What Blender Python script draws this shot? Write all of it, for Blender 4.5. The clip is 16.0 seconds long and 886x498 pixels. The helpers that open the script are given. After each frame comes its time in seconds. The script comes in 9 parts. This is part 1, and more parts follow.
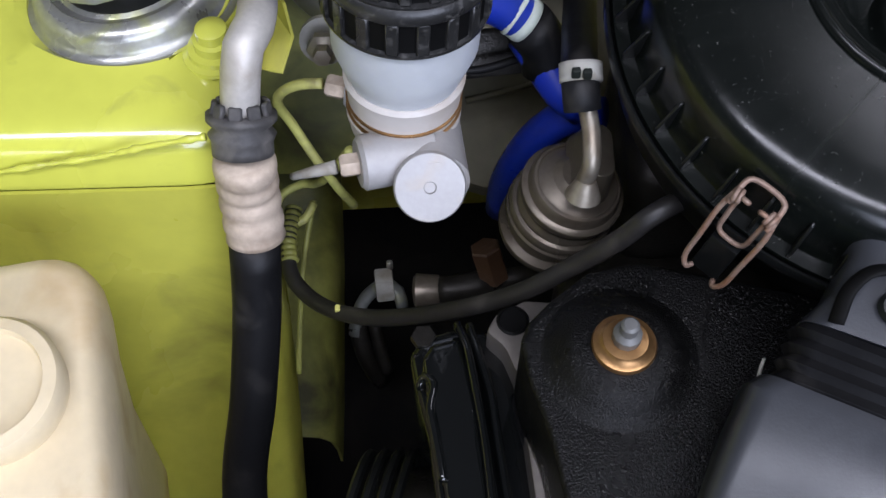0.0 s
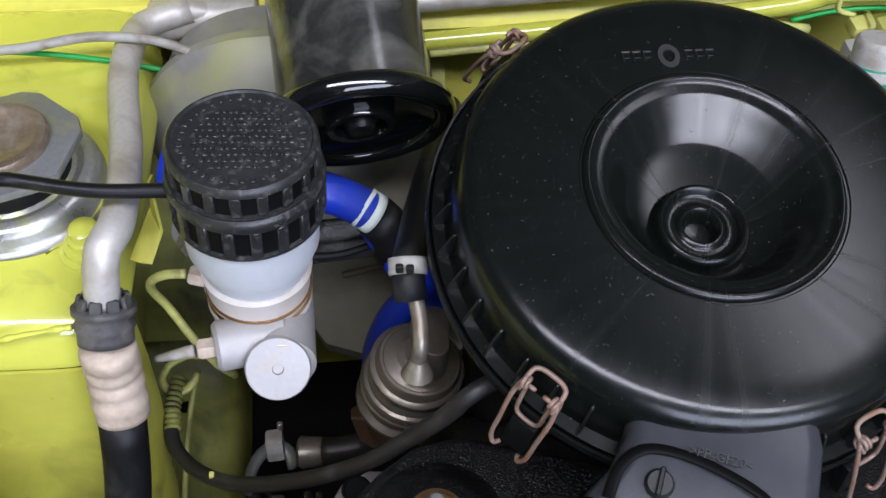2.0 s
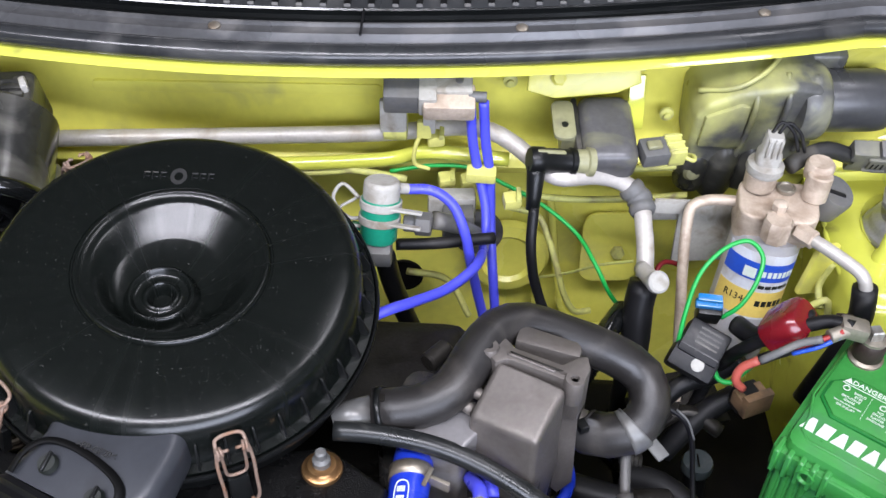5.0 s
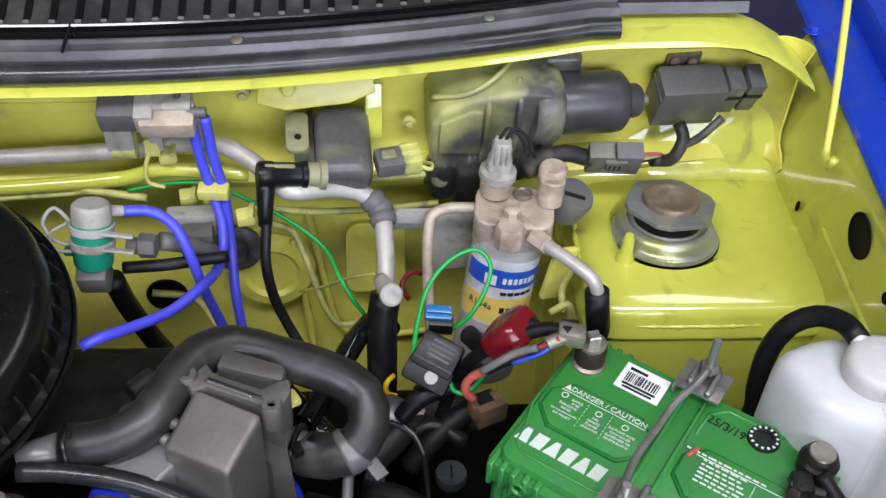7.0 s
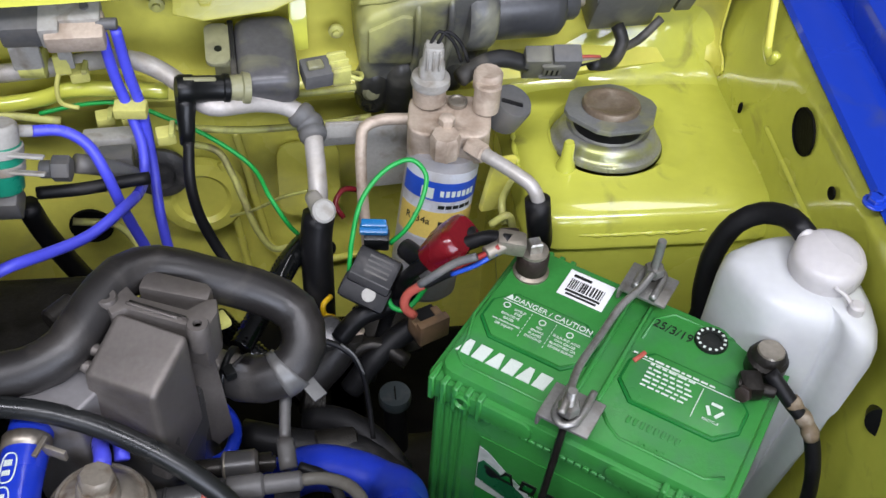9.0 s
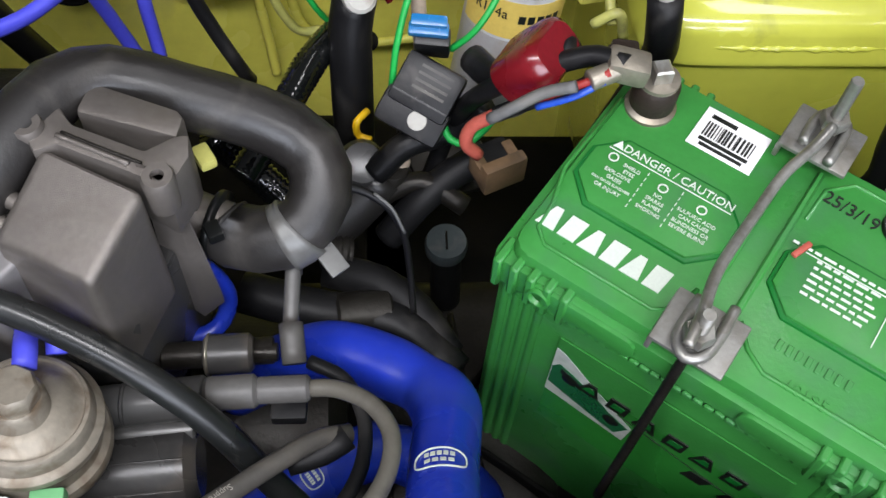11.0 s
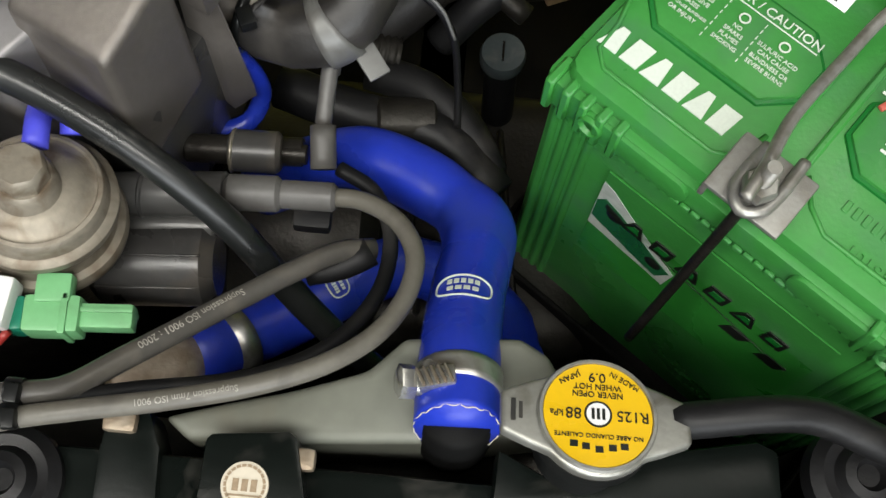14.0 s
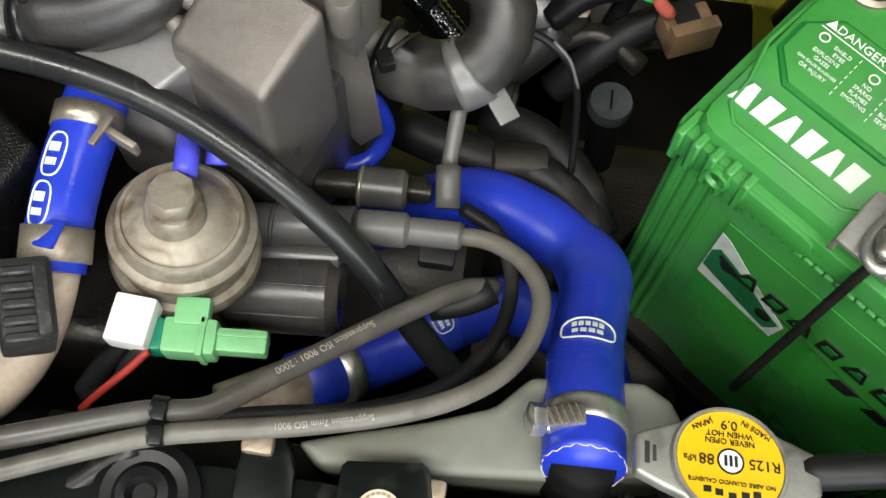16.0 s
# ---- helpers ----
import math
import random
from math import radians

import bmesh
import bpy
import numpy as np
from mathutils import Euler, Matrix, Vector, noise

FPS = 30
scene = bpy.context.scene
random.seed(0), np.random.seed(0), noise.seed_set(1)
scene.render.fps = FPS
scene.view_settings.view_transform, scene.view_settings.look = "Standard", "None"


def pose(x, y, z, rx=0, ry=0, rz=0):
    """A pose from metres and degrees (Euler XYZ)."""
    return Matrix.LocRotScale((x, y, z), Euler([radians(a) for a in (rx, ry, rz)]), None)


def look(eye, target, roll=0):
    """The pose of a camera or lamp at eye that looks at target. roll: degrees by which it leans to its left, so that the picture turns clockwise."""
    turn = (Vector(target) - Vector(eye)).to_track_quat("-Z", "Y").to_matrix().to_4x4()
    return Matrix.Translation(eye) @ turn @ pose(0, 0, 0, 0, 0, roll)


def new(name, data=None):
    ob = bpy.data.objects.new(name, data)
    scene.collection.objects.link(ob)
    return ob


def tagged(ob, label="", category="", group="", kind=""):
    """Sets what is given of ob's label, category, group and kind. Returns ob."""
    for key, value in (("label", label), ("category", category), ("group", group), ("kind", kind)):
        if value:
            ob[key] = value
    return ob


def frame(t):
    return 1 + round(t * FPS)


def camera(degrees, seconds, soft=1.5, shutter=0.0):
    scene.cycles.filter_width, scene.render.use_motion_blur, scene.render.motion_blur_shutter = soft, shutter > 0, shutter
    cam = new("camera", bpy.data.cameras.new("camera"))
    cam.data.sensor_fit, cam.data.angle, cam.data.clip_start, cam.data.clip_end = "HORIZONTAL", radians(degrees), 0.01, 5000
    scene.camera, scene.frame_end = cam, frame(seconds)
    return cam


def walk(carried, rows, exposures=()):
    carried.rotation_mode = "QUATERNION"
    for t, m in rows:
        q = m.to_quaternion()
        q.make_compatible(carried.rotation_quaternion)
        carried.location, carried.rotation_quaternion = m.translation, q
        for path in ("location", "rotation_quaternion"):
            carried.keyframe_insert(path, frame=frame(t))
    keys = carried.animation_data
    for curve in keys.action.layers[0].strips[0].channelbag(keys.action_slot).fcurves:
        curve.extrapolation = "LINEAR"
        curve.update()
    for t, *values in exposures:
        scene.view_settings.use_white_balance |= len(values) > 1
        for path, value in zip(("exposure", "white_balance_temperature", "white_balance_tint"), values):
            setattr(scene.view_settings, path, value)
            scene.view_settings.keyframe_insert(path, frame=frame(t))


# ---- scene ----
cam = camera(45.51, 16.0)
PATH = [
    (0.0, -0.2037, -0.2874, 1.1801, 30.727, 0.043, -1.896),
    (0.5, -0.1976, -0.2847, 1.1920, 33.121, 0.174, -2.276),
    (1.0, -0.1937, -0.2852, 1.2055, 34.558, -0.360, -3.661),
    (1.5, -0.1739, -0.2924, 1.2145, 34.996, -1.356, -5.448),
    (2.0, -0.1393, -0.2986, 1.2391, 37.705, -0.691, -3.261),
    (2.5, -0.0866, -0.3044, 1.2641, 40.117, 0.478, 1.077),
    (3.0, -0.0308, -0.3100, 1.2738, 41.628, 0.107, 3.726),
    (3.5, -0.0029, -0.3450, 1.2932, 42.986, -0.037, 4.231),
    (4.0, 0.0221, -0.4068, 1.3158, 44.757, -0.634, 3.366),
    (4.5, 0.0907, -0.4520, 1.3382, 46.171, -0.794, 2.490),
    (5.0, 0.1857, -0.4623, 1.3385, 47.236, -1.199, 2.023),
    (5.2, 0.2149, -0.4606, 1.3434, 46.768, -1.482, 2.280),
    (7.3, 0.3266, -0.4396, 1.3383, 47.536, -3.127, -4.202),
    (7.5, 0.3282, -0.4399, 1.3347, 47.826, -3.485, -4.769),
    (8.0, 0.3288, -0.4390, 1.3267, 47.341, -3.400, -5.722),
    (8.5, 0.3348, -0.4388, 1.3140, 46.102, -3.130, -6.180),
    (9.0, 0.3347, -0.4333, 1.3030, 44.294, -2.944, -6.677),
    (9.5, 0.3143, -0.4118, 1.2847, 41.731, -3.611, -8.107),
    (9.7, 0.3072, -0.3982, 1.2705, 40.593, -3.654, -8.529),
    (11.8, 0.3721, -0.2180, 1.1436, 24.151, -1.771, 2.624),
    (12.0, 0.3709, -0.2212, 1.1415, 22.960, -1.767, 3.133),
    (12.5, 0.3769, -0.2281, 1.1395, 20.238, -1.565, 3.821),
    (13.0, 0.3795, -0.2346, 1.1437, 19.101, -1.502, 4.148),
    (13.5, 0.3689, -0.2367, 1.1451, 18.808, -1.680, 4.689),
    (14.0, 0.3626, -0.2417, 1.1480, 19.305, -2.076, 4.919),
    (14.5, 0.3570, -0.2456, 1.1492, 19.754, -2.151, 5.302),
    (15.0, 0.3537, -0.2433, 1.1511, 20.230, -1.998, 5.855),
    (15.5, 0.3426, -0.2436, 1.1537, 20.858, -1.443, 7.033),
    (16.0, 0.3261, -0.2493, 1.1579, 21.306, -1.148, 8.107),
]
walk(cam, [(t, pose(*row)) for t, *row in PATH], [(0.0, 0.04, 5850, 18), (1.5, 0.22, 5800, 18), (2.5, 0.27, 6000, 18), (3.5, 0.42, 6050, 17), (5.0, 0.72, 6100, 17), (7.5, 0.10, 6150, 16), (8.5, 0.14, 6150, 16), (9.7, 0.22, 6150, 16), (12.0, 0.56, 6700, 9), (13.0, 0.38, 6900, 7), (14.5, 0.32, 6950, 7), (15.2, 0.46, 6950, 7), (16.0, 0.68, 6950, 7)])

# ---- light: assumed daylight from the front and unseen area lamps overhead ----
world = bpy.data.worlds.new("world")
scene.world = world
world.use_nodes = True
wn = world.node_tree.nodes
wn["Background"].inputs[0].default_value = (0.80, 0.86, 0.95, 1)
wn["Background"].inputs[1].default_value = 0.16


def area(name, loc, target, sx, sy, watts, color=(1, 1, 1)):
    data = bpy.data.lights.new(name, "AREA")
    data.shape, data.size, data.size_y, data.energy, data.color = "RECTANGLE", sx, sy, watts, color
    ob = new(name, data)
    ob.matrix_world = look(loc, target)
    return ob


# assumed daylight: an area lamp set in an unseen doorway
area("assumed_doorway_light", (1.30, -3.90, 2.30), (0.45, 0.2, 0.8), 3.75, 1.85, 160, (0.92, 0.98, 1.08))
# overhead area lamp with no visible fitting, placed to suit the highlights
area("overhead_area_light", (0.00, -0.92, 2.60), (0.12, 0.05, 0.8), 2.6, 0.30, 52, (0.99, 0.99, 1.0))
# added fill with no known source, brightens the lid and the bay
area("overhead_area_light", (1.18, 0.38, 2.75), (0.2, 0.1, 0.8), 1.0, 0.36, 7, (1.0, 0.99, 0.97))


# ---- mesh helpers ----
def V(*a):
    return Vector(a)


def along(p, axis, up=(0, 0, 1)):
    """A frame at p whose z runs along axis."""
    z = Vector(axis).normalized()
    u = Vector(up)
    if abs(z.dot(u)) > 0.95:
        u = V(0, 1, 0)
    x = u.cross(z).normalized()
    m = Matrix((x, z.cross(x), z)).transposed().to_4x4()
    m.translation = Vector(p)
    return m


def lathe(profile, n=32, m=None, bm=None, caps=True):
    """Turns (radius, height) pairs about z."""
    bm = bm or bmesh.new()
    m = m or Matrix()
    rings = []
    for r, z in profile:
        if r < 1e-5:
            rings.append([bm.verts.new(m @ V(0, 0, z))])
        else:
            rings.append([bm.verts.new(m @ V(r * math.cos(2 * math.pi * i / n), r * math.sin(2 * math.pi * i / n), z)) for i in range(n)])
    for a, b in zip(rings, rings[1:]):
        for i in range(n):
            j = (i + 1) % n
            if len(a) == 1 and len(b) == 1:
                continue
            if len(a) == 1:
                bm.faces.new((a[0], b[j], b[i]))
            elif len(b) == 1:
                bm.faces.new((a[i], a[j], b[0]))
            else:
                bm.faces.new((a[i], a[j], b[j], b[i]))
    if caps:
        for ring in (rings[0], rings[-1]):
            if len(ring) > 1:
                bm.faces.new(ring)
    bmesh.ops.recalc_face_normals(bm, faces=bm.faces)
    return bm


def cyl(p, q, r, n=16, bevel=0.0, bm=None, r2=None):
    """A round bar from p to q with softened ends."""
    p, q = Vector(p), Vector(q)
    h = (q - p).length
    r2 = r if r2 is None else r2
    b = min(bevel or r * 0.12, h * 0.4)
    return lathe([(r - b, 0), (r, b), (r2, h - b), (r2 - b, h)], n, along(p, q - p), bm)


def smooth_path(pts, step):
    pts = [Vector(p) for p in pts]
    if len(pts) == 2:
        n = max(2, int((pts[1] - pts[0]).length / step))
        return [pts[0].lerp(pts[1], i / n) for i in range(n + 1)]
    ext = [2 * pts[0] - pts[1]] + pts + [2 * pts[-1] - pts[-2]]
    out = []
    for a, b, c, d in zip(ext, ext[1:], ext[2:], ext[3:]):
        n = max(2, int((c - b).length / step))
        ta, tb, tc = max((b - a).length, 1e-4) ** 0.5, max((c - b).length, 1e-4) ** 0.5, max((d - c).length, 1e-4) ** 0.5
        m1 = (b - a) / ta - (c - a) / (ta + tb) + (c - b) / tb
        m2 = (c - b) / tb - (d - b) / (tb + tc) + (d - c) / tc
        m1, m2 = m1 * tb, m2 * tb
        for i in range(n):
            s = i / n
            out.append((2 * s ** 3 - 3 * s ** 2 + 1) * b + (s ** 3 - 2 * s ** 2 + s) * m1 + (-2 * s ** 3 + 3 * s ** 2) * c + (s ** 3 - s ** 2) * m2)
    out.append(pts[-1])
    return out


def tube(pts, r, n=10, step=None, bm=None, radius=None, straight=False, flat=1.0):
    """A swept hose through pts. radius(s): a factor along the length, 0 to 1."""
    bm = bm or bmesh.new()
    path = [Vector(p) for p in pts] if straight else smooth_path(pts, step or max(r * 0.9, 0.003))
    path = [p for i, p in enumerate(path) if i == 0 or (p - path[i - 1]).length > 1e-5]
    rings, u = [], None
    for i, p in enumerate(path):
        d = (path[min(i + 1, len(path) - 1)] - path[max(i - 1, 0)]).normalized()
        if u is None:
            u = d.orthogonal().normalized()
        u = (u - d * u.dot(d)).normalized()
        w = d.cross(u)
        k = r * (radius(i / (len(path) - 1)) if radius else 1)
        rings.append([bm.verts.new(p + k * (math.cos(2 * math.pi * j / n) * u + flat * math.sin(2 * math.pi * j / n) * w)) for j in range(n)])
    for a, b in zip(rings, rings[1:]):
        for j in range(n):
            bm.faces.new((a[j], a[(j + 1) % n], b[(j + 1) % n], b[j]))
    bm.faces.new(rings[0][::-1])
    bm.faces.new(rings[-1])
    return bm


def box(sx, sy, sz, m=None, bevel=0.002, seg=2, bm=None):
    """A box round m's origin."""
    tmp = bmesh.new()
    bmesh.ops.create_cube(tmp, size=1.0, matrix=Matrix.Diagonal((sx, sy, sz, 1)))
    if bevel:
        bmesh.ops.bevel(tmp, geom=tmp.edges[:], offset=min(bevel, min(sx, sy, sz) * 0.45), segments=seg, profile=0.6, affect="EDGES")
    return merge(bm, tmp, m)


def prism(outline, z0, z1, m=None, bevel=0.0015, seg=2, bm=None, taper=1.0):
    """An outline in the xy plane raised from z0 to z1; taper shrinks the top about its centre."""
    tmp = bmesh.new()
    cx = sum(p[0] for p in outline) / len(outline)
    cy = sum(p[1] for p in outline) / len(outline)
    low = [tmp.verts.new((x, y, z0)) for x, y in outline]
    top = [tmp.verts.new((cx + (x - cx) * taper, cy + (y - cy) * taper, z1)) for x, y in outline]
    tmp.faces.new(low[::-1])
    tmp.faces.new(top)
    for i in range(len(low)):
        j = (i + 1) % len(low)
        tmp.faces.new((low[i], low[j], top[j], top[i]))
    bmesh.ops.recalc_face_normals(tmp, faces=tmp.faces)
    if bevel:
        bmesh.ops.bevel(tmp, geom=tmp.edges[:], offset=bevel, segments=seg, profile=0.6, affect="EDGES", clamp_overlap=True)
    return merge(bm, tmp, m)


def merge(bm, tmp, m=None):
    if m is not None:
        bmesh.ops.transform(tmp, matrix=m, verts=tmp.verts)
    if bm is None:
        return tmp
    me = bpy.data.meshes.new("tmp")
    tmp.to_mesh(me)
    tmp.free()
    bm.from_mesh(me)
    bpy.data.meshes.remove(me)
    return bm


def loft(sections, bm=None, caps=True):
    """Skins equal-length closed loops of points."""
    bm = bm or bmesh.new()
    rings = [[bm.verts.new(p) for p in s] for s in sections]
    for a, b in zip(rings, rings[1:]):
        for i in range(len(a)):
            j = (i + 1) % len(a)
            bm.faces.new((a[i], a[j], b[j], b[i]))
    if caps:
        bm.faces.new(rings[0][::-1])
        bm.faces.new(rings[-1])
    bmesh.ops.recalc_face_normals(bm, faces=bm.faces)
    return bm


def rounded(w, h, r, n=5):
    """A rounded rectangle's outline."""
    out = []
    for cx, cy, a0 in ((w / 2 - r, h / 2 - r, 0), (-w / 2 + r, h / 2 - r, 90), (-w / 2 + r, -h / 2 + r, 180), (w / 2 - r, -h / 2 + r, 270)):
        for i in range(n + 1):
            a = radians(a0 + 90 * i / n)
            out.append((cx + r * math.cos(a), cy + r * math.sin(a)))
    return out


def sheet(rows, thick=0.0015, bm=None):
    """A pressed panel: a grid of points, given thickness along its normals."""
    bm = bm or bmesh.new()
    vs = [[bm.verts.new(p) for p in r] for r in rows]
    for a, b in zip(vs, vs[1:]):
        for i in range(len(a) - 1):
            bm.faces.new((a[i], a[i + 1], b[i + 1], b[i]))
    bmesh.ops.recalc_face_normals(bm, faces=bm.faces)
    bmesh.ops.solidify(bm, geom=bm.faces[:], thickness=thick)
    return bm


def part(name, bm, material, parent=None, label="", smooth=True, angle=40):
    me = bpy.data.meshes.new(name)
    if smooth:
        lim = radians(angle)
        for f in bm.faces:
            f.smooth = True
        for e in bm.edges:
            if len(e.link_faces) == 2 and e.calc_face_angle(0) > lim:
                e.smooth = False
    bm.to_mesh(me)
    bm.free()
    me.materials.append(material)
    ob = new(name, me)
    ob.parent = parent
    if label:
        ob["label"] = label
    return ob


def thing(name, label, category, group="", kind=""):
    return tagged(new(name), label, category, group, kind)


def words(name, text, size, material, parent, m, depth=0.0004, sx=1.0, label=""):
    """Raised lettering in the built-in font, centred on m's origin."""
    cu = bpy.data.curves.new(name, "FONT")
    cu.body, cu.size, cu.extrude, cu.align_x, cu.align_y = text, size, depth, "CENTER", "CENTER"
    cu.resolution_u = 3
    tmp = bpy.data.objects.new("tmp", cu)
    me = bpy.data.meshes.new_from_object(tmp)
    bpy.data.objects.remove(tmp)
    bpy.data.curves.remove(cu)
    me.name = name
    me.transform(m @ Matrix.Diagonal((sx, 1, 1, 1)))
    me.materials.clear()
    me.materials.append(material)
    ob = new(name, me)
    ob.parent = parent
    if label:
        ob["label"] = label
    return ob


# ---- materials ----
def mat(name, color, rough=0.5, metal=0.0, var=0.12, scale=60.0, bump=0.0, bump_scale=400.0, dirt=None, dirt_amount=0.35,
        dirt_scale=18.0, coat=0.0, sub=0.0, rough_var=0.15, ior=1.45, trans=0.0, spec=0.5):
    """A surface with fine and broad variation, wear and relief."""
    m = bpy.data.materials.new(name)
    m.use_nodes = True
    nt = m.node_tree
    N, L = nt.nodes, nt.links
    b = N["Principled BSDF"]
    tc = N.new("ShaderNodeTexCoord")
    geo = N.new("ShaderNodeNewGeometry")

    def noise_tex(s, detail=4.0, dist=0.0):
        t = N.new("ShaderNodeTexNoise")
        t.inputs["Scale"].default_value, t.inputs["Detail"].default_value, t.inputs["Distortion"].default_value = s, detail, dist
        L.new(geo.outputs["Position"], t.inputs["Vector"])
        return t.outputs["Fac"]

    fine, broad = noise_tex(scale * 6), noise_tex(scale * 0.35, 5.0, 0.4)
    add = N.new("ShaderNodeMath")
    add.operation = "ADD"
    L.new(fine, add.inputs[0]), L.new(broad, add.inputs[1])
    rng = N.new("ShaderNodeMapRange")
    rng.inputs["From Min"].default_value, rng.inputs["From Max"].default_value = 0.6, 1.4
    rng.inputs["To Min"].default_value, rng.inputs["To Max"].default_value = 1 - var, 1 + var
    L.new(add.outputs[0], rng.inputs["Value"])
    mul = N.new("ShaderNodeMix")
    mul.data_type, mul.blend_type = "RGBA", "MULTIPLY"
    mul.inputs[0].default_value = 1.0
    mul.inputs[6].default_value = (*color, 1)
    L.new(rng.outputs[0], mul.inputs[7])
    out = mul.outputs[2]
    if dirt:
        d = N.new("ShaderNodeMapRange")
        d.inputs["From Min"].default_value, d.inputs["From Max"].default_value = 0.62 - dirt_amount * 0.4, 0.78 - dirt_amount * 0.2
        d.inputs["To Max"].default_value = 0.85
        L.new(noise_tex(dirt_scale, 9.0, 0.6), d.inputs["Value"])
        mx = N.new("ShaderNodeMix")
        mx.data_type = "RGBA"
        L.new(d.outputs[0], mx.inputs[0]), L.new(out, mx.inputs[6])
        mx.inputs[7].default_value = (*dirt, 1)
        out = mx.outputs[2]
    L.new(out, b.inputs["Base Color"])
    rr = N.new("ShaderNodeMapRange")
    rr.inputs["From Min"].default_value, rr.inputs["From Max"].default_value = 0.3, 0.7
    rr.inputs["To Min"].default_value, rr.inputs["To Max"].default_value = max(rough - rough_var, 0.03), min(rough + rough_var, 1.0)
    L.new(broad, rr.inputs["Value"])
    L.new(rr.outputs[0], b.inputs["Roughness"])
    b.inputs["Metallic"].default_value = metal
    b.inputs["Coat Weight"].default_value = coat
    b.inputs["Coat Roughness"].default_value = 0.03
    b.inputs["IOR"].default_value = ior
    b.inputs["Specular IOR Level"].default_value = spec
    b.inputs["Transmission Weight"].default_value = trans
    if sub:
        b.inputs["Subsurface Weight"].default_value = sub
        b.inputs["Subsurface Radius"].default_value = (0.01, 0.01, 0.008)
    if bump:
        bp = N.new("ShaderNodeBump")
        bp.inputs["Strength"].default_value, bp.inputs["Distance"].default_value = bump, 0.001
        L.new(noise_tex(bump_scale, 3.0), bp.inputs["Height"])
        L.new(bp.outputs[0], b.inputs["Normal"])
    return m


lime = mat("lime_paint", (0.510, 0.525, 0.072), 0.20, var=0.07, scale=14, coat=1.0, bump=0.10, bump_scale=60, dirt=(0.26, 0.25, 0.06), dirt_amount=0.03, dirt_scale=30)
lime_dusty = mat("lime_paint_dusty", (0.665, 0.628, 0.110), 0.30, var=0.08, scale=18, bump=0.12, bump_scale=60, dirt=(0.40, 0.38, 0.12), dirt_amount=0.12, dirt_scale=13)
lime_wire = mat("overpainted_wire", (0.46, 0.46, 0.13), 0.5, var=0.12, scale=60, dirt=(0.18, 0.15, 0.08), dirt_amount=0.35, dirt_scale=60)
blue_paint = mat("blue_paint", (0.012, 0.045, 0.42), 0.16, var=0.05, scale=14, coat=0.8, dirt=(0.05, 0.07, 0.2), dirt_amount=0.1)
satin_black = mat("black_plastic", (0.0055, 0.0060, 0.0060), 0.34, var=0.2, scale=30, bump=0.06, bump_scale=900, rough_var=0.08, spec=0.32)
lid_black = mat("moulded_black_plastic", (0.0032, 0.0042, 0.0036), 0.25, var=0.25, scale=22, bump=0.02, bump_scale=700, rough_var=0.05, dirt=(0.13, 0.13, 0.12), dirt_amount=-0.11, dirt_scale=800, spec=0.46)
dusty_black = mat("dusty_black_plastic", (0.016, 0.016, 0.0155), 0.5, var=0.25, scale=30, bump=0.1, dirt=(0.12, 0.11, 0.09), dirt_amount=0.32, dirt_scale=22)
grey_plastic = mat("grey_plastic", (0.10, 0.10, 0.098), 0.5, var=0.2, scale=40, dirt=(0.135, 0.125, 0.11), dirt_amount=0.30, dirt_scale=30)
light_grey = mat("light_grey_plastic", (0.32, 0.31, 0.28), 0.5, var=0.12, scale=60, dirt=(0.15, 0.12, 0.08), dirt_amount=0.3, dirt_scale=60)
crackle = mat("crackle_black", (0.0025, 0.0025, 0.0025), 0.26, var=0.3, scale=60, bump=0.7, bump_scale=1100, spec=0.22, dirt=(0.09, 0.085, 0.075), dirt_amount=-0.02, dirt_scale=900)
rubber = mat("black_rubber", (0.0062, 0.0062, 0.0068), 0.5, var=0.2, scale=50, bump=0.12, bump_scale=500, dirt=(0.032, 0.030, 0.028), dirt_amount=0.16, dirt_scale=30, spec=0.3)
hose_grey = mat("aged_grey_rubber", (0.0145, 0.0132, 0.0125), 0.44, var=0.15, scale=50, bump=0.15, bump_scale=500, dirt=(0.048, 0.043, 0.038), dirt_amount=0.26, dirt_scale=30)
lead_grey = mat("grey_lead_sheath", (0.105, 0.098, 0.082), 0.5, var=0.14, scale=60, bump=0.08, bump_scale=500, dirt=(0.05, 0.045, 0.04), dirt_amount=0.3, dirt_scale=40)
alu = mat("cast_aluminium", (0.42, 0.41, 0.38), 0.48, metal=0.75, var=0.15, scale=60, bump=0.3, bump_scale=2200, dirt=(0.16, 0.13, 0.09), dirt_amount=0.33, dirt_scale=30)
alu_dull = mat("dull_cast_aluminium", (0.160, 0.144, 0.130), 0.42, metal=0.6, var=0.16, scale=50, bump=0.3, bump_scale=2600, dirt=(0.12, 0.105, 0.09), dirt_amount=0.28, dirt_scale=34)
alu_pipe = mat("aluminium_pipe", (0.46, 0.435, 0.40), 0.50, metal=0.3, var=0.12, scale=60, bump=0.1, dirt=(0.30, 0.26, 0.20), dirt_amount=0.3, dirt_scale=40)
silver = mat("silver_paint", (0.33, 0.32, 0.315), 0.52, metal=0.25, var=0.08, scale=60, bump=0.1, dirt=(0.35, 0.30, 0.24), dirt_amount=0.22, dirt_scale=35)
zinc = mat("zinc_steel", (0.50, 0.50, 0.48), 0.38, metal=0.85, var=0.15, scale=80, dirt=(0.20, 0.17, 0.13), dirt_amount=0.25, dirt_scale=60)
gold_zinc = mat("gold_passivated_steel", (0.29, 0.165, 0.068), 0.34, metal=0.85, var=0.2, scale=80, dirt=(0.2, 0.1, 0.04), dirt_amount=0.3, dirt_scale=70)
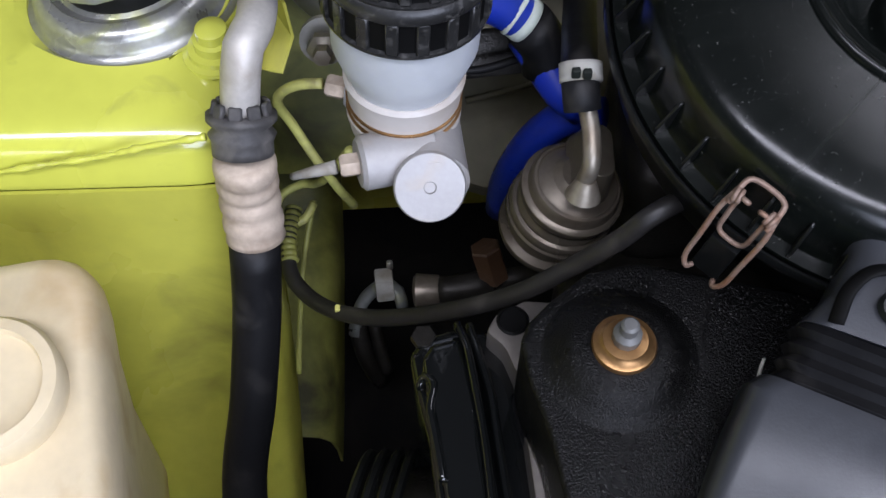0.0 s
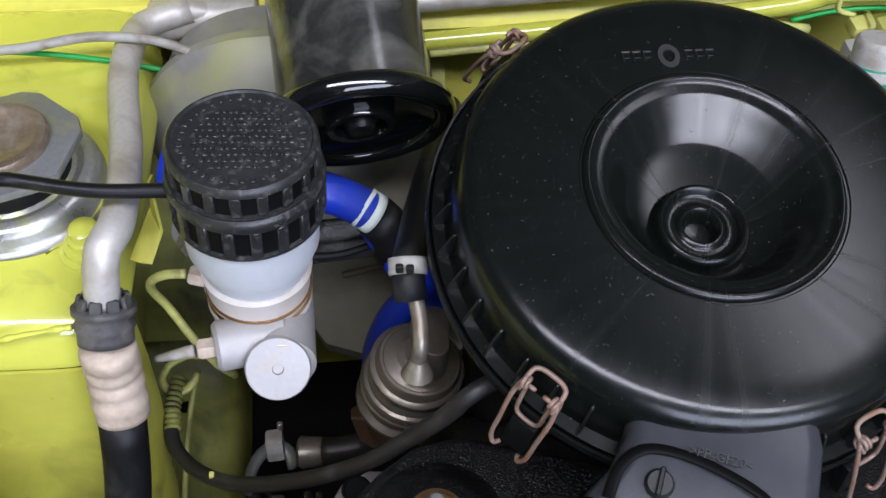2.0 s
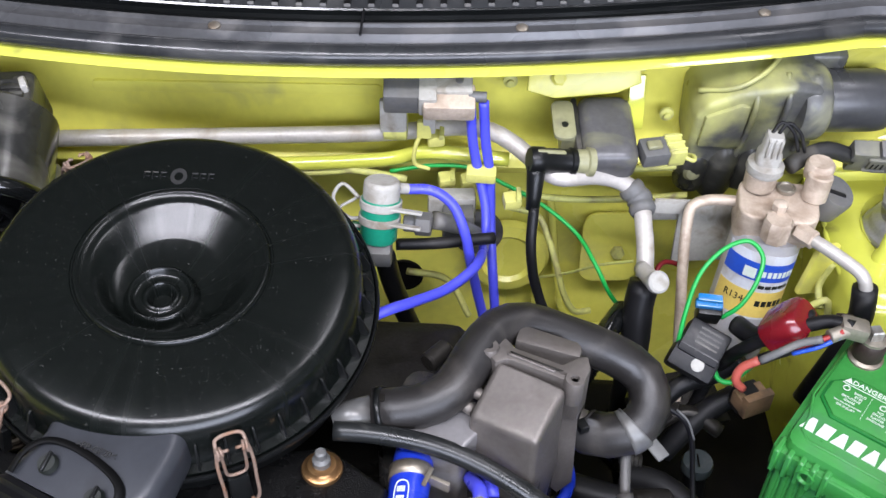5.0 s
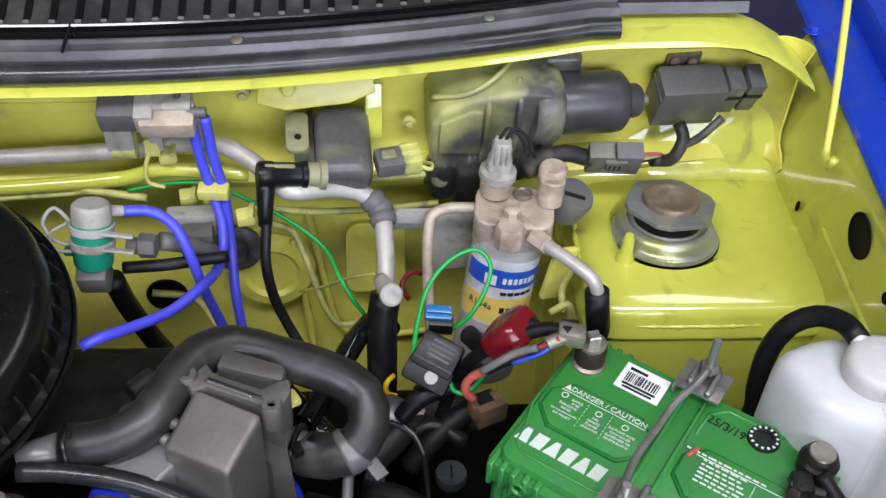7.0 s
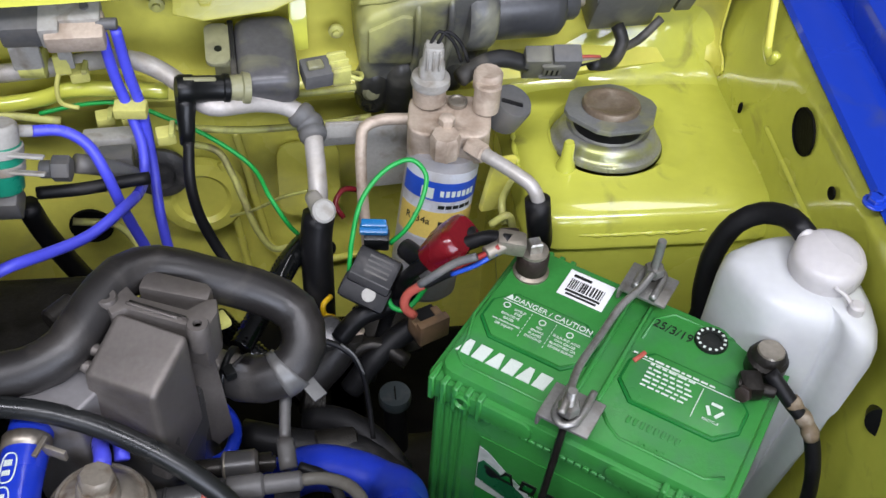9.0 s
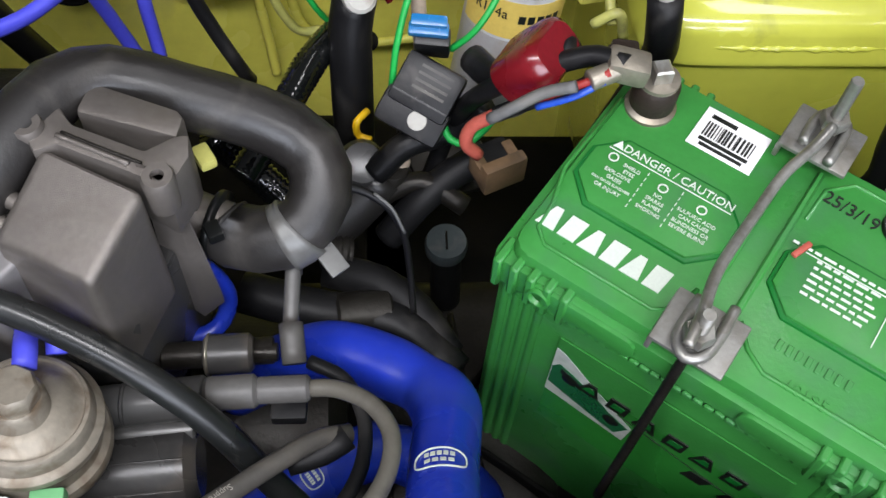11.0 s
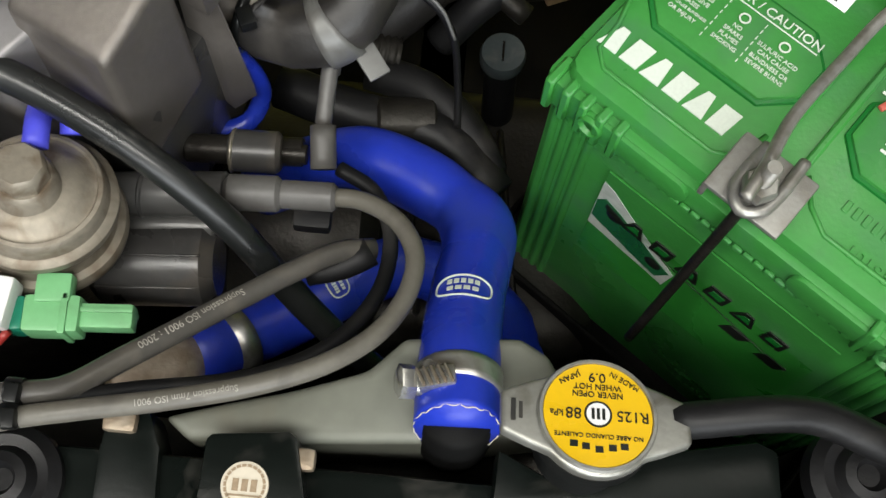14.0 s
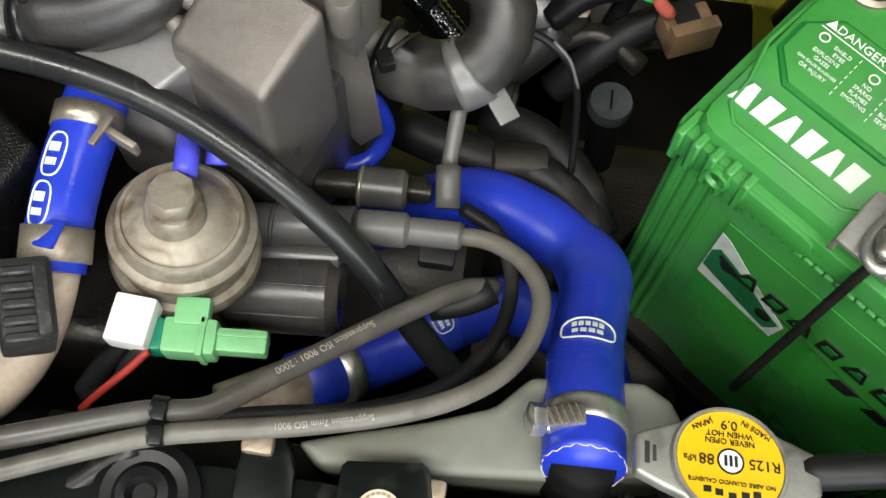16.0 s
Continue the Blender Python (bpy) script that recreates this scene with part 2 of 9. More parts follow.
dark_steel = mat("oily_dark_steel", (0.026, 0.024, 0.021), 0.38, metal=0.5, var=0.3, scale=60, bump=0.3, dirt=(0.012, 0.010, 0.008), dirt_amount=0.45, dirt_scale=40, spec=0.3)
dull_steel = mat("dull_weathered_steel", (0.30, 0.27, 0.22), 0.45, metal=0.7, var=0.2, scale=50, bump=0.2, dirt=(0.15, 0.10, 0.06), dirt_amount=0.35, dirt_scale=45)
rusty = mat("rusty_wire", (0.22, 0.155, 0.12), 0.55, metal=0.35, var=0.25, scale=90, bump=0.3, dirt=(0.22, 0.10, 0.05), dirt_amount=0.4, dirt_scale=90)
dusty_alu = mat("dusty_brown_aluminium", (0.46, 0.38, 0.30), 0.6, metal=0.25, var=0.15, scale=60, bump=0.3, dirt=(0.22, 0.16, 0.11), dirt_amount=0.4, dirt_scale=50)
blue_rubber = mat("blue_silicone_hose", (0.011, 0.031, 0.37), 0.34, var=0.10, scale=40, bump=0.15, bump_scale=300, dirt=(0.02, 0.04, 0.25), dirt_amount=0.2)
blue_tube = mat("blue_silicone_tube", (0.065, 0.070, 0.58), 0.38, var=0.08, scale=60)
green_box = mat("green_battery_plastic", (0.033, 0.205, 0.038), 0.36, var=0.10, scale=40, bump=0.1, bump_scale=500, dirt=(0.045, 0.165, 0.062), dirt_amount=0.24, dirt_scale=26)
green_dark = mat("dark_green_print", (0.006, 0.13, 0.02), 0.4, var=0.08)
green_wire = mat("green_wire", (0.01, 0.30, 0.05), 0.4)
green_pale = mat("pale_green_plastic", (0.16, 0.42, 0.19), 0.42, var=0.08, dirt=(0.1, 0.2, 0.1), dirt_amount=0.2)
teal = mat("teal_plastic", (0.01, 0.20, 0.12), 0.35)
white_print = mat("white_print", (0.56, 0.62, 0.55), 0.5, var=0.08, scale=120)
black_print = mat("black_print", (0.008, 0.010, 0.008), 0.4)
amber_print = mat("faded_yellow_label", (0.58, 0.43, 0.10), 0.4, var=0.1)
yellow_print = mat("yellow_label", (0.66, 0.41, 0.008), 0.35, var=0.05)
blue_print = mat("blue_label", (0.02, 0.07, 0.42), 0.35)
white_plastic = mat("white_translucent_plastic", (0.55, 0.56, 0.56), 0.45, var=0.05, scale=25, sub=0.2, bump=0.1, bump_scale=60)
cream_plastic = mat("yellowed_plastic", (0.62, 0.52, 0.34), 0.48, var=0.08, scale=25, sub=0.15, dirt=(0.40, 0.24, 0.08), dirt_amount=0.3, dirt_scale=14, bump=0.15, bump_scale=60)
milky = mat("milky_plastic", (0.46, 0.48, 0.50), 0.35, var=0.05, scale=30, sub=0.3)
red_rubber = mat("dark_red_plastic", (0.14, 0.006, 0.010), 0.28, var=0.15, coat=0.3)
red_wire = mat("red_wire", (0.26, 0.022, 0.018), 0.45)
orange_red = mat("faded_red_sleeve", (0.40, 0.085, 0.06), 0.5, var=0.15)
pale_yellow = mat("yellow_clip_plastic", (0.50, 0.48, 0.13), 0.5, var=0.12, scale=60)
sky_blue = mat("clear_blue_plastic", (0.010, 0.12, 0.30), 0.25)
brown = mat("brown_connector", (0.050, 0.026, 0.014), 0.5, var=0.2, dirt=(0.09, 0.07, 0.05), dirt_amount=0.25, dirt_scale=60)
tan_rubber = mat("perished_rubber", (0.26, 0.19, 0.12), 0.7, var=0.2, bump=0.4, dirt=(0.12, 0.08, 0.05), dirt_amount=0.4, dirt_scale=60)
cowl_black = mat("dusty_cowl_plastic", (0.022, 0.023, 0.024), 0.26, var=0.25, scale=20, bump=0.1, dirt=(0.09, 0.088, 0.085), dirt_amount=0.25, dirt_scale=16)
snorkel_black = mat("soft_black_plastic", (0.030, 0.032, 0.037), 0.34, var=0.15, scale=30, bump=0.06, bump_scale=900)
tarnished = mat("tarnished_pressed_steel", (0.135, 0.115, 0.09), 0.32, metal=0.6, var=0.2, scale=50, bump=0.15, dirt=(0.09, 0.065, 0.045), dirt_amount=0.36, dirt_scale=34)
glossy_black = mat("glossy_black_plastic", (0.004, 0.0045, 0.0045), 0.10, var=0.2, scale=30, rough_var=0.04, coat=0.5)
weathered = mat("weathered_pressed_steel", (0.225, 0.200, 0.160), 0.46, metal=0.35, var=0.2, scale=50, bump=0.14, dirt=(0.11, 0.075, 0.045), dirt_amount=0.36, dirt_scale=85)
concrete = mat("workshop_concrete", (0.20, 0.17, 0.14), 0.75, var=0.25, scale=4, bump=0.3, bump_scale=80, dirt=(0.09, 0.08, 0.07), dirt_amount=0.4, dirt_scale=3)
wall_paint = mat("workshop_wall_paint", (0.30, 0.30, 0.29), 0.8, var=0.06, scale=3)
# near-black that stands in for shade deep in the bay and in holes
near_black = mat("near_black_matt", (0.0035, 0.0032, 0.003), 0.75, var=0.4, scale=20, bump=0.4, dirt=(0.012, 0.010, 0.008), dirt_amount=0.4, spec=0.15)
tank_green = mat("greenish_grey_metal", (0.135, 0.14, 0.115), 0.6, metal=0.1, var=0.12, scale=25, dirt=(0.13, 0.12, 0.09), dirt_amount=0.3, dirt_scale=20)
collar_white = mat("off_white_plastic", (0.46, 0.43, 0.40), 0.45, var=0.06, scale=30, dirt=(0.34, 0.28, 0.22), dirt_amount=0.25, dirt_scale=30)
splashed_zinc = mat("paint_splashed_steel", (0.38, 0.38, 0.36), 0.40, metal=0.65, var=0.18, scale=60, bump=0.15, dirt=(0.40, 0.42, 0.12), dirt_amount=0.26, dirt_scale=38)
hex_steel = mat("dull_grey_plate", (0.20, 0.205, 0.20), 0.45, metal=0.4, var=0.15, scale=50, bump=0.2, dirt=(0.30, 0.30, 0.14), dirt_amount=0.22, dirt_scale=40)
rust_cap = mat("rusty_brown_cap", (0.19, 0.145, 0.10), 0.42, metal=0.4, var=0.25, scale=60, bump=0.3, dirt=(0.32, 0.28, 0.22), dirt_amount=0.28, dirt_scale=70)
# lime with grime; the base is also darkened for shade low down
grimy_dim_lime = mat("grimy_dimmed_lime_paint", (0.29, 0.295, 0.070), 0.5, var=0.25, scale=14, bump=0.25, bump_scale=120, dirt=(0.030, 0.028, 0.014), dirt_amount=0.40, dirt_scale=17)
lime_grubby = mat("grubby_lime_paint", (0.45, 0.445, 0.062), 0.28, var=0.10, scale=16, coat=0.5, bump=0.1, bump_scale=80, dirt=(0.13, 0.12, 0.03), dirt_amount=0.24, dirt_scale=13)
strap_grey = mat("dull_grey_strap", (0.13, 0.13, 0.125), 0.45, metal=0.35, var=0.15, scale=50, dirt=(0.07, 0.06, 0.05), dirt_amount=0.25, dirt_scale=40)
satin_grey = mat("satin_dark_grey_plastic", (0.034, 0.033, 0.032), 0.24, var=0.2, scale=40, bump=0.08, dirt=(0.07, 0.06, 0.05), dirt_amount=0.28, dirt_scale=40)
# flat black that paints the shade of slots, pockets and recesses
shade_black = mat("shade_black_matt", (0.0035, 0.0035, 0.0035), 0.6, var=0.2, scale=60, spec=0.12)
worn_black = mat("worn_black_plastic", (0.017, 0.017, 0.017), 0.36, var=0.25, scale=60, bump=0.15, dirt=(0.085, 0.083, 0.08), dirt_amount=0.20, dirt_scale=260)
motor_black = mat("dull_black_motor_paint", (0.034, 0.035, 0.037), 0.36, var=0.2, scale=40, bump=0.08, dirt=(0.085, 0.083, 0.075), dirt_amount=0.22, dirt_scale=30)
paper = mat("white_label_paper", (0.74, 0.74, 0.74), 0.5, var=0.03)
cream_print = mat("cream_sticker", (0.52, 0.47, 0.38), 0.5)

# faint radial streaks in the lid's gloss
nt = lid_black.node_tree
pos = nt.nodes.new("ShaderNodeNewGeometry")
shift = nt.nodes.new("ShaderNodeMapping")
shift.inputs["Location"].default_value = (-0.0025, 0.0022, 0)
radial = nt.nodes.new("ShaderNodeTexGradient")
radial.gradient_type = "RADIAL"
streak = nt.nodes.new("ShaderNodeTexNoise")
streak.noise_dimensions = "1D"
streak.inputs["Scale"].default_value, streak.inputs["Detail"].default_value = 62.0, 2.0
gain = nt.nodes.new("ShaderNodeMapRange")
gain.inputs["From Min"].default_value, gain.inputs["From Max"].default_value = 0.3, 0.7
gain.inputs["To Min"].default_value, gain.inputs["To Max"].default_value = 0.215, 0.275
nt.links.new(pos.outputs["Position"], shift.inputs["Vector"])
nt.links.new(shift.outputs["Vector"], radial.inputs["Vector"])
nt.links.new(radial.outputs["Fac"], streak.inputs["W"])
nt.links.new(streak.outputs["Fac"], gain.inputs["Value"])
nt.links.new(gain.outputs[0], nt.nodes["Principled BSDF"].inputs["Roughness"])

# ---- the setting ----
def plain(name, bm, material, label, category, smooth=False):
    return tagged(part(name, bm, material, None, smooth=smooth), label, category, kind="structure")


plain("ground", box(9, 9, 0.2, pose(0, 0.5, -0.1), 0), concrete, "brownish grey workshop concrete floor under the car", "floor")
plain("ceiling", box(9, 9, 0.1, pose(0, 0.5, 3.70), 0), wall_paint, "plain pale painted workshop ceiling", "ceiling")
plain("wall_west", box(0.1, 9, 3.65, pose(-4.45, 0.5, 1.825), 0), wall_paint, "plain pale painted workshop wall", "wall")
plain("wall_east", box(0.1, 9, 3.65, pose(4.45, 0.5, 1.825), 0), wall_paint, "plain pale painted workshop wall", "wall")
plain("wall_north", box(8.8, 0.1, 3.65, pose(0, 4.95, 1.825), 0), wall_paint, "plain pale painted workshop wall", "wall")
# unseen wall; its opening is added to make room for the front lamp
ws = box(8.8, 0.1, 1.25, pose(0, -3.95, 0.625), 0)
box(8.8, 0.1, 0.31, pose(0, -3.95, 3.495), 0, bm=ws)
box(3.80, 0.1, 2.09, pose(-2.50, -3.95, 2.295), 0, bm=ws)
box(1.18, 0.1, 2.09, pose(3.81, -3.95, 2.295), 0, bm=ws)
plain("wall_south", ws, wall_paint, "plain pale painted workshop wall with an assumed wide opening", "wall")
# unseen panel, added to stop light entering the bay from the front
plain("front_light_block", box(1.40, 0.03, 0.36, pose(0.10, -0.345, 0.535), 0.004), near_black, "unseen near-black panel added to keep front light out of the bay", "panel")
# added floor of the bay, coloured near-black for the shade down there
plain("undertray", box(1.42, 0.72, 0.02, pose(0.16, 0.0, 0.36), 0.004), near_black, "near-black undertray added below the engine as the bay's shaded depth", "undertray")


def firewall_y(x):
    return 0.272 + 0.03 * x + 0.10 * max(x - 0.42, 0)


def lip_y(x):
    return 0.188 + 0.32 * (x - 0.06) ** 2 + 0.02 * max(x, 0) if x < 0.5 else 0.260 + 0.05 * (x - 0.5)


def strip(profile, x0, x1, base, n=48):
    """Carries a (y, z) section along x, following base(x)."""
    rows = []
    for i in range(n + 1):
        x = x0 + (x1 - x0) * i / n
        rows.append([(x, base(x) + y, z) for y, z in profile])
    return rows


fw = [(-0.01, 0.888), (0.0, 0.86), (0.0, 0.80), (-0.004, 0.788), (-0.016, 0.783), (-0.022, 0.774), (-0.018, 0.766), (0.0, 0.758), (0.006, 0.70), (0.008, 0.60), (-0.01, 0.52), (-0.03, 0.38)]

def apron_x(z):
    """The right inner wing's face at height z."""
    pts = ((0.30, 0.650), (0.62, 0.672), (0.735, 0.685), (0.762, 0.6875), (0.84, 0.6865), (0.859, 0.6870), (1.0, 0.70))
    for (a, xa), (b, xb) in zip(pts, pts[1:]):
        if z <= b:
            return xa + (xb - xa) * (z - a) / (b - a)
    return pts[-1][1]


def firewall_rows():
    """The firewall's section carried along x and turned forward in a soft corner at the right inner wing."""
    rows, r = [], 0.022
    for i in range(45):
        rows.append([((x := -0.56 + (apron_x(z) - r + 0.56) * i / 44), firewall_y(x) + y, z) for y, z in fw])
    for i in range(1, 11):
        a = radians(9 * i)
        rows.append([(apron_x(z) - r + r * math.sin(a), firewall_y(apron_x(z) - r) + y - r * (1 - math.cos(a)), z) for y, z in fw])
    return rows


firewall = plain("firewall", sheet(firewall_rows(), 0.002), lime_dusty, "lime yellow-green painted steel firewall of the engine bay", "firewall", True)
lip = [(0.10, 0.885), (0.03, 0.893), (0.004, 0.899), (-0.001, 0.903), (0.003, 0.906), (0.05, 0.908)]


def flange_rows():
    """The flange follows the cowl, then dips and sweeps forward into the right inner wing."""
    rows = []
    for i in range(61):
        x = -0.60 + 1.285 * i / 60
        k = min(max((x - 0.600) / 0.085, 0), 1) ** 2
        rows.append([(x, lip_y(x) + y - 0.012 * k, z - 0.036 * k) for y, z in lip])
    return rows


plain("cowl_flange", sheet(flange_rows(), 0.0015), lime, "bright lime painted flange along the cowl's edge", "flange", True)
seal = [(0.012 + 0.009 * math.cos(a), 0.914 + 0.008 * math.sin(a)) for a in [2 * math.pi * i / 12 for i in range(12)]]
plain("cowl_seal", loft(strip(seal, -0.60, 0.52, lip_y)), cowl_black, "black rubber weatherstrip on the cowl's edge", "seal", True)

cowl_grey = mat("dusty_grey_cowl_plastic", (0.055, 0.055, 0.056), 0.32, var=0.25, scale=24, bump=0.1, dirt=(0.13, 0.125, 0.12), dirt_amount=0.28, dirt_scale=22)
# black cowl panel with ribs, screws and a slotted grille
cowl = thing("cowl_panel", "black plastic cowl panel with raised ribs and slotted grille", "cowl panel", kind="structure")
cp = [(0.018, 0.917), (0.0205, 0.9245), (0.0215, 0.9262), (0.0230, 0.9262), (0.0238, 0.9246), (0.0320, 0.9256), (0.0328, 0.9280), (0.0342, 0.9284), (0.0350, 0.9262)]
part("front_strip", sheet(strip(cp, -0.60, 0.520, lip_y, 60), 0.0015), cowl_grey, cowl, "dusty grey-black front strip", angle=22)
cb_ = [(0.0350, 0.9235), (0.0365, 0.9225), (0.0450, 0.9245), (0.0466, 0.9270), (0.0470, 0.9310), (0.0482, 0.9322)]
part("gloss_band", sheet(strip(cb_, -0.60, 0.520, lip_y, 60), 0.0015), glossy_black, cowl, "smooth glossy black band", angle=22)
cs = [(0.0482, 0.9322), (0.0495, 0.9325), (0.062, 0.934), (0.066, 0.937), (0.100, 0.943), (0.22, 0.975)]
part("panel", sheet(strip(cs, -0.60, 0.520, lip_y), 0.002), cowl_black, cowl)
ce = [(0.022, 0.914), (0.026, 0.922), (0.036, 0.922), (0.040, 0.930), (0.060, 0.934)]
part("end_piece", sheet(strip(ce, 0.505, 0.630, lambda x: lip_y(x) + 0.010, 8), 0.003), cowl_black, cowl)
# slots aren't cut: black inlays paint their inner shade
for i in range(56):
    x = -0.50 + i * 0.0181
    sl = part("slot", prism(rounded(0.0048, 0.022, 0.0022, 3), -0.001, 0.0010, pose(x, lip_y(x) + 0.0615, 0.9362, 20, 0, 0), 0), shade_black, cowl, "slot shown by a shade-dark inlay")
    part("slot_lip", prism(rounded(0.0052, 0.0030, 0.0012, 2), 0, 0.0014, pose(x, lip_y(x) + 0.0510, 0.9325, 20, 0, 0), 0.0004, 1), grey_plastic, sl)
for x in (-0.214, 0.001, 0.229, 0.416):
    part("screw", lathe([(0.0, 0.0012), (0.0032, 0.0012), (0.0046, 0.0004), (0.0048, -0.001), (0.0048, -0.004)], 16, pose(x, lip_y(x) + 0.028, 0.9264, 8, 0, 0)), dull_steel, cowl, "dull steel cross-head screw")
for x in (0.11,):
    part("seam", box(0.0016, 0.085, 0.003, pose(x, lip_y(x) + 0.06, 0.9315, 4, 0, 0), 0.0005), rubber, cowl)

# right inner wing, strut tower and blue outer wing
def wing_shift(y):
    """The wing's edge runs slightly outwards towards the cowl."""
    return 0.085 * (y - 0.12)


def wing_wall_x(y, z):
    """The right inner wing's face at (y, z)."""
    return apron_x(z) + wing_shift(y) * min(max((z - 0.775) / 0.085, 0), 1)


plain("apron_right", sheet([[V(wing_wall_x(y, z), y, z) for z in (0.40, 0.62, 0.735, 0.762, 0.775, 0.80, 0.83, 0.848, 0.859)] + [V(0.6905 + wing_shift(y), y, 0.8655), V(0.700 + wing_shift(y), y, 0.867)] for y in [-0.5 + 0.05 * i for i in range(18)]], 0.002), lime, "lime painted right inner wing panel", "inner wing", True)
plain("wing_right", sheet([[V(x + wing_shift(y), y, z) for x, z in ((0.688, 0.870), (0.691, 0.8735), (0.725, 0.8740), (0.735, 0.868), (0.738, 0.866), (0.740, 0.880), (0.743, 0.886), (0.760, 0.8865), (0.776, 0.880), (0.786, 0.862), (0.794, 0.80), (0.80, 0.68), (0.80, 0.45))] for y in [-0.55 + 0.05 * i for i in range(30)]], 0.002), blue_paint, "glossy blue outer wing along the engine bay", "wing", True)


def tower(name, cx, cy, top, left, right, front, back, label, lean=0.0, hole=0.0505):
    """A strut tower: from the dished round hole out to a soft rectangular shoulder, then down."""
    n, rings = 72, []
    for inset, z, blend in ((0, -0.010, 0), (0, -0.001, 0.02), (0, 0.003, 0.08), (0.032, 0.002, 0.6), (0.024, 0.0011, 1), (0.016, -0.0003, 1), (0.0105, -0.0018, 1), (0.0062, -0.0042, 1), (0.0030, -0.0074, 1), (0.0010, -0.0118, 1), (0.0, -0.0195, 1), (-0.003, -0.026, 1), (-0.003, -0.030, 1), (0.001, -0.034, 1), (0.002, -0.12, 1), (0.003, -0.30, 1), (0.004, -0.62, 1)):
        ring = []
        for i in range(n):
            a = 2 * math.pi * i / n
            c, s = math.cos(a), math.sin(a)
            ex, ey = (right + lean * min(z + 0.03, 0) if c > 0 else left) - inset, (back if s > 0 else front) - inset
            r = (abs(c / ex) ** 7 + abs(s / ey) ** 7) ** (-1 / 7)
            r = hole + (r - hole) * blend
            ring.append(V(cx + r * c, cy + r * s, top + z))
        rings.append(ring)
    return plain(name, loft(rings, caps=False), lime, label, "strut tower", True)


tower("strut_tower_right", 0.571, 0.208, 0.757, 0.076, 0.136, 0.090, 0.12, "lime painted strut tower with a dished round opening", hole=0.0445)
tower("strut_tower_left", -0.345, 0.097, 0.797, 0.13, 0.058, 0.097, 0.16, "lime painted strut tower with a dished round opening", 0.22)
plain("apron_left", sheet([[V(-0.60, y, 0.90), V(-0.52, y, 0.88), V(-0.48, y, 0.81), V(-0.47, y, 0.78), V(-0.45, y, 0.60), V(-0.44, y, 0.40)] for y in [-0.5 + 0.05 * i for i in range(17)]], 0.002), lime, "lime painted left inner wing panel", "inner wing", True)
plain("inner_wing_front", sheet([[V(x, y0 - 0.0035, 0.764), V(x, y0 - 0.004, 0.74), V(x, y0 - 0.005, 0.70), V(x, y0 - 0.010, 0.66), V(x, y0 - 0.030, 0.60), V(x, y0 - 0.07, 0.53), V(x, y0 - 0.13, 0.46), V(x, y0 - 0.20, 0.38)] for x, y0 in ((-0.475, 0.0), (-0.42, 0.0), (-0.36, 0.0), (-0.315, 0.0), (-0.303, 0.001), (-0.295, 0.005), (-0.2905, 0.014), (-0.289, 0.05))], 0.002), lime_grubby, "grubby lime inner wing panel below the strut tower", "inner wing", True)


# added panel, its slope chosen to mirror the overhead lamp as a highlight
plain("cowl_side_panel", sheet([[V(x, 0.318 - 0.02 * (0.66 - x), 0.818), V(x, 0.302 - 0.02 * (0.66 - x), 0.796), V(x, 0.288 - 0.02 * (0.66 - x), 0.772), V(x, 0.280 - 0.02 * (0.66 - x), 0.760), V(x, 0.268 - 0.02 * (0.66 - x), 0.7555)] for x in (0.490, 0.52, 0.56, 0.60, 0.64, 0.666, 0.688)], 0.0015), lime, "glossy lime painted panel leaning back behind the strut tower", "panel", True)


def strut_mount(loc, tilt, size, label, plate=0.046):
    """The strut's top: a pressed dome, rubber, a hexagonal plate and a worn cap."""
    th = thing("strut_mount", label, "strut mount", "strut tops")
    m = pose(*loc, *tilt) @ Matrix.Scale(size, 4)
    part("dome", lathe([(0.0500, 0.0), (0.0506, 0.0025), (0.0496, 0.0050), (0.0468, 0.0062), (0.0456, 0.0085), (0.0450, 0.0125), (0.0432, 0.0160), (0.0400, 0.0178), (0.0372, 0.0182), (0.0360, 0.0170), (0.0330, 0.0165), (0.0300, 0.0185), (0.028, 0.014)], 56, m), splashed_zinc, th, "bright pressed steel dome with paint splashes")
    part("rubber_bush", lathe([(0.030, 0.012), (0.032, 0.024), (0.031, 0.030), (0.026, 0.033)], 32, m), rubber, th)
    hexa = [(plate * math.cos(radians(60 * i + 8 + d)), plate * math.sin(radians(60 * i + 8 + d))) for i in range(6) for d in (-8, 8)]
    part("hex_plate", prism(hexa, 0.032, 0.037, m, 0.0015), hex_steel, th, "dull hexagonal steel plate")
    part("cap", lathe([(0.0255, 0.036), (0.0262, 0.0400), (0.0250, 0.0425), (0.0222, 0.0432), (0.0195, 0.0420), (0.0165, 0.0406), (0.006, 0.0399), (0.0, 0.0400)], 40, m), rust_cap, th, "worn brown rusty cap")
    return th


strut_mount((0.571, 0.207, 0.755), (-7, 1, 0), 0.90, "zinc strut mount with hexagonal plate on the strut tower", 0.0425)
strut_mount((-0.345, 0.096, 0.7905), (-4, -2, 10), 1.05, "zinc strut mount with hexagonal plate on the strut tower", 0.041)

wd = thing("weld_bead", "lumpy lime painted weld bead along the strut tower's edge", "weld bead", kind="structure")
part("bead", tube([(-0.413, -0.002, 0.777), (-0.378, -0.002, 0.785), (-0.351, -0.002, 0.790), (-0.323, -0.002, 0.798), (-0.300, -0.002, 0.803)], 0.0015, 8, 0.0014, radius=lambda s: 1.0 + 0.22 * math.sin(s * 71 + 2 * math.sin(s * 19)) + 0.25 * math.sin(s * 27 + 1)), lime, wd)

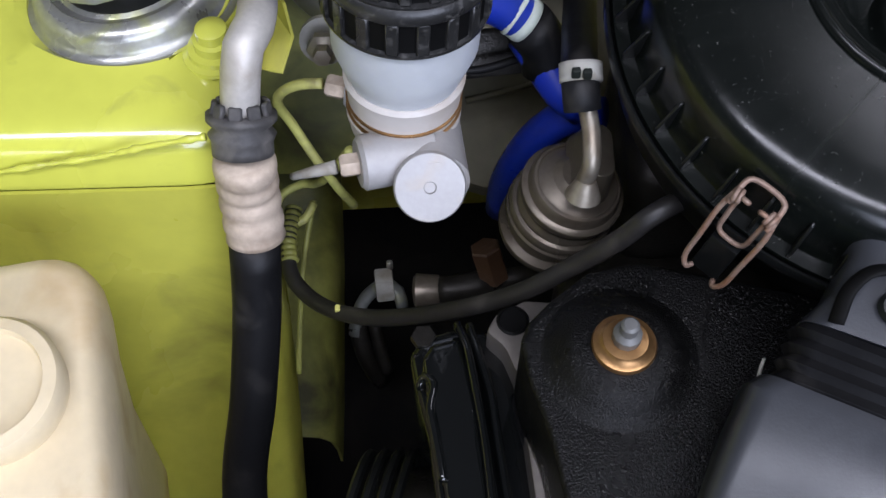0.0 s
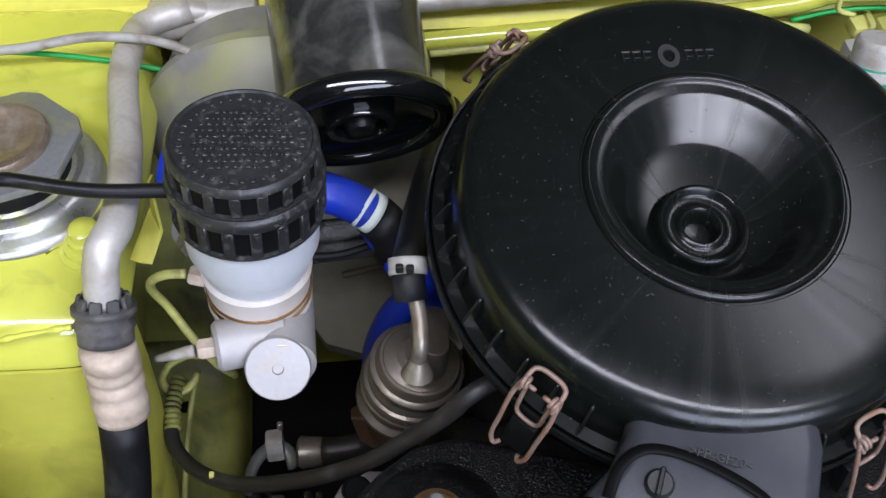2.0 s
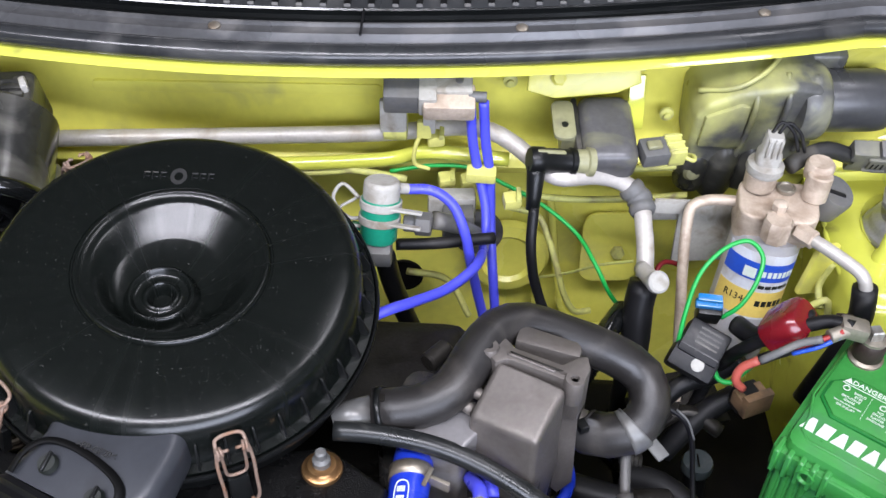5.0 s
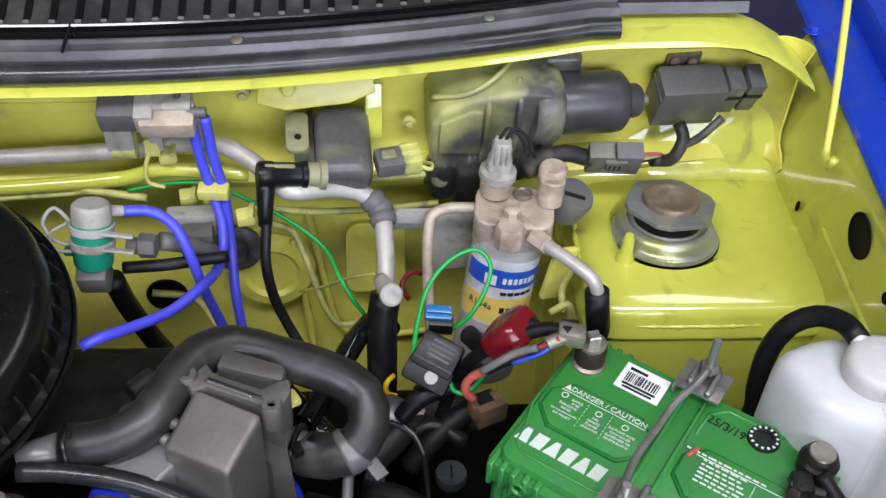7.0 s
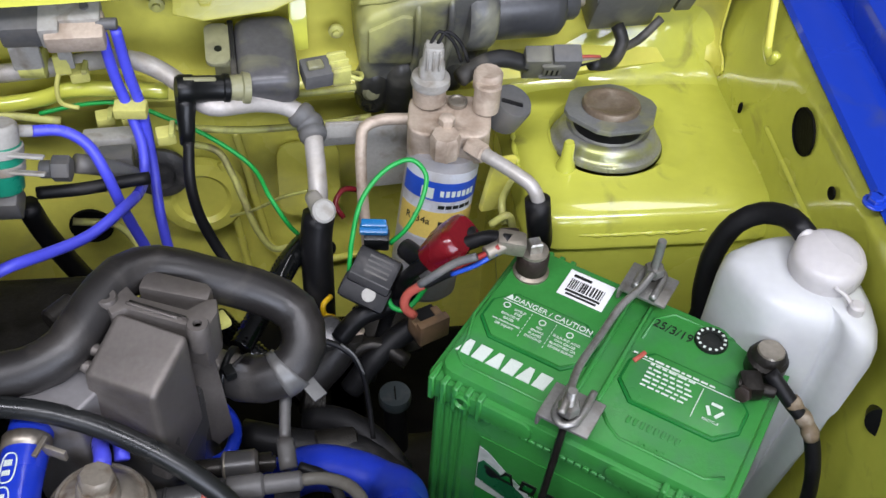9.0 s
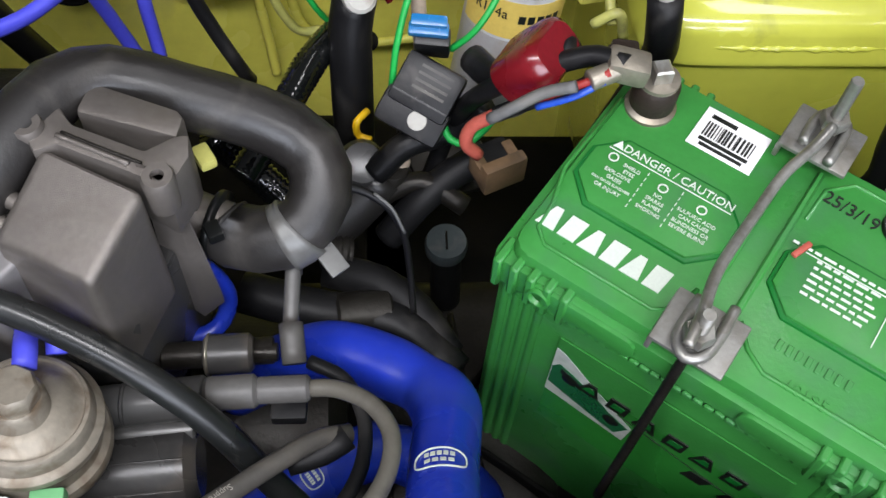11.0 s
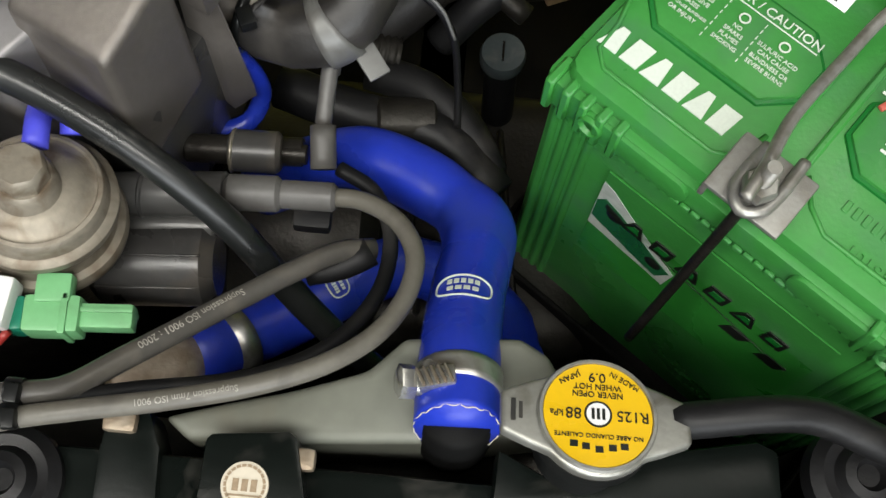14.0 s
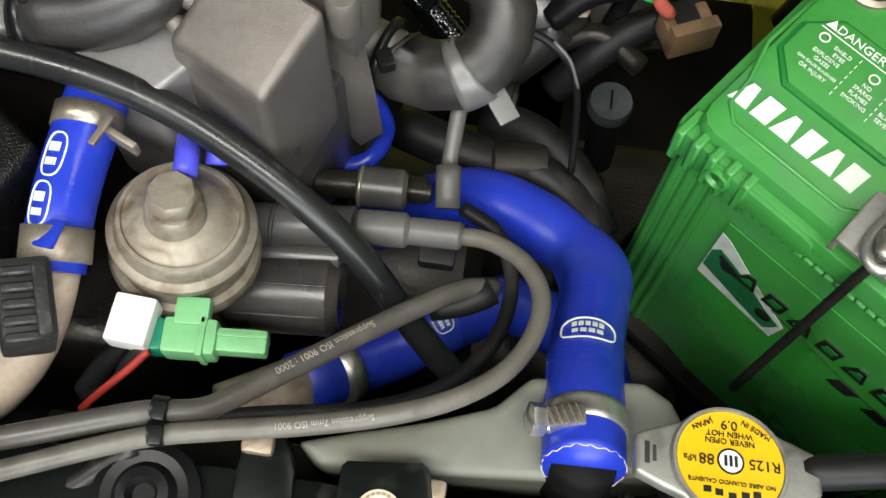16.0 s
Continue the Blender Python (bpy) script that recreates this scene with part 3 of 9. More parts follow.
wd = thing("weld_bead", "lumpy lime painted weld bead along the strut tower's edge", "weld bead", kind="structure")
part("bead", tube([(0.512, 0.262, 0.752), (0.500, 0.235, 0.7515), (0.4965, 0.205, 0.750), (0.4985, 0.170, 0.748), (0.505, 0.146, 0.745), (0.518, 0.130, 0.743)], 0.0022, 8, 0.0016, radius=lambda s: 1.0 + 0.3 * math.sin(s * 83 + 2 * math.sin(s * 23)) + 0.3 * math.sin(s * 31)), lime, wd)
part("bead", tube([(0.518, 0.1215, 0.738), (0.545, 0.1185, 0.738), (0.580, 0.1180, 0.738), (0.615, 0.1182, 0.738), (0.648, 0.1210, 0.738)], 0.0016, 8, 0.0016, radius=lambda s: 1.0 + 0.25 * math.sin(s * 97 + 2 * math.sin(s * 19)) + 0.2 * math.sin(s * 37)), lime, wd)

# ---- air cleaner ----
LID = pose(0.008, 0.0143, 0.877, 9, 3, 0)
air = thing("air_cleaner", "round black plastic air cleaner with dished lid and wire clips", "air cleaner")
# (radius, height, shift of the centre towards the off-centre hub)
HUB = V(-0.0055, -0.0165, 0)
lid_prof = [(0.1272, -0.0415, 0), (0.1282, -0.0400, 0), (0.1278, -0.0385, 0), (0.1222, -0.0375, 0), (0.1208, -0.0340, 0), (0.1204, -0.0250, 0), (0.1196, -0.0170, 0), (0.1184, -0.0125, 0), (0.1164, -0.0085, 0), (0.1130, -0.0052, 0), (0.1085, -0.0034, 0),
            (0.0950, -0.0020, 0), (0.0800, -0.0012, 0), (0.0632, -0.0008, 0), (0.0626, -0.0016, 0), (0.0617, -0.0016, 0), (0.0611, -0.0004, 0), (0.0602, 0.0010, 0), (0.0590, 0.0014, 0), (0.0579, 0.0008, 0), (0.0569, -0.0006, 0),
            (0.0540, -0.0012, 0), (0.0520, -0.0014, 0), (0.0508, -0.0020, 0), (0.0499, -0.0026, 0), (0.0470, -0.0046, 0.05), (0.0422, -0.0088, 0.20), (0.0374, -0.0136, 0.42), (0.0368, -0.0140, 0.44), (0.0328, -0.0158, 0.62), (0.0285, -0.0172, 0.85),
            (0.0240, -0.0180, 1), (0.0226, -0.0166, 1), (0.0219, -0.0132, 1), (0.0209, -0.0107, 1), (0.0195, -0.0099, 1), (0.0183, -0.0107, 1), (0.0175, -0.0136, 1), (0.0164, -0.0146, 1), (0.0127, -0.0148, 1), (0.0116, -0.0141, 1), (0.0106, -0.0128, 1),
            (0.0095, -0.0127, 1), (0.0085, -0.0138, 1), (0.0073, -0.0175, 1), (0.0060, -0.0212, 1), (0.0010, -0.0218, 1)]
lid = part("lid", loft([[LID @ (HUB * k + V(r * math.cos(2 * math.pi * i / 144), r * math.sin(2 * math.pi * i / 144), z)) for i in range(144)] for r, z, k in lid_prof]), lid_black, air, "satin black dished lid", angle=50)
base_prof = [(0.0, -0.098), (0.095, -0.098), (0.112, -0.092), (0.120, -0.075), (0.1235, -0.056), (0.1290, -0.0485), (0.1308, -0.0445), (0.1312, -0.0405), (0.1306, -0.0392), (0.1294, -0.0395), (0.1284, -0.0425), (0.118, -0.046)]
base = part("housing", lathe(base_prof, 96, LID, caps=False), satin_black, air)
for i in range(44):
    m = LID @ pose(0, 0, 0, 0, 0, 360 * i / 44) @ pose(0, 0.0007, 0, 90, 0, 0)
    part("rib", prism([(0.1195, -0.0385), (0.1274, -0.0385), (0.1276, -0.0345), (0.1215, -0.0195), (0.1195, -0.0190)], 0, 0.0014, m, 0.0003, 1), satin_black, air)
# raised mark on the lid, drawn as plain bars and a ring
EMB = LID @ pose(-0.0107, 0.0728, -0.0012, 0, 0, 3)
part("emblem", lathe([(0.0030, 0.0), (0.0030, 0.0009), (0.0055, 0.0009), (0.0055, 0.0)], 28, EMB @ Matrix.Diagonal((1, 1.3, 1, 1))), dusty_black, air, "raised grey ring")
for x in (-0.0212, -0.0158, -0.0104, 0.0106, 0.0160, 0.0214):
    part("emblem", box(0.0043, 0.0011, 0.0008, EMB @ pose(x, 0.0032, 0.0004), 0.0003, 1), dusty_black, air)
    part("emblem", box(0.0009, 0.0052, 0.0006, EMB @ pose(x - 0.0017, 0.0, 0.0003), 0.0002, 1), satin_black, air)
    part("emblem", box(0.0040, 0.0008, 0.0005, EMB @ pose(x, -0.0004, 0.0003), 0.0002, 1), satin_black, air)
# snorkel duct running forward and down from the housing


def snork(c, w, d, ang, slope, r=0.009):
    """A rounded cross-section of the snorkel."""
    a, q = radians(ang), radians(slope)
    ac_, fo = V(math.cos(a), math.sin(a), 0), V(math.sin(a), -math.cos(a), 0)
    up = fo * math.sin(q) + V(0, 0, math.cos(q))
    return [Vector(c) + ac_ * x + up * y for x, y in rounded(w, d, r, 4)]


part("snorkel", loft([snork((-0.003, -0.070, 0.836), 0.080, 0.032, -4, 8), snork((-0.005, -0.098, 0.832), 0.082, 0.034, -8, 12), snork((-0.013, -0.117, 0.827), 0.085, 0.036, -17, 16), snork((-0.026, -0.130, 0.821), 0.084, 0.036, -25, 20)]), snorkel_black, air, "flat black snorkel")
bell = []
for i in range(9):
    g = 0.005 if i % 2 else 0.0
    bell.append(snork((-0.026 - 0.0015 * i, -0.130 - 0.0026 * i, 0.821 - 0.0012 * i), 0.082 + g, 0.034 + g, -27, 24))
part("bellows", loft(bell), rubber, air)
part("lower_duct", loft([snork((-0.037, -0.149, 0.812), 0.092, 0.040, -27, 24), snork((-0.040, -0.154, 0.810), 0.100, 0.046, -27, 24), snork((-0.052, -0.178, 0.797), 0.102, 0.046, -27, 26), snork((-0.085, -0.245, 0.755), 0.102, 0.046, -27, 28)]), snorkel_black, air)
# the recess's shade is a black band laid on the surface
part("recess_rim", tube([(-0.058, -0.122, 0.842), (-0.052, -0.111, 0.847), (-0.042, -0.105, 0.849), (-0.026, -0.108, 0.849), (0.003, -0.127, 0.847), (0.008, -0.136, 0.845), (0.002, -0.150, 0.838)], 0.0034, 8, flat=0.45), shade_black, air, "moulded recess shown by a shade-dark band")
# slots are black discs painting the shade inside
for q in [(-0.037, -0.119, 0.847), (-0.006, -0.139, 0.845)]:
    part("slot", lathe([(0.0, 0.0012), (0.0050, 0.0012), (0.0062, -0.002)], 20, pose(*q, 18, 0, -20)), black_print, air)
    part("rib", box(0.0022, 0.012, 0.003, pose(q[0], q[1], q[2] + 0.0015, 18, 0, -20), 0.0005, 1), satin_black, air)
part("torn_strip", tube([(-0.0737, -0.1189, 0.8060), (-0.0751, -0.1227, 0.8010), (-0.0746, -0.1269, 0.7960), (-0.0773, -0.1305, 0.7900)], 0.0018, 8, flat=0.4), light_grey, air, "pale torn edge strip")
words("lettering", ">PP-GF20<", 0.0056, dusty_black, air, pose(*(-0.011, -0.111, 0.850), 16, 0, -20), 0.0005)


def lid_clip(angle, label="rusty sprung wire clip"):
    """A bent wire clip on the lid's flank: a hoop, two coils, a bar over the rim and two splayed legs."""
    m = LID @ pose(0, 0, 0, 0, 0, angle)
    w = 0.0088
    hoop = [(0.1325, -w, -0.0205), (0.1262, -w, -0.0158), (0.1228, -w * 0.93, -0.0142), (0.1213, -w * 0.62, -0.0138), (0.1209, 0, -0.0137), (0.1213, w * 0.62, -0.0138), (0.1228, w * 0.93, -0.0142), (0.1262, w, -0.0158), (0.1325, w, -0.0205)]
    cl = part("clip", tube([m @ V(*p) for p in hoop], 0.0012, 8, 0.0015), rusty, air, label)
    part("rim_bar", tube([m @ V(*p) for p in ((0.1285, -w + 0.0020, -0.0190), (0.1318, -w + 0.0022, -0.0290), (0.1338, -w + 0.0030, -0.0372), (0.1342, -w + 0.0050, -0.0388), (0.1342, w - 0.0050, -0.0388), (0.1338, w - 0.0030, -0.0372), (0.1318, w - 0.0022, -0.0290), (0.1285, w - 0.0020, -0.0190))], 0.0011, 8, 0.0015), rusty, cl)
    for s in (-1, 1):
        part("leg", tube([m @ V(*p) for p in ((0.1290, s * (w + 0.0004), -0.0178), (0.1330, s * (w + 0.0016), -0.0245), (0.1395, s * (w + 0.0012), -0.0400), (0.1445, s * (w + 0.0004), -0.0540), (0.1452, s * (w - 0.0022), -0.0580), (0.1425, s * (w - 0.0036), -0.0585))], 0.0012, 8, 0.0015), rusty, cl)
        part("coil", tube([m @ V(0.1290 + 0.0026 * math.cos(t), s * (w - 0.0026 + 0.0022 * t / 7), -0.0180 + 0.0026 * math.sin(t)) for t in [i * 0.6 for i in range(21)]], 0.0011, 6, 0.0012), rusty, cl)
        part("hook", tube([m @ V(0.1300, s * (w - 0.0030), -0.0158), m @ V(0.1305, s * (w - 0.0050), -0.0150), m @ V(0.1300, s * (w - 0.0064), -0.0160)], 0.0011, 6), rusty, cl)
    part("lug", box(0.006, 0.013, 0.022, m @ pose(0.1345, 0, -0.055, 0, -12, 0), 0.0015), satin_black, air)


lid_clip(-132.5)
lid_clip(-64.5)
lid_clip(133)

# ---- brake master cylinder with reservoir ----
mc = thing("brake_master_cylinder", "silver brake master cylinder with milky reservoir and ribbed black cap", "master cylinder")
RES = along((-0.2125, 0.030, 0.774), (0.045, 0.06, 1.0))
part("reservoir", lathe([(0.025, 0.014), (0.0255, 0.030), (0.029, 0.040), (0.033, 0.052), (0.0335, 0.078), (0.030, 0.080)], 48, RES), milky, mc, "milky translucent fluid reservoir")
part("collar", lathe([(0.024, -0.004), (0.0262, -0.002), (0.0262, 0.004), (0.0275, 0.005), (0.0275, 0.008), (0.0265, 0.009), (0.0268, 0.020), (0.0285, 0.030), (0.027, 0.032)], 48, RES), collar_white, mc, "off-white collar with gold bands")
for h in (0.0105, 0.0155):
    part("band", lathe([(0.0266, h - 0.0009), (0.0276, h - 0.0005), (0.0276, h + 0.0005), (0.0266, h + 0.0009)], 48, RES), gold_zinc, mc, "thin gold band")
cap = part("cap", lathe([(0.034, 0.0735), (0.0366, 0.0745), (0.0370, 0.0765), (0.0352, 0.0770), (0.0350, 0.0930), (0.0372, 0.0935), (0.0378, 0.0955), (0.0372, 0.0990), (0.0358, 0.1005), (0.0362, 0.1020), (0.0338, 0.1025), (0.0336, 0.1135), (0.0352, 0.1140), (0.0350, 0.1165), (0.0335, 0.1182), (0.0325, 0.1182), (0.0318, 0.1172), (0.0, 0.1175)], 72, RES), worn_black, mc, "black screw cap with raised warnings")
# black rings paint the shade between the grips
for z0, z1, r0 in ((0.0772, 0.0930, 0.03525), (0.1026, 0.1136, 0.03385)):
    part("pocket_ring", lathe([(r0, z0), (r0 + 0.0001, z1)], 72, RES, caps=False), shade_black, cap)
for i in range(18):
    a = 360 * i / 18
    part("grip", box(0.0030, 0.0054, 0.0170, RES @ pose(0, 0, 0, 0, 0, a) @ pose(0.0357, 0, 0.0850), 0.0006, 1), worn_black, cap)
    part("grip", box(0.0028, 0.0050, 0.0118, RES @ pose(0, 0, 0, 0, 0, a + 8) @ pose(0.0340, 0, 0.1081), 0.0006, 1), worn_black, cap)
# raised warnings too worn to read
for k, y in enumerate((0.0180, 0.0140, 0.0100, 0.0060, 0.0020, -0.0020, -0.0060, -0.0100, -0.0140, -0.0180)):
    half = (0.0225 ** 2 - y * y) ** 0.5
    x = -half
    while x < half:
        w = random.uniform(0.0012, 0.0030)
        part("raised_bar", box(w, random.uniform(0.0020, 0.0034), 0.0010, RES @ pose(x + w / 2, y, 0.1176, 0, 0, random.uniform(-8, 8)), 0.0004, 1), worn_black, cap)
        x += w + random.uniform(0.0006, 0.0012)
for i in range(38):
    a = 360 * i / 38
    part("raised_bar", box(random.uniform(0.0024, 0.0036), random.uniform(0.0018, 0.0032), 0.0010, RES @ pose(0, 0, 0, 0, 0, a) @ pose(0.0275, 0, 0.1175), 0.0004, 1), worn_black, cap)
part("body", tube([(-0.206, 0.20, 0.742), (-0.207, 0.06, 0.758), (-0.204, 0.012, 0.768)], 0.020, 24, 0.01), alu, mc)
part("outlet_block", cyl((-0.234, -0.002, 0.7795), (-0.198, 0.007, 0.7760), 0.0132, 28, 0.002), silver, mc)
part("front_boss", cyl((-0.202, 0.030, 0.765), (-0.199, -0.013, 0.775), 0.0170, 28, 0.002), silver, mc)
part("front_plug", lathe([(0.0165, 0), (0.0168, 0.004), (0.0160, 0.0055), (0.0030, 0.0058), (0.0026, 0.0045), (0.0, 0.0045)], 36, along((-0.2013, -0.0135, 0.7770), (0.07, -0.72, 0.66))), silver, mc, "round silver plug with a centre mark")
part("saddle", tube([(-0.212, 0.032, 0.775), (-0.206, 0.020, 0.768)], 0.022, 20, 0.01), silver, mc)
for p, q in (((-0.233, -0.002, 0.7795), (-0.245, -0.004, 0.7800)), ((-0.240, 0.038, 0.785), (-0.251, 0.040, 0.787))):
    part("union_nut", lathe([(0.0052, 0), (0.0058, 0.001), (0.0058, 0.008), (0.0046, 0.0095)], 6, along(p, Vector(q) - Vector(p))), dusty_alu, mc, "brown hexagonal union nut")
part("side_boss", cyl((-0.222, 0.036, 0.783), (-0.240, 0.038, 0.785), 0.0085, 20), silver, mc)
part("cap_lead", tube([(-0.244, 0.033, 0.862), (-0.280, 0.032, 0.865), (-0.317, 0.036, 0.870), (-0.324, 0.033, 0.875), (-0.334, 0.042, 0.880), (-0.341, 0.051, 0.885)], 0.0036, 10), rubber, mc, "black lead from the cap")

# brake pipes
bp = thing("brake_pipe", "overpainted lime brake pipe with grey fitting", "brake pipe", "brake pipes")
part("pipe", tube([(-0.244, -0.004, 0.7800), (-0.254, -0.004, 0.7770), (-0.266, 0.001, 0.7660)], 0.0034, 10, radius=lambda s: 1.0 - 0.45 * s), light_grey, bp)
bp = thing("brake_pipe", "overpainted lime brake pipe", "brake pipe", "brake pipes")
part("pipe", tube([(-0.251, 0.040, 0.787), (-0.262, 0.043, 0.783), (-0.272, 0.048, 0.772), (-0.277, 0.054, 0.755), (-0.272, 0.056, 0.735), (-0.262, 0.050, 0.712), (-0.252, 0.046, 0.690), (-0.246, 0.060, 0.650)], 0.0027, 8), lime_wire, bp)

# ---- left refrigerant line ----
perished = mat("perished_grey_rubber", (0.045, 0.043, 0.042), 0.55, var=0.25, scale=40, bump=0.4, bump_scale=300, dirt=(0.14, 0.13, 0.12), dirt_amount=0.34, dirt_scale=45)
ac = thing("refrigerant_line", "aluminium refrigerant pipe crimped to a black hose", "pipe")
part("pipe", tube([(-0.262, 0.232, 0.806), (-0.290, 0.222, 0.803), (-0.295, 0.178, 0.810), (-0.280, 0.089, 0.825), (-0.274, 0.027, 0.842), (-0.278, 0.015, 0.842), (-0.282, 0.006, 0.822), (-0.284, 0.004, 0.805)], 0.0088, 16), alu_pipe, ac)
CR = [(-0.283, 0.004, 0.812), (-0.284, -0.008, 0.795), (-0.285, -0.010, 0.775), (-0.285, -0.020, 0.748)]
part("rubber_joint", tube([CR[0], Vector(CR[0]).lerp(Vector(CR[1]), 0.9)], 0.0150, 28, 0.003, radius=lambda s: 1.05 if s < 0.25 else (0.84 if s < 0.42 else (1.02 if s < 0.55 else 0.92))), perished, ac, "perished grey-black rubber joint sleeve")
for k in range(9):
    part("tab", box(0.0062, 0.0028, 0.0070, along(CR[0], Vector(CR[0]) - Vector(CR[1])) @ pose(0, 0, 0, 0, 0, 40 * k) @ pose(0, 0.0118, 0.0022, 12, 0, 0), 0.0008, 1), perished, ac)
part("ferrule", tube([CR[1], CR[2], CR[3]], 0.0142, 28, 0.0022, radius=lambda s: 0.90 + 0.13 * abs(math.sin(s * 13.5)) ** 0.6), dusty_alu, ac, "ribbed crimped aluminium ferrule")
part("hose", tube([(-0.286, -0.020, 0.746), (-0.290, -0.036, 0.705), (-0.298, -0.063, 0.655), (-0.309, -0.101, 0.600), (-0.292, -0.220, 0.480)], 0.0125, 20), rubber, ac, "black rubber hose with paint marks")

# ---- yellowed expansion tank ----
tk = thing("expansion_tank", "yellowed plastic expansion tank with a round cap", "tank")
TK = pose(-0.394, -0.116, 0.70, 4, 0, 10)
part("body", loft([[TK @ V(x * k, y * k, z) for x, y in rounded(0.108, 0.150, 0.022, 5)] for k, z in ((0.62, -0.16), (0.72, -0.06), (0.86, 0.0), (0.97, 0.034), (1.0, 0.050), (0.985, 0.062), (0.94, 0.070), (0.85, 0.074))]), cream_plastic, tk)
part("cap", lathe([(0.030, 0.074), (0.031, 0.086), (0.029, 0.089), (0.024, 0.090), (0.023, 0.086), (0.0, 0.086)], 36, TK @ pose(0.012, 0.008, 0)), cream_plastic, tk)

# ---- valve cover and its gold washers ----
vc = thing("valve_cover", "black crackle-painted valve cover with gold washers", "valve cover")
out = [(-0.166, -0.099, 0.787), (-0.162, -0.090, 0.787), (-0.152, -0.080, 0.787), (-0.135, -0.067, 0.787), (-0.112, -0.062, 0.787), (-0.084, -0.070, 0.795), (-0.047, -0.080, 0.795), (0.110, -0.055, 0.795), (0.150, -0.085, 0.790), (0.120, -0.160, 0.790), (0.000, -0.250, 0.790), (-0.145, -0.169, 0.787), (-0.153, -0.169, 0.787), (-0.157, -0.140, 0.787), (-0.164, -0.114, 0.787)]
ol = [(p[0], p[1]) for p in out]
part("cover", prism(ol, 0.73, 0.787, None, 0.009, 4, taper=1.0), crackle, vc)
part("boss", lathe([(0.034, -0.0135), (0.030, -0.0122), (0.026, -0.0085), (0.022, -0.0045), (0.018, -0.0025), (0.0, -0.0018)], 48, pose(-0.126, -0.108, 0.800)), crackle, vc)
part("gasket", prism(ol, 0.718, 0.732, None, 0.003, 2, taper=1.0), rubber, vc)
he = [(-0.177, -0.070, 0.738), (-0.172, -0.061, 0.738), (-0.158, -0.054, 0.738), (-0.142, -0.055, 0.738), (-0.131, -0.073, 0.738), (-0.139, -0.155, 0.738), (-0.160, -0.154, 0.738), (-0.162, -0.122, 0.738), (-0.164, -0.092, 0.738), (-0.169, -0.078, 0.738)]
part("head_edge", prism([(p[0], p[1]) for p in he], 0.64, 0.738, None, 0.003), alu_dull, vc, "pale cast aluminium cylinder head edge")
# closed disc; the hole's shade is its black colour
part("bolt_hole", lathe([(0.0078, 0.0004), (0.0066, 0.0012), (0.0060, 0.0003), (0.0, 0.0003)], 24, pose(*(-0.164, -0.065, 0.738))), shade_black, vc, "dark bolt hole")
for p in ((-0.126, -0.108, 0.800), (0.108, -0.074, 0.789)):
    w = part("washer", lathe([(0.0126, -0.002), (0.0132, 0.0), (0.0126, 0.0014), (0.0100, 0.0026), (0.0090, 0.0046), (0.0056, 0.0054), (0.0, 0.0054)], 36, pose(*p)), gold_zinc, vc, "gold passivated cup washer")
    part("nut", lathe([(0.0054, 0.0048), (0.0058, 0.0056), (0.0058, 0.0100), (0.0046, 0.0112), (0.0038, 0.0120), (0.0037, 0.0168), (0.0026, 0.0180), (0.0, 0.0182)], 12, pose(*p)), strap_grey, w, "dull steel nut and stud")

# ---- black canister on the firewall ----
canister_black = mat("dusty_glossy_black", (0.022, 0.022, 0.020), 0.32, var=0.3, scale=24, bump=0.1, dirt=(0.11, 0.106, 0.09), dirt_amount=0.34, dirt_scale=24, rough_var=0.2)
cn = thing("black_canister", "dusty black plastic canister with flared lower rim", "canister")
CN = along((-0.156, 0.108, 0.824), (-0.115, 0.92, 0.36))
part("body", lathe([(0.0, 0.008), (0.026, 0.010), (0.040, 0.006), (0.0432, 0.008), (0.0434, 0.024), (0.0430, 0.040), (0.0425, 0.082), (0.036, 0.088)], 48, CN), canister_black, cn)
part("rim", lathe([(0.0468 + 0.0064 * math.cos(a), 0.0030 + 0.0070 * math.sin(a)) for a in [2 * math.pi * i / 16 for i in range(17)]], 56, CN, caps=False), glossy_black, cn, "rounded glossy black lower rim")
part("dish", lathe([(0.0462, -0.0030), (0.0400, 0.0010), (0.028, 0.0055), (0.0, 0.0055)], 48, CN, caps=False), glossy_black, cn)
part("centre_cup", lathe([(0.019, 0.006), (0.0195, 0.0005), (0.0185, -0.0015), (0.0150, -0.0015), (0.0140, 0.004)], 36, CN, caps=False), glossy_black, cn)
part("boss", lathe([(0.0, -0.004), (0.007, -0.003), (0.010, 0.004)], 20, CN), satin_black, cn)
part("upper_box", loft([[CN @ V(x + o, y - 0.006, z) for x, y in rounded(w, h, 0.006, 3)] for w, h, o, z in ((0.070, 0.074, 0.004, 0.074), (0.068, 0.066, 0.004, 0.092), (0.066, 0.054, 0.004, 0.112), (0.062, 0.050, 0.004, 0.116))]), canister_black, cn)
for z, y in ((0.088, 0.0285), (0.096, 0.0250), (0.104, 0.0215)):
    part("rib", box(0.050, 0.006, 0.0035, CN @ pose(0.0, y, z), 0.0012, 2), canister_black, cn)
part("tab", box(0.005, 0.008, 0.012, CN @ pose(-0.024, 0.0285, 0.097, 13, 20, 0), 0.001, 1), light_grey, cn, "pale chipped tab")
part("bracket", box(0.045, 0.002, 0.030, pose(-0.240, 0.247, 0.842, 0, 0, 4), 0.001), dull_steel, cn, "grey steel mounting bracket")
part("bolt", cyl((-0.239, 0.247, 0.841), (-0.239, 0.240, 0.841), 0.006, 6), dull_steel, cn)

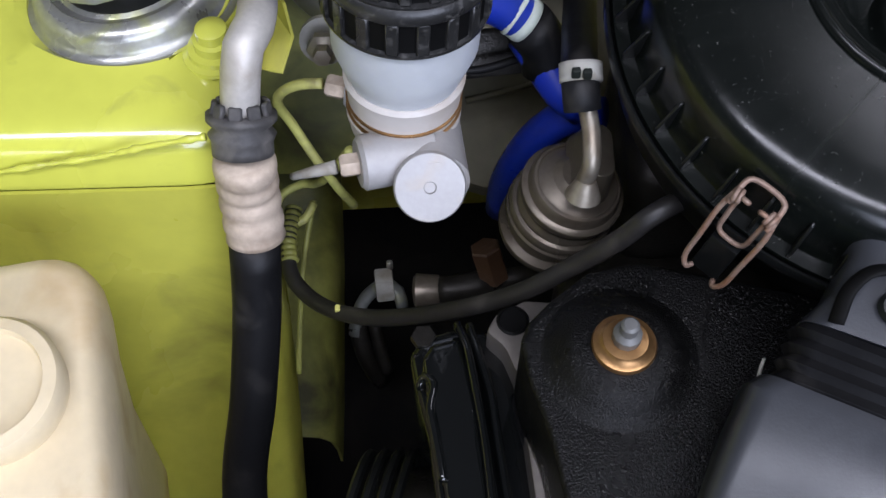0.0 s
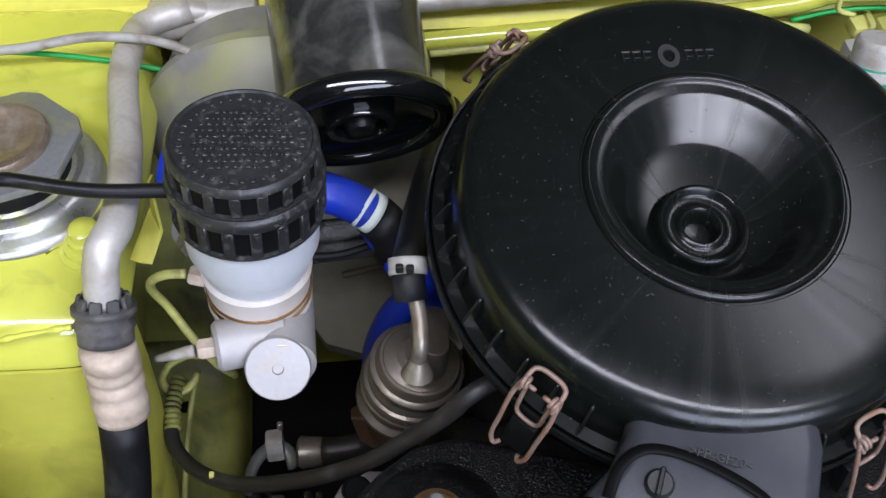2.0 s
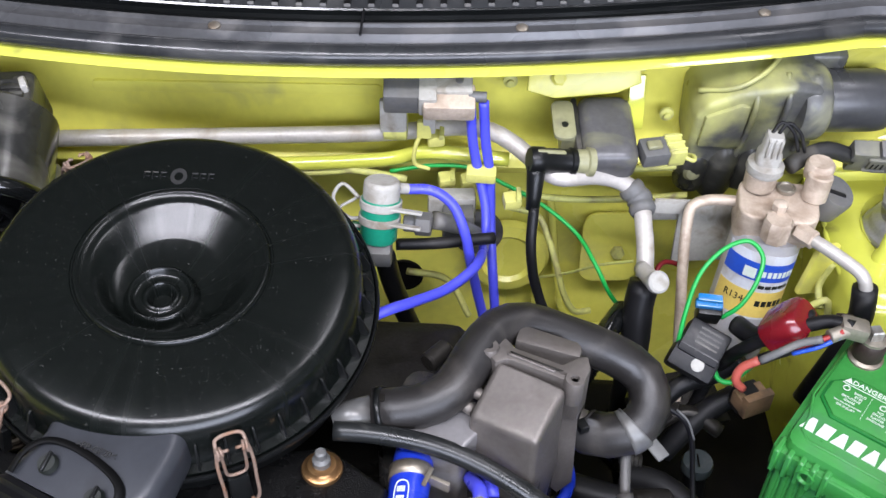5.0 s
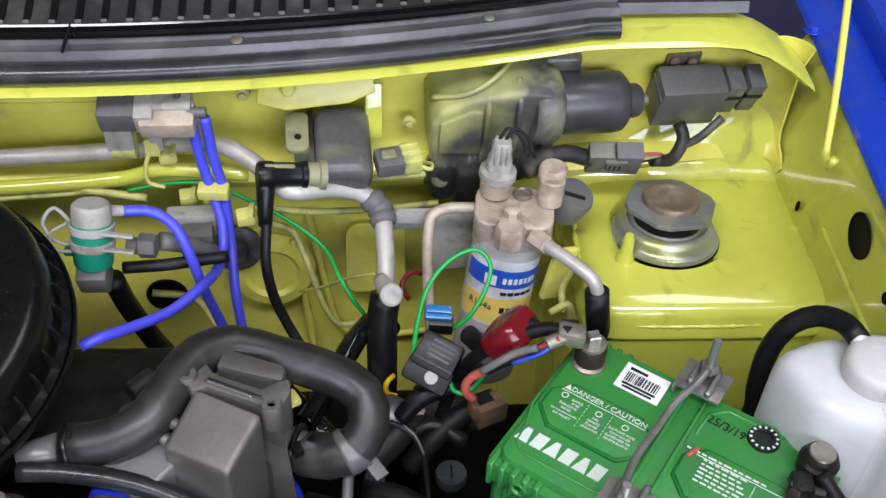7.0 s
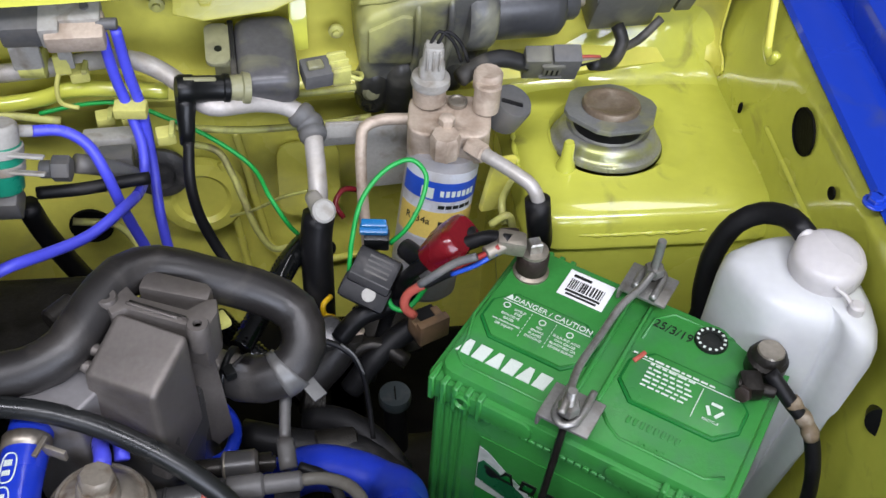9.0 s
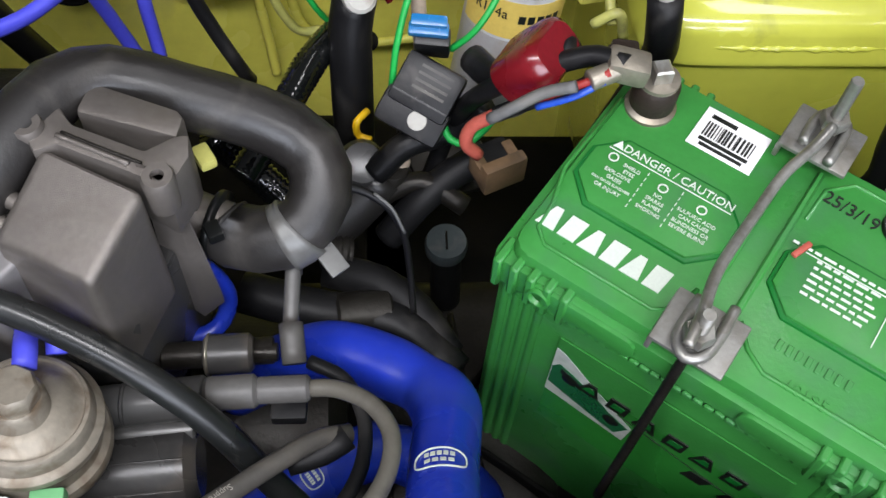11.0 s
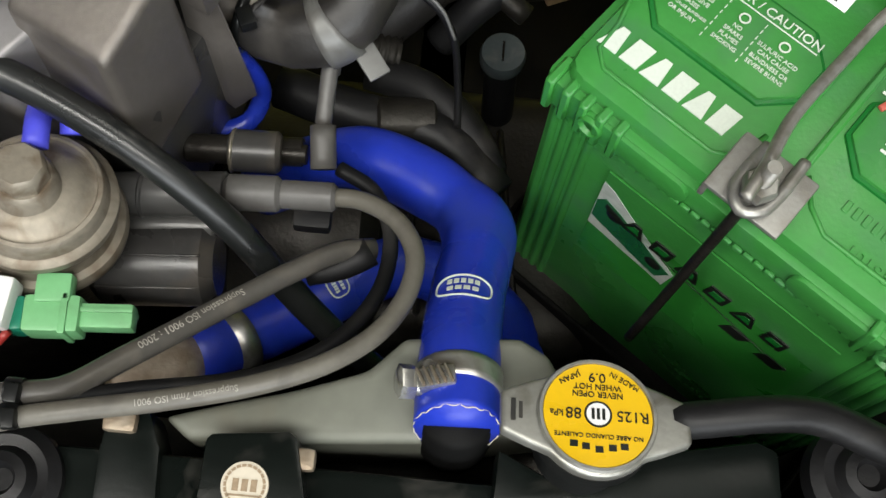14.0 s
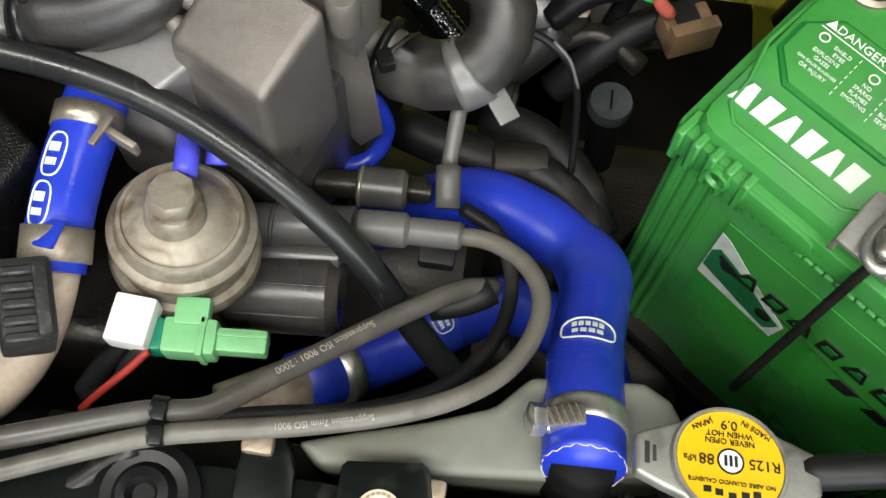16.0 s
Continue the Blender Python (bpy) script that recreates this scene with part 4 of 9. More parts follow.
# ---- battery ----
BT = pose(0.516, -0.040, 0.585, 0, 0, -36.5)
bt = thing("battery", "bright green car battery with white lettering and cell covers", "battery")
part("case", prism([(x, y) for x, y in rounded(0.190, 0.119, 0.006, 3)], -0.026, 0.178, BT, 0.002), green_box, bt)
for i in range(26):
    x = -0.092 + i * 0.0036
    if i < 4:
        for x2 in (-0.0905 + i * 0.0062, 0.0905 - i * 0.0062):
            part("flute", cyl(BT @ V(x2, -0.0582, -0.022), BT @ V(x2, -0.0582, 0.170), 0.0027, 10), green_box, bt)
        for y2 in (-0.054 + i * 0.0062, 0.054 - i * 0.0062):
            part("flute", cyl(BT @ V(-0.0938, y2, -0.022), BT @ V(-0.0938, y2, 0.170), 0.0027, 10), green_box, bt)
part("lid", prism(rounded(0.198, 0.135, 0.005, 3), 0.172, 0.190, BT @ pose(0, 0.004, 0), 0.002), green_box, bt)
part("top_plate", prism(rounded(0.190, 0.128, 0.010, 3), 0.188, 0.1975, BT @ pose(0, 0.004, 0), 0.003, taper=0.985), green_box, bt)
for s in (-1, 1):
    for i in range(5):
        part("notch_rib", box(0.0042, 0.015, 0.022, BT @ pose(s * (0.0945 - i * 0.0085), -0.0590, 0.182), 0.001, 1), green_box, bt)
        part("notch_rib", box(0.0042, 0.012, 0.022, BT @ pose(s * (0.0945 - i * 0.0085), 0.0680, 0.182), 0.001, 1), green_box, bt)
    part("side_cap", prism(rounded(0.055, 0.014, 0.006, 3), 0, 0.003, BT @ pose(s * 0.052, -0.0625, 0.1825, 90, 0, 0), 0.001), green_box, bt)
    part("stud_ring", lathe([(0.0035, 0.0), (0.0045, 0.002), (0.0055, 0.002), (0.0060, 0.0)], 18, BT @ pose(s * 0.072, -0.0655, 0.1825, 90, 0, 0)), green_box, bt)
for i in range(30):
    part("hinge_tab", box(0.0046, 0.002, 0.003, BT @ pose(-0.075 + i * 0.0052 * 1.0, -0.0645, 0.1755), 0.0006, 1), green_box, bt)


def cell_cover(cx, cy, w, h):
    c = 0.012
    o = [(-w / 2 + c, -h / 2), (w / 2 - c, -h / 2), (w / 2, -h / 2 + c), (w / 2, h / 2 - c), (w / 2 - c, h / 2), (-w / 2 + c, h / 2), (-w / 2, h / 2 - c), (-w / 2, -h / 2 + c)]
    part("cell_cover_rim", prism([(x * 1.05, y * 1.09) for x, y in o], 0.196, 0.1990, BT @ pose(cx, cy, 0), 0.001), green_dark, bt)
    return part("cell_cover", prism(o, 0.197, 0.2005, BT @ pose(cx, cy, 0), 0.0012), green_box, bt)


TOPZ = 0.2010
C1, C2 = -0.0525, 0.0460
cell_cover(C1, -0.0010, 0.0730, 0.040)
cell_cover(C2, 0.0000, 0.0760, 0.041)
# pressed steps round the two halves of the top
for pts in ([(-0.0935, 0.040), (-0.0950, -0.010), (-0.0890, -0.0300), (-0.0880, -0.0440), (-0.0810, -0.0500), (-0.0280, -0.0500), (-0.0190, -0.0440), (-0.0160, -0.0300)], [(0.0060, -0.0330), (0.0140, -0.0430), (0.0240, -0.0490), (0.0780, -0.0490), (0.0880, -0.0420)], [(0.0070, 0.0300), (0.0080, 0.0500), (0.0180, 0.0610), (0.0660, 0.0610), (0.0720, 0.0540)]):
    part("pressed_step", tube([BT @ V(x, y, 0.1974) for x, y in pts], 0.0012, 6, straight=True), green_box, bt)
words("lettering", "DANGER / CAUTION", 0.0060, white_print, bt, BT @ pose(C1 + 0.003, 0.0135, TOPZ), 0.0002)
part("warning_line", box(0.062, 0.0005, 0.0003, BT @ pose(C1, 0.0100, TOPZ), 0), white_print, bt)
part("warning_triangle", prism([(-0.0026, -0.0020), (0.0026, -0.0020), (0, 0.0026)], 0, 0.0003, BT @ pose(C1 - 0.0275, 0.0135, TOPZ), 0), white_print, bt)
for x, lines in ((C1 - 0.0205, ("SHIELD", "EYES", "EXPLOSIVE", "GASES", "CAN CAUSE BLINDNESS", "OR INJURY")), (C1, ("NO", "SPARKS", "FLAMES", "SMOKING")), (C1 + 0.0195, ("SULFURIC ACID", "CAN CAUSE", "BLINDNESS OR", "SEVERE BURNS"))):
    for k, tx in enumerate(lines):
        words("lettering", tx, 0.0027 if len(tx) < 15 else 0.0018, white_print, bt, BT @ pose(x + (0.004 if k < 2 and len(lines) == 6 else 0), 0.0050 - k * 0.0032 - (0.0060 if len(lines) == 4 else 0), TOPZ), 0.0002)
    part("pictogram", lathe([(0.0018, 0), (0.0018, 0.0003), (0.0025, 0.0003), (0.0025, 0)], 20, BT @ pose(x - (0.006 if len(lines) == 6 else 0), 0.0058 if len(lines) == 6 else 0.0040, TOPZ + 0.0002), caps=False), white_print, bt)
for x in (C1 - 0.0090, C1 + 0.0085):
    for k in range(7):
        part("dashed_line", box(0.0004, 0.0018, 0.0003, BT @ pose(x, 0.007 - k * 0.0034, TOPZ), 0), white_print, bt)


def plain_letters(m, x0, y0, pitch, h, w, material, z):
    """The maker's mark as six plain slanted blocks."""
    for i in range(6):
        x = x0 + i * pitch
        a, b = -h / 2, h / 2
        if i % 2:
            o = [(-w * 0.46, a), (w * 0.46, a), (w * 0.46, b), (-w * 0.46, b)]
        else:
            o = [(-w * 0.52, a), (w * 0.52, a), (w * 0.2, b), (-w * 0.2, b)]
        part("mark_block", prism([(x + px_ + 0.12 * py_, y0 + py_) for px_, py_ in o], z, z + 0.0007, m, 0), material, bt, "white raised mark" if material == white_print else "black printed mark")
        if material != white_print:
            part("mark_inlay", prism([(x + 0.6 * px_ + 0.12 * py_, y0 + 0.45 * py_) for px_, py_ in o], z + 0.0006, z + 0.0009, m, 0), green_dark, bt)


plain_letters(BT, -0.0855, -0.0360, 0.0106, 0.0120, 0.0090, white_print, 0.1975)
for k in range(7):
    w = 0.038 if k else 0.054
    yy = 0.0145 - k * 0.0036
    x = C2 - 0.012 - (w / 2 if not k else 0.014)
    while x < C2 - 0.012 + (w - w / 2 if not k else 0.014):
        ww = random.uniform(0.002, 0.006)
        part("print_bar", box(ww, 0.0013, 0.0003, BT @ pose(x + ww / 2, yy, TOPZ), 0), white_print, bt)
        x += ww + 0.0012
part("print_bar", box(0.064, 0.0005, 0.0003, BT @ pose(C2, 0.0122, TOPZ), 0), white_print, bt)
part("print_bar", box(0.0005, 0.024, 0.0003, BT @ pose(C2 + 0.0095, -0.002, TOPZ), 0), white_print, bt)
for a in range(3):
    part("recycling_mark", box(0.0070, 0.0022, 0.0003, BT @ pose(C2 + 0.021, -0.002, TOPZ, 0, 0, 120 * a) @ pose(0, 0.0040, 0), 0), white_print, bt)
words("lettering", "RECYCLE", 0.0026, white_print, bt, BT @ pose(C2 + 0.021, -0.0112, TOPZ), 0.0002)
part("barcode_label", box(0.033, 0.025, 0.0005, BT @ pose(-0.041, 0.0485, 0.1980), 0.0002, 1), paper, bt, "white paper barcode label")
x = -0.053
while x < -0.029:
    w = random.uniform(0.0004, 0.0013)
    part("barcode_bar", box(w, 0.0090, 0.0003, BT @ pose(x, 0.0485, 0.1984), 0), black_print, bt)
    x += w + random.uniform(0.0004, 0.0011)
part("print_bar", box(0.025, 0.0020, 0.0003, BT @ pose(-0.041, 0.0418, 0.1984), 0), black_print, bt)
part("print_bar", box(0.022, 0.0018, 0.0003, BT @ pose(-0.041, 0.0388, 0.1984), 0), black_print, bt)
part("print_bar", box(0.013, 0.0024, 0.0003, BT @ pose(-0.047, 0.0565, 0.1984), 0), black_print, bt)
part("charge_eye", lathe([(0.0, 0.1992), (0.006, 0.1990), (0.0062, 0.2000), (0.0105, 0.2000), (0.0110, 0.198)], 28, BT @ pose(0.0462, 0.0515, 0)), black_print, bt, "round black charge indicator with white markings")
for i in range(14):
    part("eye_mark", box(0.0018, 0.0016, 0.0003, BT @ pose(0.0462, 0.0515, 0.2002, 0, 0, i * 25.7) @ pose(0.0088, 0, 0), 0), white_print, bt)
words("handwriting", "25/3/19", 0.0100, black_print, bt, BT @ pose(0.022, 0.0465, 0.1980, 0, 0, -3), 0.0002, 0.9, "hand-written date in black marker")
words("embossed_numbers", "10195", 0.0080, green_box, bt, BT @ pose(0.043, -0.0480, 0.1976), 0.0006)
for i in range(8):
    part("embossed_bar", box(0.0026, 0.0055, 0.0007, BT @ pose(0.024 + i * 0.0045, -0.0335, 0.1978), 0.0003, 1), green_box, bt)
for xx in (-0.0115, 0.0025):
    part("seam_rib", box(0.0035, 0.088, 0.0030, BT @ pose(xx, 0.013, 0.1985), 0.001, 1), green_box, bt)
tr = thing("battery_tray", "near-black tray under the battery", "battery tray")
part("pan", prism(rounded(0.215, 0.150, 0.008, 3), -0.036, -0.027, BT, 0.002), near_black, tr)
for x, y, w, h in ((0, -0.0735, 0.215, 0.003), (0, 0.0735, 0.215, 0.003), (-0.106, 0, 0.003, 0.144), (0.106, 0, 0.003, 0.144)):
    part("lip", box(w, h, 0.022, BT @ pose(x, y, -0.016), 0.001, 1), near_black, tr)
pale_print = mat("pale_green_print", (0.42, 0.46, 0.42), 0.4, var=0.2, scale=40, dirt=(0.12, 0.22, 0.14), dirt_amount=0.25, dirt_scale=60)
car_green = mat("printed_car_green", (0.010, 0.10, 0.035), 0.35, var=0.25, scale=90)
label_green = mat("printed_label_green", (0.022, 0.190, 0.026), 0.30, var=0.10, scale=30)
# printed front label
FR = BT @ pose(0, -0.0597, 0, 90, 0, 0)
part("front_label", box(0.120, 0.090, 0.0004, FR @ pose(0.002, 0.105, 0.0006), 0), label_green, bt, "printed green front label with a car and dark lettering")
part("label_band", box(0.120, 0.030, 0.0004, FR @ pose(0.002, 0.135, 0.0010), 0), green_box, bt)
part("label_photo", prism([(-0.058, 0.1400), (-0.052, 0.1375), (-0.038, 0.1260), (-0.010, 0.1050), (-0.012, 0.0880), (-0.058, 0.0930)], 0.0011, 0.0014, FR, 0), pale_print, bt)
part("label_car", prism([(-0.0575, 0.121), (-0.054, 0.1265), (-0.045, 0.1225), (-0.034, 0.1165), (-0.022, 0.108), (-0.012, 0.1035), (-0.017, 0.0922), (-0.030, 0.095), (-0.0575, 0.1035)], 0.0015, 0.0018, FR, 0), car_green, bt)
part("label_window", prism([(-0.0525, 0.1235), (-0.0450, 0.1205), (-0.0385, 0.1165), (-0.0420, 0.1145), (-0.0530, 0.1195)], 0.0018, 0.0020, FR, 0), black_print, bt)
for x, y in ((-0.047, 0.1165), (-0.021, 0.1025)):
    part("label_wheel", lathe([(0.0, 0.0022), (0.0035, 0.0022), (0.0045, 0.0018)], 16, FR @ pose(x, y, 0)), black_print, bt)
plain_letters(FR, -0.036, 0.1200, 0.0155, 0.0110, 0.0115, black_print, 0.0014)
for i in range(2):
    part("mark_block", prism([(0.020 + i * 0.020, 0.094), (0.031 + i * 0.020, 0.094), (0.035 + i * 0.020, 0.103), (0.024 + i * 0.020, 0.103)], 0.0014, 0.0018, FR, 0), black_print, bt)
part("label_streak", prism([(-0.02, 0.112), (0.055, 0.100), (0.02, 0.106)], 0.0013, 0.0016, FR, 0), black_print, bt)

# hold-down bar, plates and hooks across the battery
clamp_steel = mat("dull_clamp_steel", (0.30, 0.295, 0.275), 0.44, metal=0.7, var=0.18, scale=70, bump=0.15, dirt=(0.16, 0.14, 0.11), dirt_amount=0.3, dirt_scale=60)
hd = thing("battery_clamp", "worn steel battery clamp with hooked rods over the battery", "battery clamp")
part("bar", tube([(0.467, -0.095, 0.813), (0.474, -0.083, 0.815), (0.484, -0.063, 0.812), (0.507, -0.032, 0.807), (0.524, -0.011, 0.806), (0.540, 0.003, 0.806), (0.550, 0.013, 0.808)], 0.0025, 12, 0.002), clamp_steel, hd, "bent steel bar")
for (px_, py_, pz_), nm in (((0.478, -0.082, 0.797), "front"), (BT @ V(-0.005, 0.066, 0.2080), "rear")):
    m = Matrix.Translation((px_, py_, pz_)) @ pose(0, 0, 0, 0, 0, -36.5)
    part("plate", box(0.033, 0.028, 0.0025, m @ pose(0, 0, 0), 0.001), clamp_steel, hd, "bent zinc plate")
    part("plate_flange", box(0.0025, 0.028, 0.009, m @ pose(-0.0155, 0, -0.0045), 0.001), clamp_steel, hd)
    part("hook", tube([m @ V(*p) for p in ((0.007, 0.016, 0.004), (0.0075, -0.002, 0.0045), (0.006, -0.011, 0.0045), (0.0, -0.0155, 0.0045), (-0.006, -0.011, 0.0045), (-0.0075, -0.002, 0.0045), (-0.007, 0.012, 0.0045))] if nm == "front" else
         [m @ V(*p) for p in ((0.007, -0.014, 0.004), (0.0075, 0.002, 0.0045), (0.006, 0.010, 0.0045), (0.0, 0.0140, 0.0045), (-0.006, 0.010, 0.0045), (-0.0075, 0.002, 0.0045), (-0.007, -0.010, 0.0045))], 0.0024, 10, 0.002), clamp_steel, hd)
    rod = part("rod", tube([m @ V(0, -0.006 if nm == "front" else 0.004, 0.022 if nm == "front" else 0.034), m @ V(0, -0.007 if nm == "front" else 0.005, 0.0), m @ V(-0.002, -0.030 if nm == "front" else 0.012, -0.14)], 0.0024, 10, 0.004), dark_steel, hd)
    part("nut", lathe([(0.0062, 0), (0.0068, 0.001), (0.0068, 0.006), (0.0060, 0.007)], 6, m @ pose(0, -0.0065 if nm == "front" else 0.0045, 0.007)), clamp_steel, hd)
    h0, h1, yy = (0.013, 0.0265, -0.0062) if nm == "front" else (0.013, 0.0385, 0.0040)
    part("threaded_end", lathe([(0.0027 + 0.0004 * (k % 2), h0 + (h1 - h0) * k / 22) for k in range(23)], 14, m @ pose(0, yy, 0)), clamp_steel, hd, "worn zinc thread")
part("red_tab", box(0.003, 0.011, 0.002, BT @ pose(0.012, 0.012, 0.2015, 0, 0, -20), 0.001), orange_red, hd)

# terminals and cables
tape_brown = mat("perished_brown_tape", (0.16, 0.12, 0.075), 0.5, var=0.25, scale=60, bump=0.3, dirt=(0.34, 0.30, 0.24), dirt_amount=0.3, dirt_scale=90)
corroded = mat("corroded_brown_metal", (0.022, 0.015, 0.012), 0.5, var=0.25, scale=60, bump=0.3, spec=0.35, dirt=(0.06, 0.046, 0.036), dirt_amount=0.18, dirt_scale=90)
for (tx, ty), neg in (((-0.0805, 0.044), False), ((0.0825, 0.045), True)):
    te = thing("battery_terminal", "corroded lead battery terminal with clamp bolt" if not neg else "black corroded battery terminal with taped cable", "battery terminal", "battery terminals")
    m = BT @ pose(tx, ty, 0.197)
    if neg:
        part("post", lathe([(0.0105, 0.0), (0.0112, 0.002), (0.0108, 0.020), (0.0088, 0.0225), (0.0, 0.0225)], 28, m), dark_steel, te)
        part("clamp", lathe([(0.0110, 0.004), (0.0128, 0.005), (0.0130, 0.015), (0.0110, 0.017)], 28, m), dark_steel, te)
    else:
        part("post", lathe([(0.0122, 0.0), (0.0124, 0.0025), (0.0102, 0.004), (0.0098, 0.022), (0.0, 0.0225)], 28, m), dull_steel, te)
        part("clamp", lathe([(0.0098, 0.004), (0.0108, 0.005), (0.0110, 0.018), (0.0098, 0.020)], 28, m), corroded, te, "brown corroded clamp ring")
    ext = (-0.022, 0.010) if not neg else (0.012, -0.022)
    if neg:
        ext = (-0.003, -0.022)
    part("clamp_ear", box(0.014, 0.016, 0.012, m @ pose(ext[0], ext[1], 0.010, 0, 0, 30), 0.003), corroded if not neg else dark_steel, te)
    if neg:
        part("clamp_bolt", cyl(m @ V(-0.010, -0.026, 0.011), m @ V(0.012, -0.020, 0.011), 0.0040, 12), dark_steel, te)
        part("bolt_head", lathe([(0.0064, 0.0), (0.0070, 0.001), (0.0070, 0.006), (0.0050, 0.007), (0.0, 0.007)], 6, along(m @ V(-0.004, -0.030, 0.011), m.to_3x3() @ V(-0.2, -0.9, 0.35)) @ Matrix.Scale(0.75, 4)), corroded, te)
        part("post_top", lathe([(0.0088, 0.0222), (0.0080, 0.0236), (0.0, 0.0236)], 24, m), dull_steel, te, "worn lead post top")
    else:
        part("clamp_bolt", cyl(m @ V(ext[0] - 0.008, ext[1], 0.012), m @ V(ext[0] + 0.010, ext[1] - 0.004, 0.013), 0.0040, 6), corroded, te)
        part("bolt_head", lathe([(0.0056, 0.021), (0.0060, 0.022), (0.0060, 0.029), (0.0048, 0.030), (0.0, 0.030)], 4, m), zinc, te)
    if neg:
        part("cable", tube([(0.605, -0.066, 0.800), (0.615, -0.080, 0.790), (0.628, -0.090, 0.775), (0.636, -0.099, 0.750), (0.643, -0.105, 0.700), (0.636, -0.111, 0.660), (0.600, -0.120, 0.550)], 0.0050, 12), rubber, te, "black earth cable")
        part("tape", tube([(0.616, -0.080, 0.790), (0.627, -0.090, 0.777), (0.631, -0.095, 0.768)], 0.0057, 12, 0.002, radius=lambda s: 0.92 + 0.1 * math.sin(s * 17)), tape_brown, te, "perished brown tape")
    else:
        part("cable", tube([(0.460, 0.041, 0.815), (0.448, 0.049, 0.812), (0.435, 0.051, 0.806), (0.419, 0.052, 0.795), (0.401, 0.058, 0.775), (0.388, 0.078, 0.720), (0.370, 0.070, 0.640)], 0.0050, 12), rubber, te, "black battery cable")

# red terminal cover
rc = thing("terminal_cover", "glossy dark red plastic terminal cover", "terminal cover")
RCM = along((0.424, 0.058, 0.800), (0.55, -0.25, 0.80), (1, 0.5, 0)) @ pose(0, 0, 0, 0, 0, 24)
part("cover", loft([[RCM @ V(x * k, y * k, z) for x, y in rounded(0.024, 0.038, 0.009, 4)] for k, z in ((0.95, -0.016), (1.0, -0.010), (1.0, 0.004), (0.93, 0.010), (0.75, 0.013))]), red_rubber, rc)

# ---- cast aluminium housing ----
alu_plate = mat("smooth_grey_casting", (0.26, 0.25, 0.25), 0.42, metal=0.55, var=0.1, scale=40, bump=0.15, bump_scale=1500, dirt=(0.16, 0.13, 0.10), dirt_amount=0.24, dirt_scale=26)
ho = thing("aluminium_housing", "dull cast aluminium box housing with bolted ears", "housing")
body = [(0.203, -0.047, 0.820), (0.238, -0.065, 0.820), (0.261, -0.026, 0.833), (0.220, -0.002, 0.838)]
cx, cy = sum(p[0] for p in body) / 4, sum(p[1] for p in body) / 4
hb = loft([[(0.196, -0.049, 0.735), (0.240, -0.073, 0.735), (0.260, -0.036, 0.750), (0.216, -0.012, 0.750)], [(0.198, -0.046, 0.812), (0.240, -0.069, 0.816), (0.259, -0.034, 0.828), (0.216, -0.012, 0.828)]])
bmesh.ops.bevel(hb, geom=hb.edges[:], offset=0.0045, segments=3, profile=0.6, affect="EDGES")
part("box", hb, alu_dull, ho)

fo = [(0.203, 0.005, 0.829), (0.209, 0.013, 0.829), (0.216, 0.014, 0.829), (0.227, -0.002, 0.829), (0.257, -0.015, 0.829), (0.268, -0.008, 0.829), (0.274, -0.007, 0.829), (0.275, -0.018, 0.829), (0.268, -0.034, 0.829), (0.254, -0.026, 0.829), (0.222, -0.012, 0.829), (0.214, -0.016, 0.829)]
part("flange", prism([(p[0], p[1]) for p in fo], 0.795, 0.829, None, 0.002), alu_dull, ho)
part("flange_seam", tube([(0.224, -0.007, 0.830), (0.241, -0.015, 0.830), (0.257, -0.022, 0.830)], 0.0008, 6), dark_steel, ho)
rb_ = [(0.227, 0.005, 0.828), (0.230, 0.017, 0.828), (0.235, 0.019, 0.828), (0.268, 0.006, 0.828), (0.271, 0.002, 0.828), (0.269, -0.008, 0.828)]
part("rear_box", prism([(p[0], p[1]) for p in rb_], 0.77, 0.828, None, 0.003), alu_dull, ho)
part("top_line", tube([(0.222, -0.008, 0.8295), (0.252, -0.022, 0.8295)], 0.0012, 6), alu_dull, ho)
part("foot_flange", loft([[(p[0], p[1], p[2] + dz) for p in [(0.255, -0.023, 0.832), (0.268, -0.027, 0.829), (0.274, -0.022, 0.722), (0.264, -0.027, 0.716), (0.250, -0.020, 0.724)]] for dz in (-0.010, 0.0)]), alu_dull, ho)
for q in [(0.210, -0.004, 0.832), (0.264, -0.029, 0.832), (0.194, -0.021, 0.815)]:
    e = part("ear", lathe([(0.0066, -0.020), (0.0069, -0.002), (0.0060, 0.0), (0.0028, 0.0), (0.0024, -0.003), (0.0, -0.003)], 20, pose(*q)), alu_dull, ho)
lo = [(0.152, -0.048, 0.800), (0.159, -0.039, 0.800), (0.192, -0.021, 0.800), (0.214, -0.014, 0.800), (0.212, -0.040, 0.800), (0.194, -0.064, 0.800), (0.189, -0.064, 0.800)]
part("lower_body", prism([(p[0], p[1]) for p in lo], 0.69, 0.800, None, 0.005, 3), alu_plate, ho, "smooth grey cast cover")
part("skirt", prism(rounded(0.115, 0.070, 0.012, 3), -0.15, -0.06, pose(cx - 0.030, cy + 0.016, 0.826, 0, 0, -20), 0.006), satin_grey, ho)
for pts in ([(0.198, -0.025, 0.812), (0.210, -0.031, 0.812)], [(0.193, -0.031, 0.806), (0.201, -0.037, 0.806)]):
    part("rib", tube(pts, 0.0040, 10), alu_dull, ho)
part("left_lug", cyl([(0.170, 0.006, 0.800), (0.183, 0.021, 0.800)][0], [(0.170, 0.006, 0.800), (0.183, 0.021, 0.800)][1], 0.0075, 18, 0.0015), dark_steel, ho)

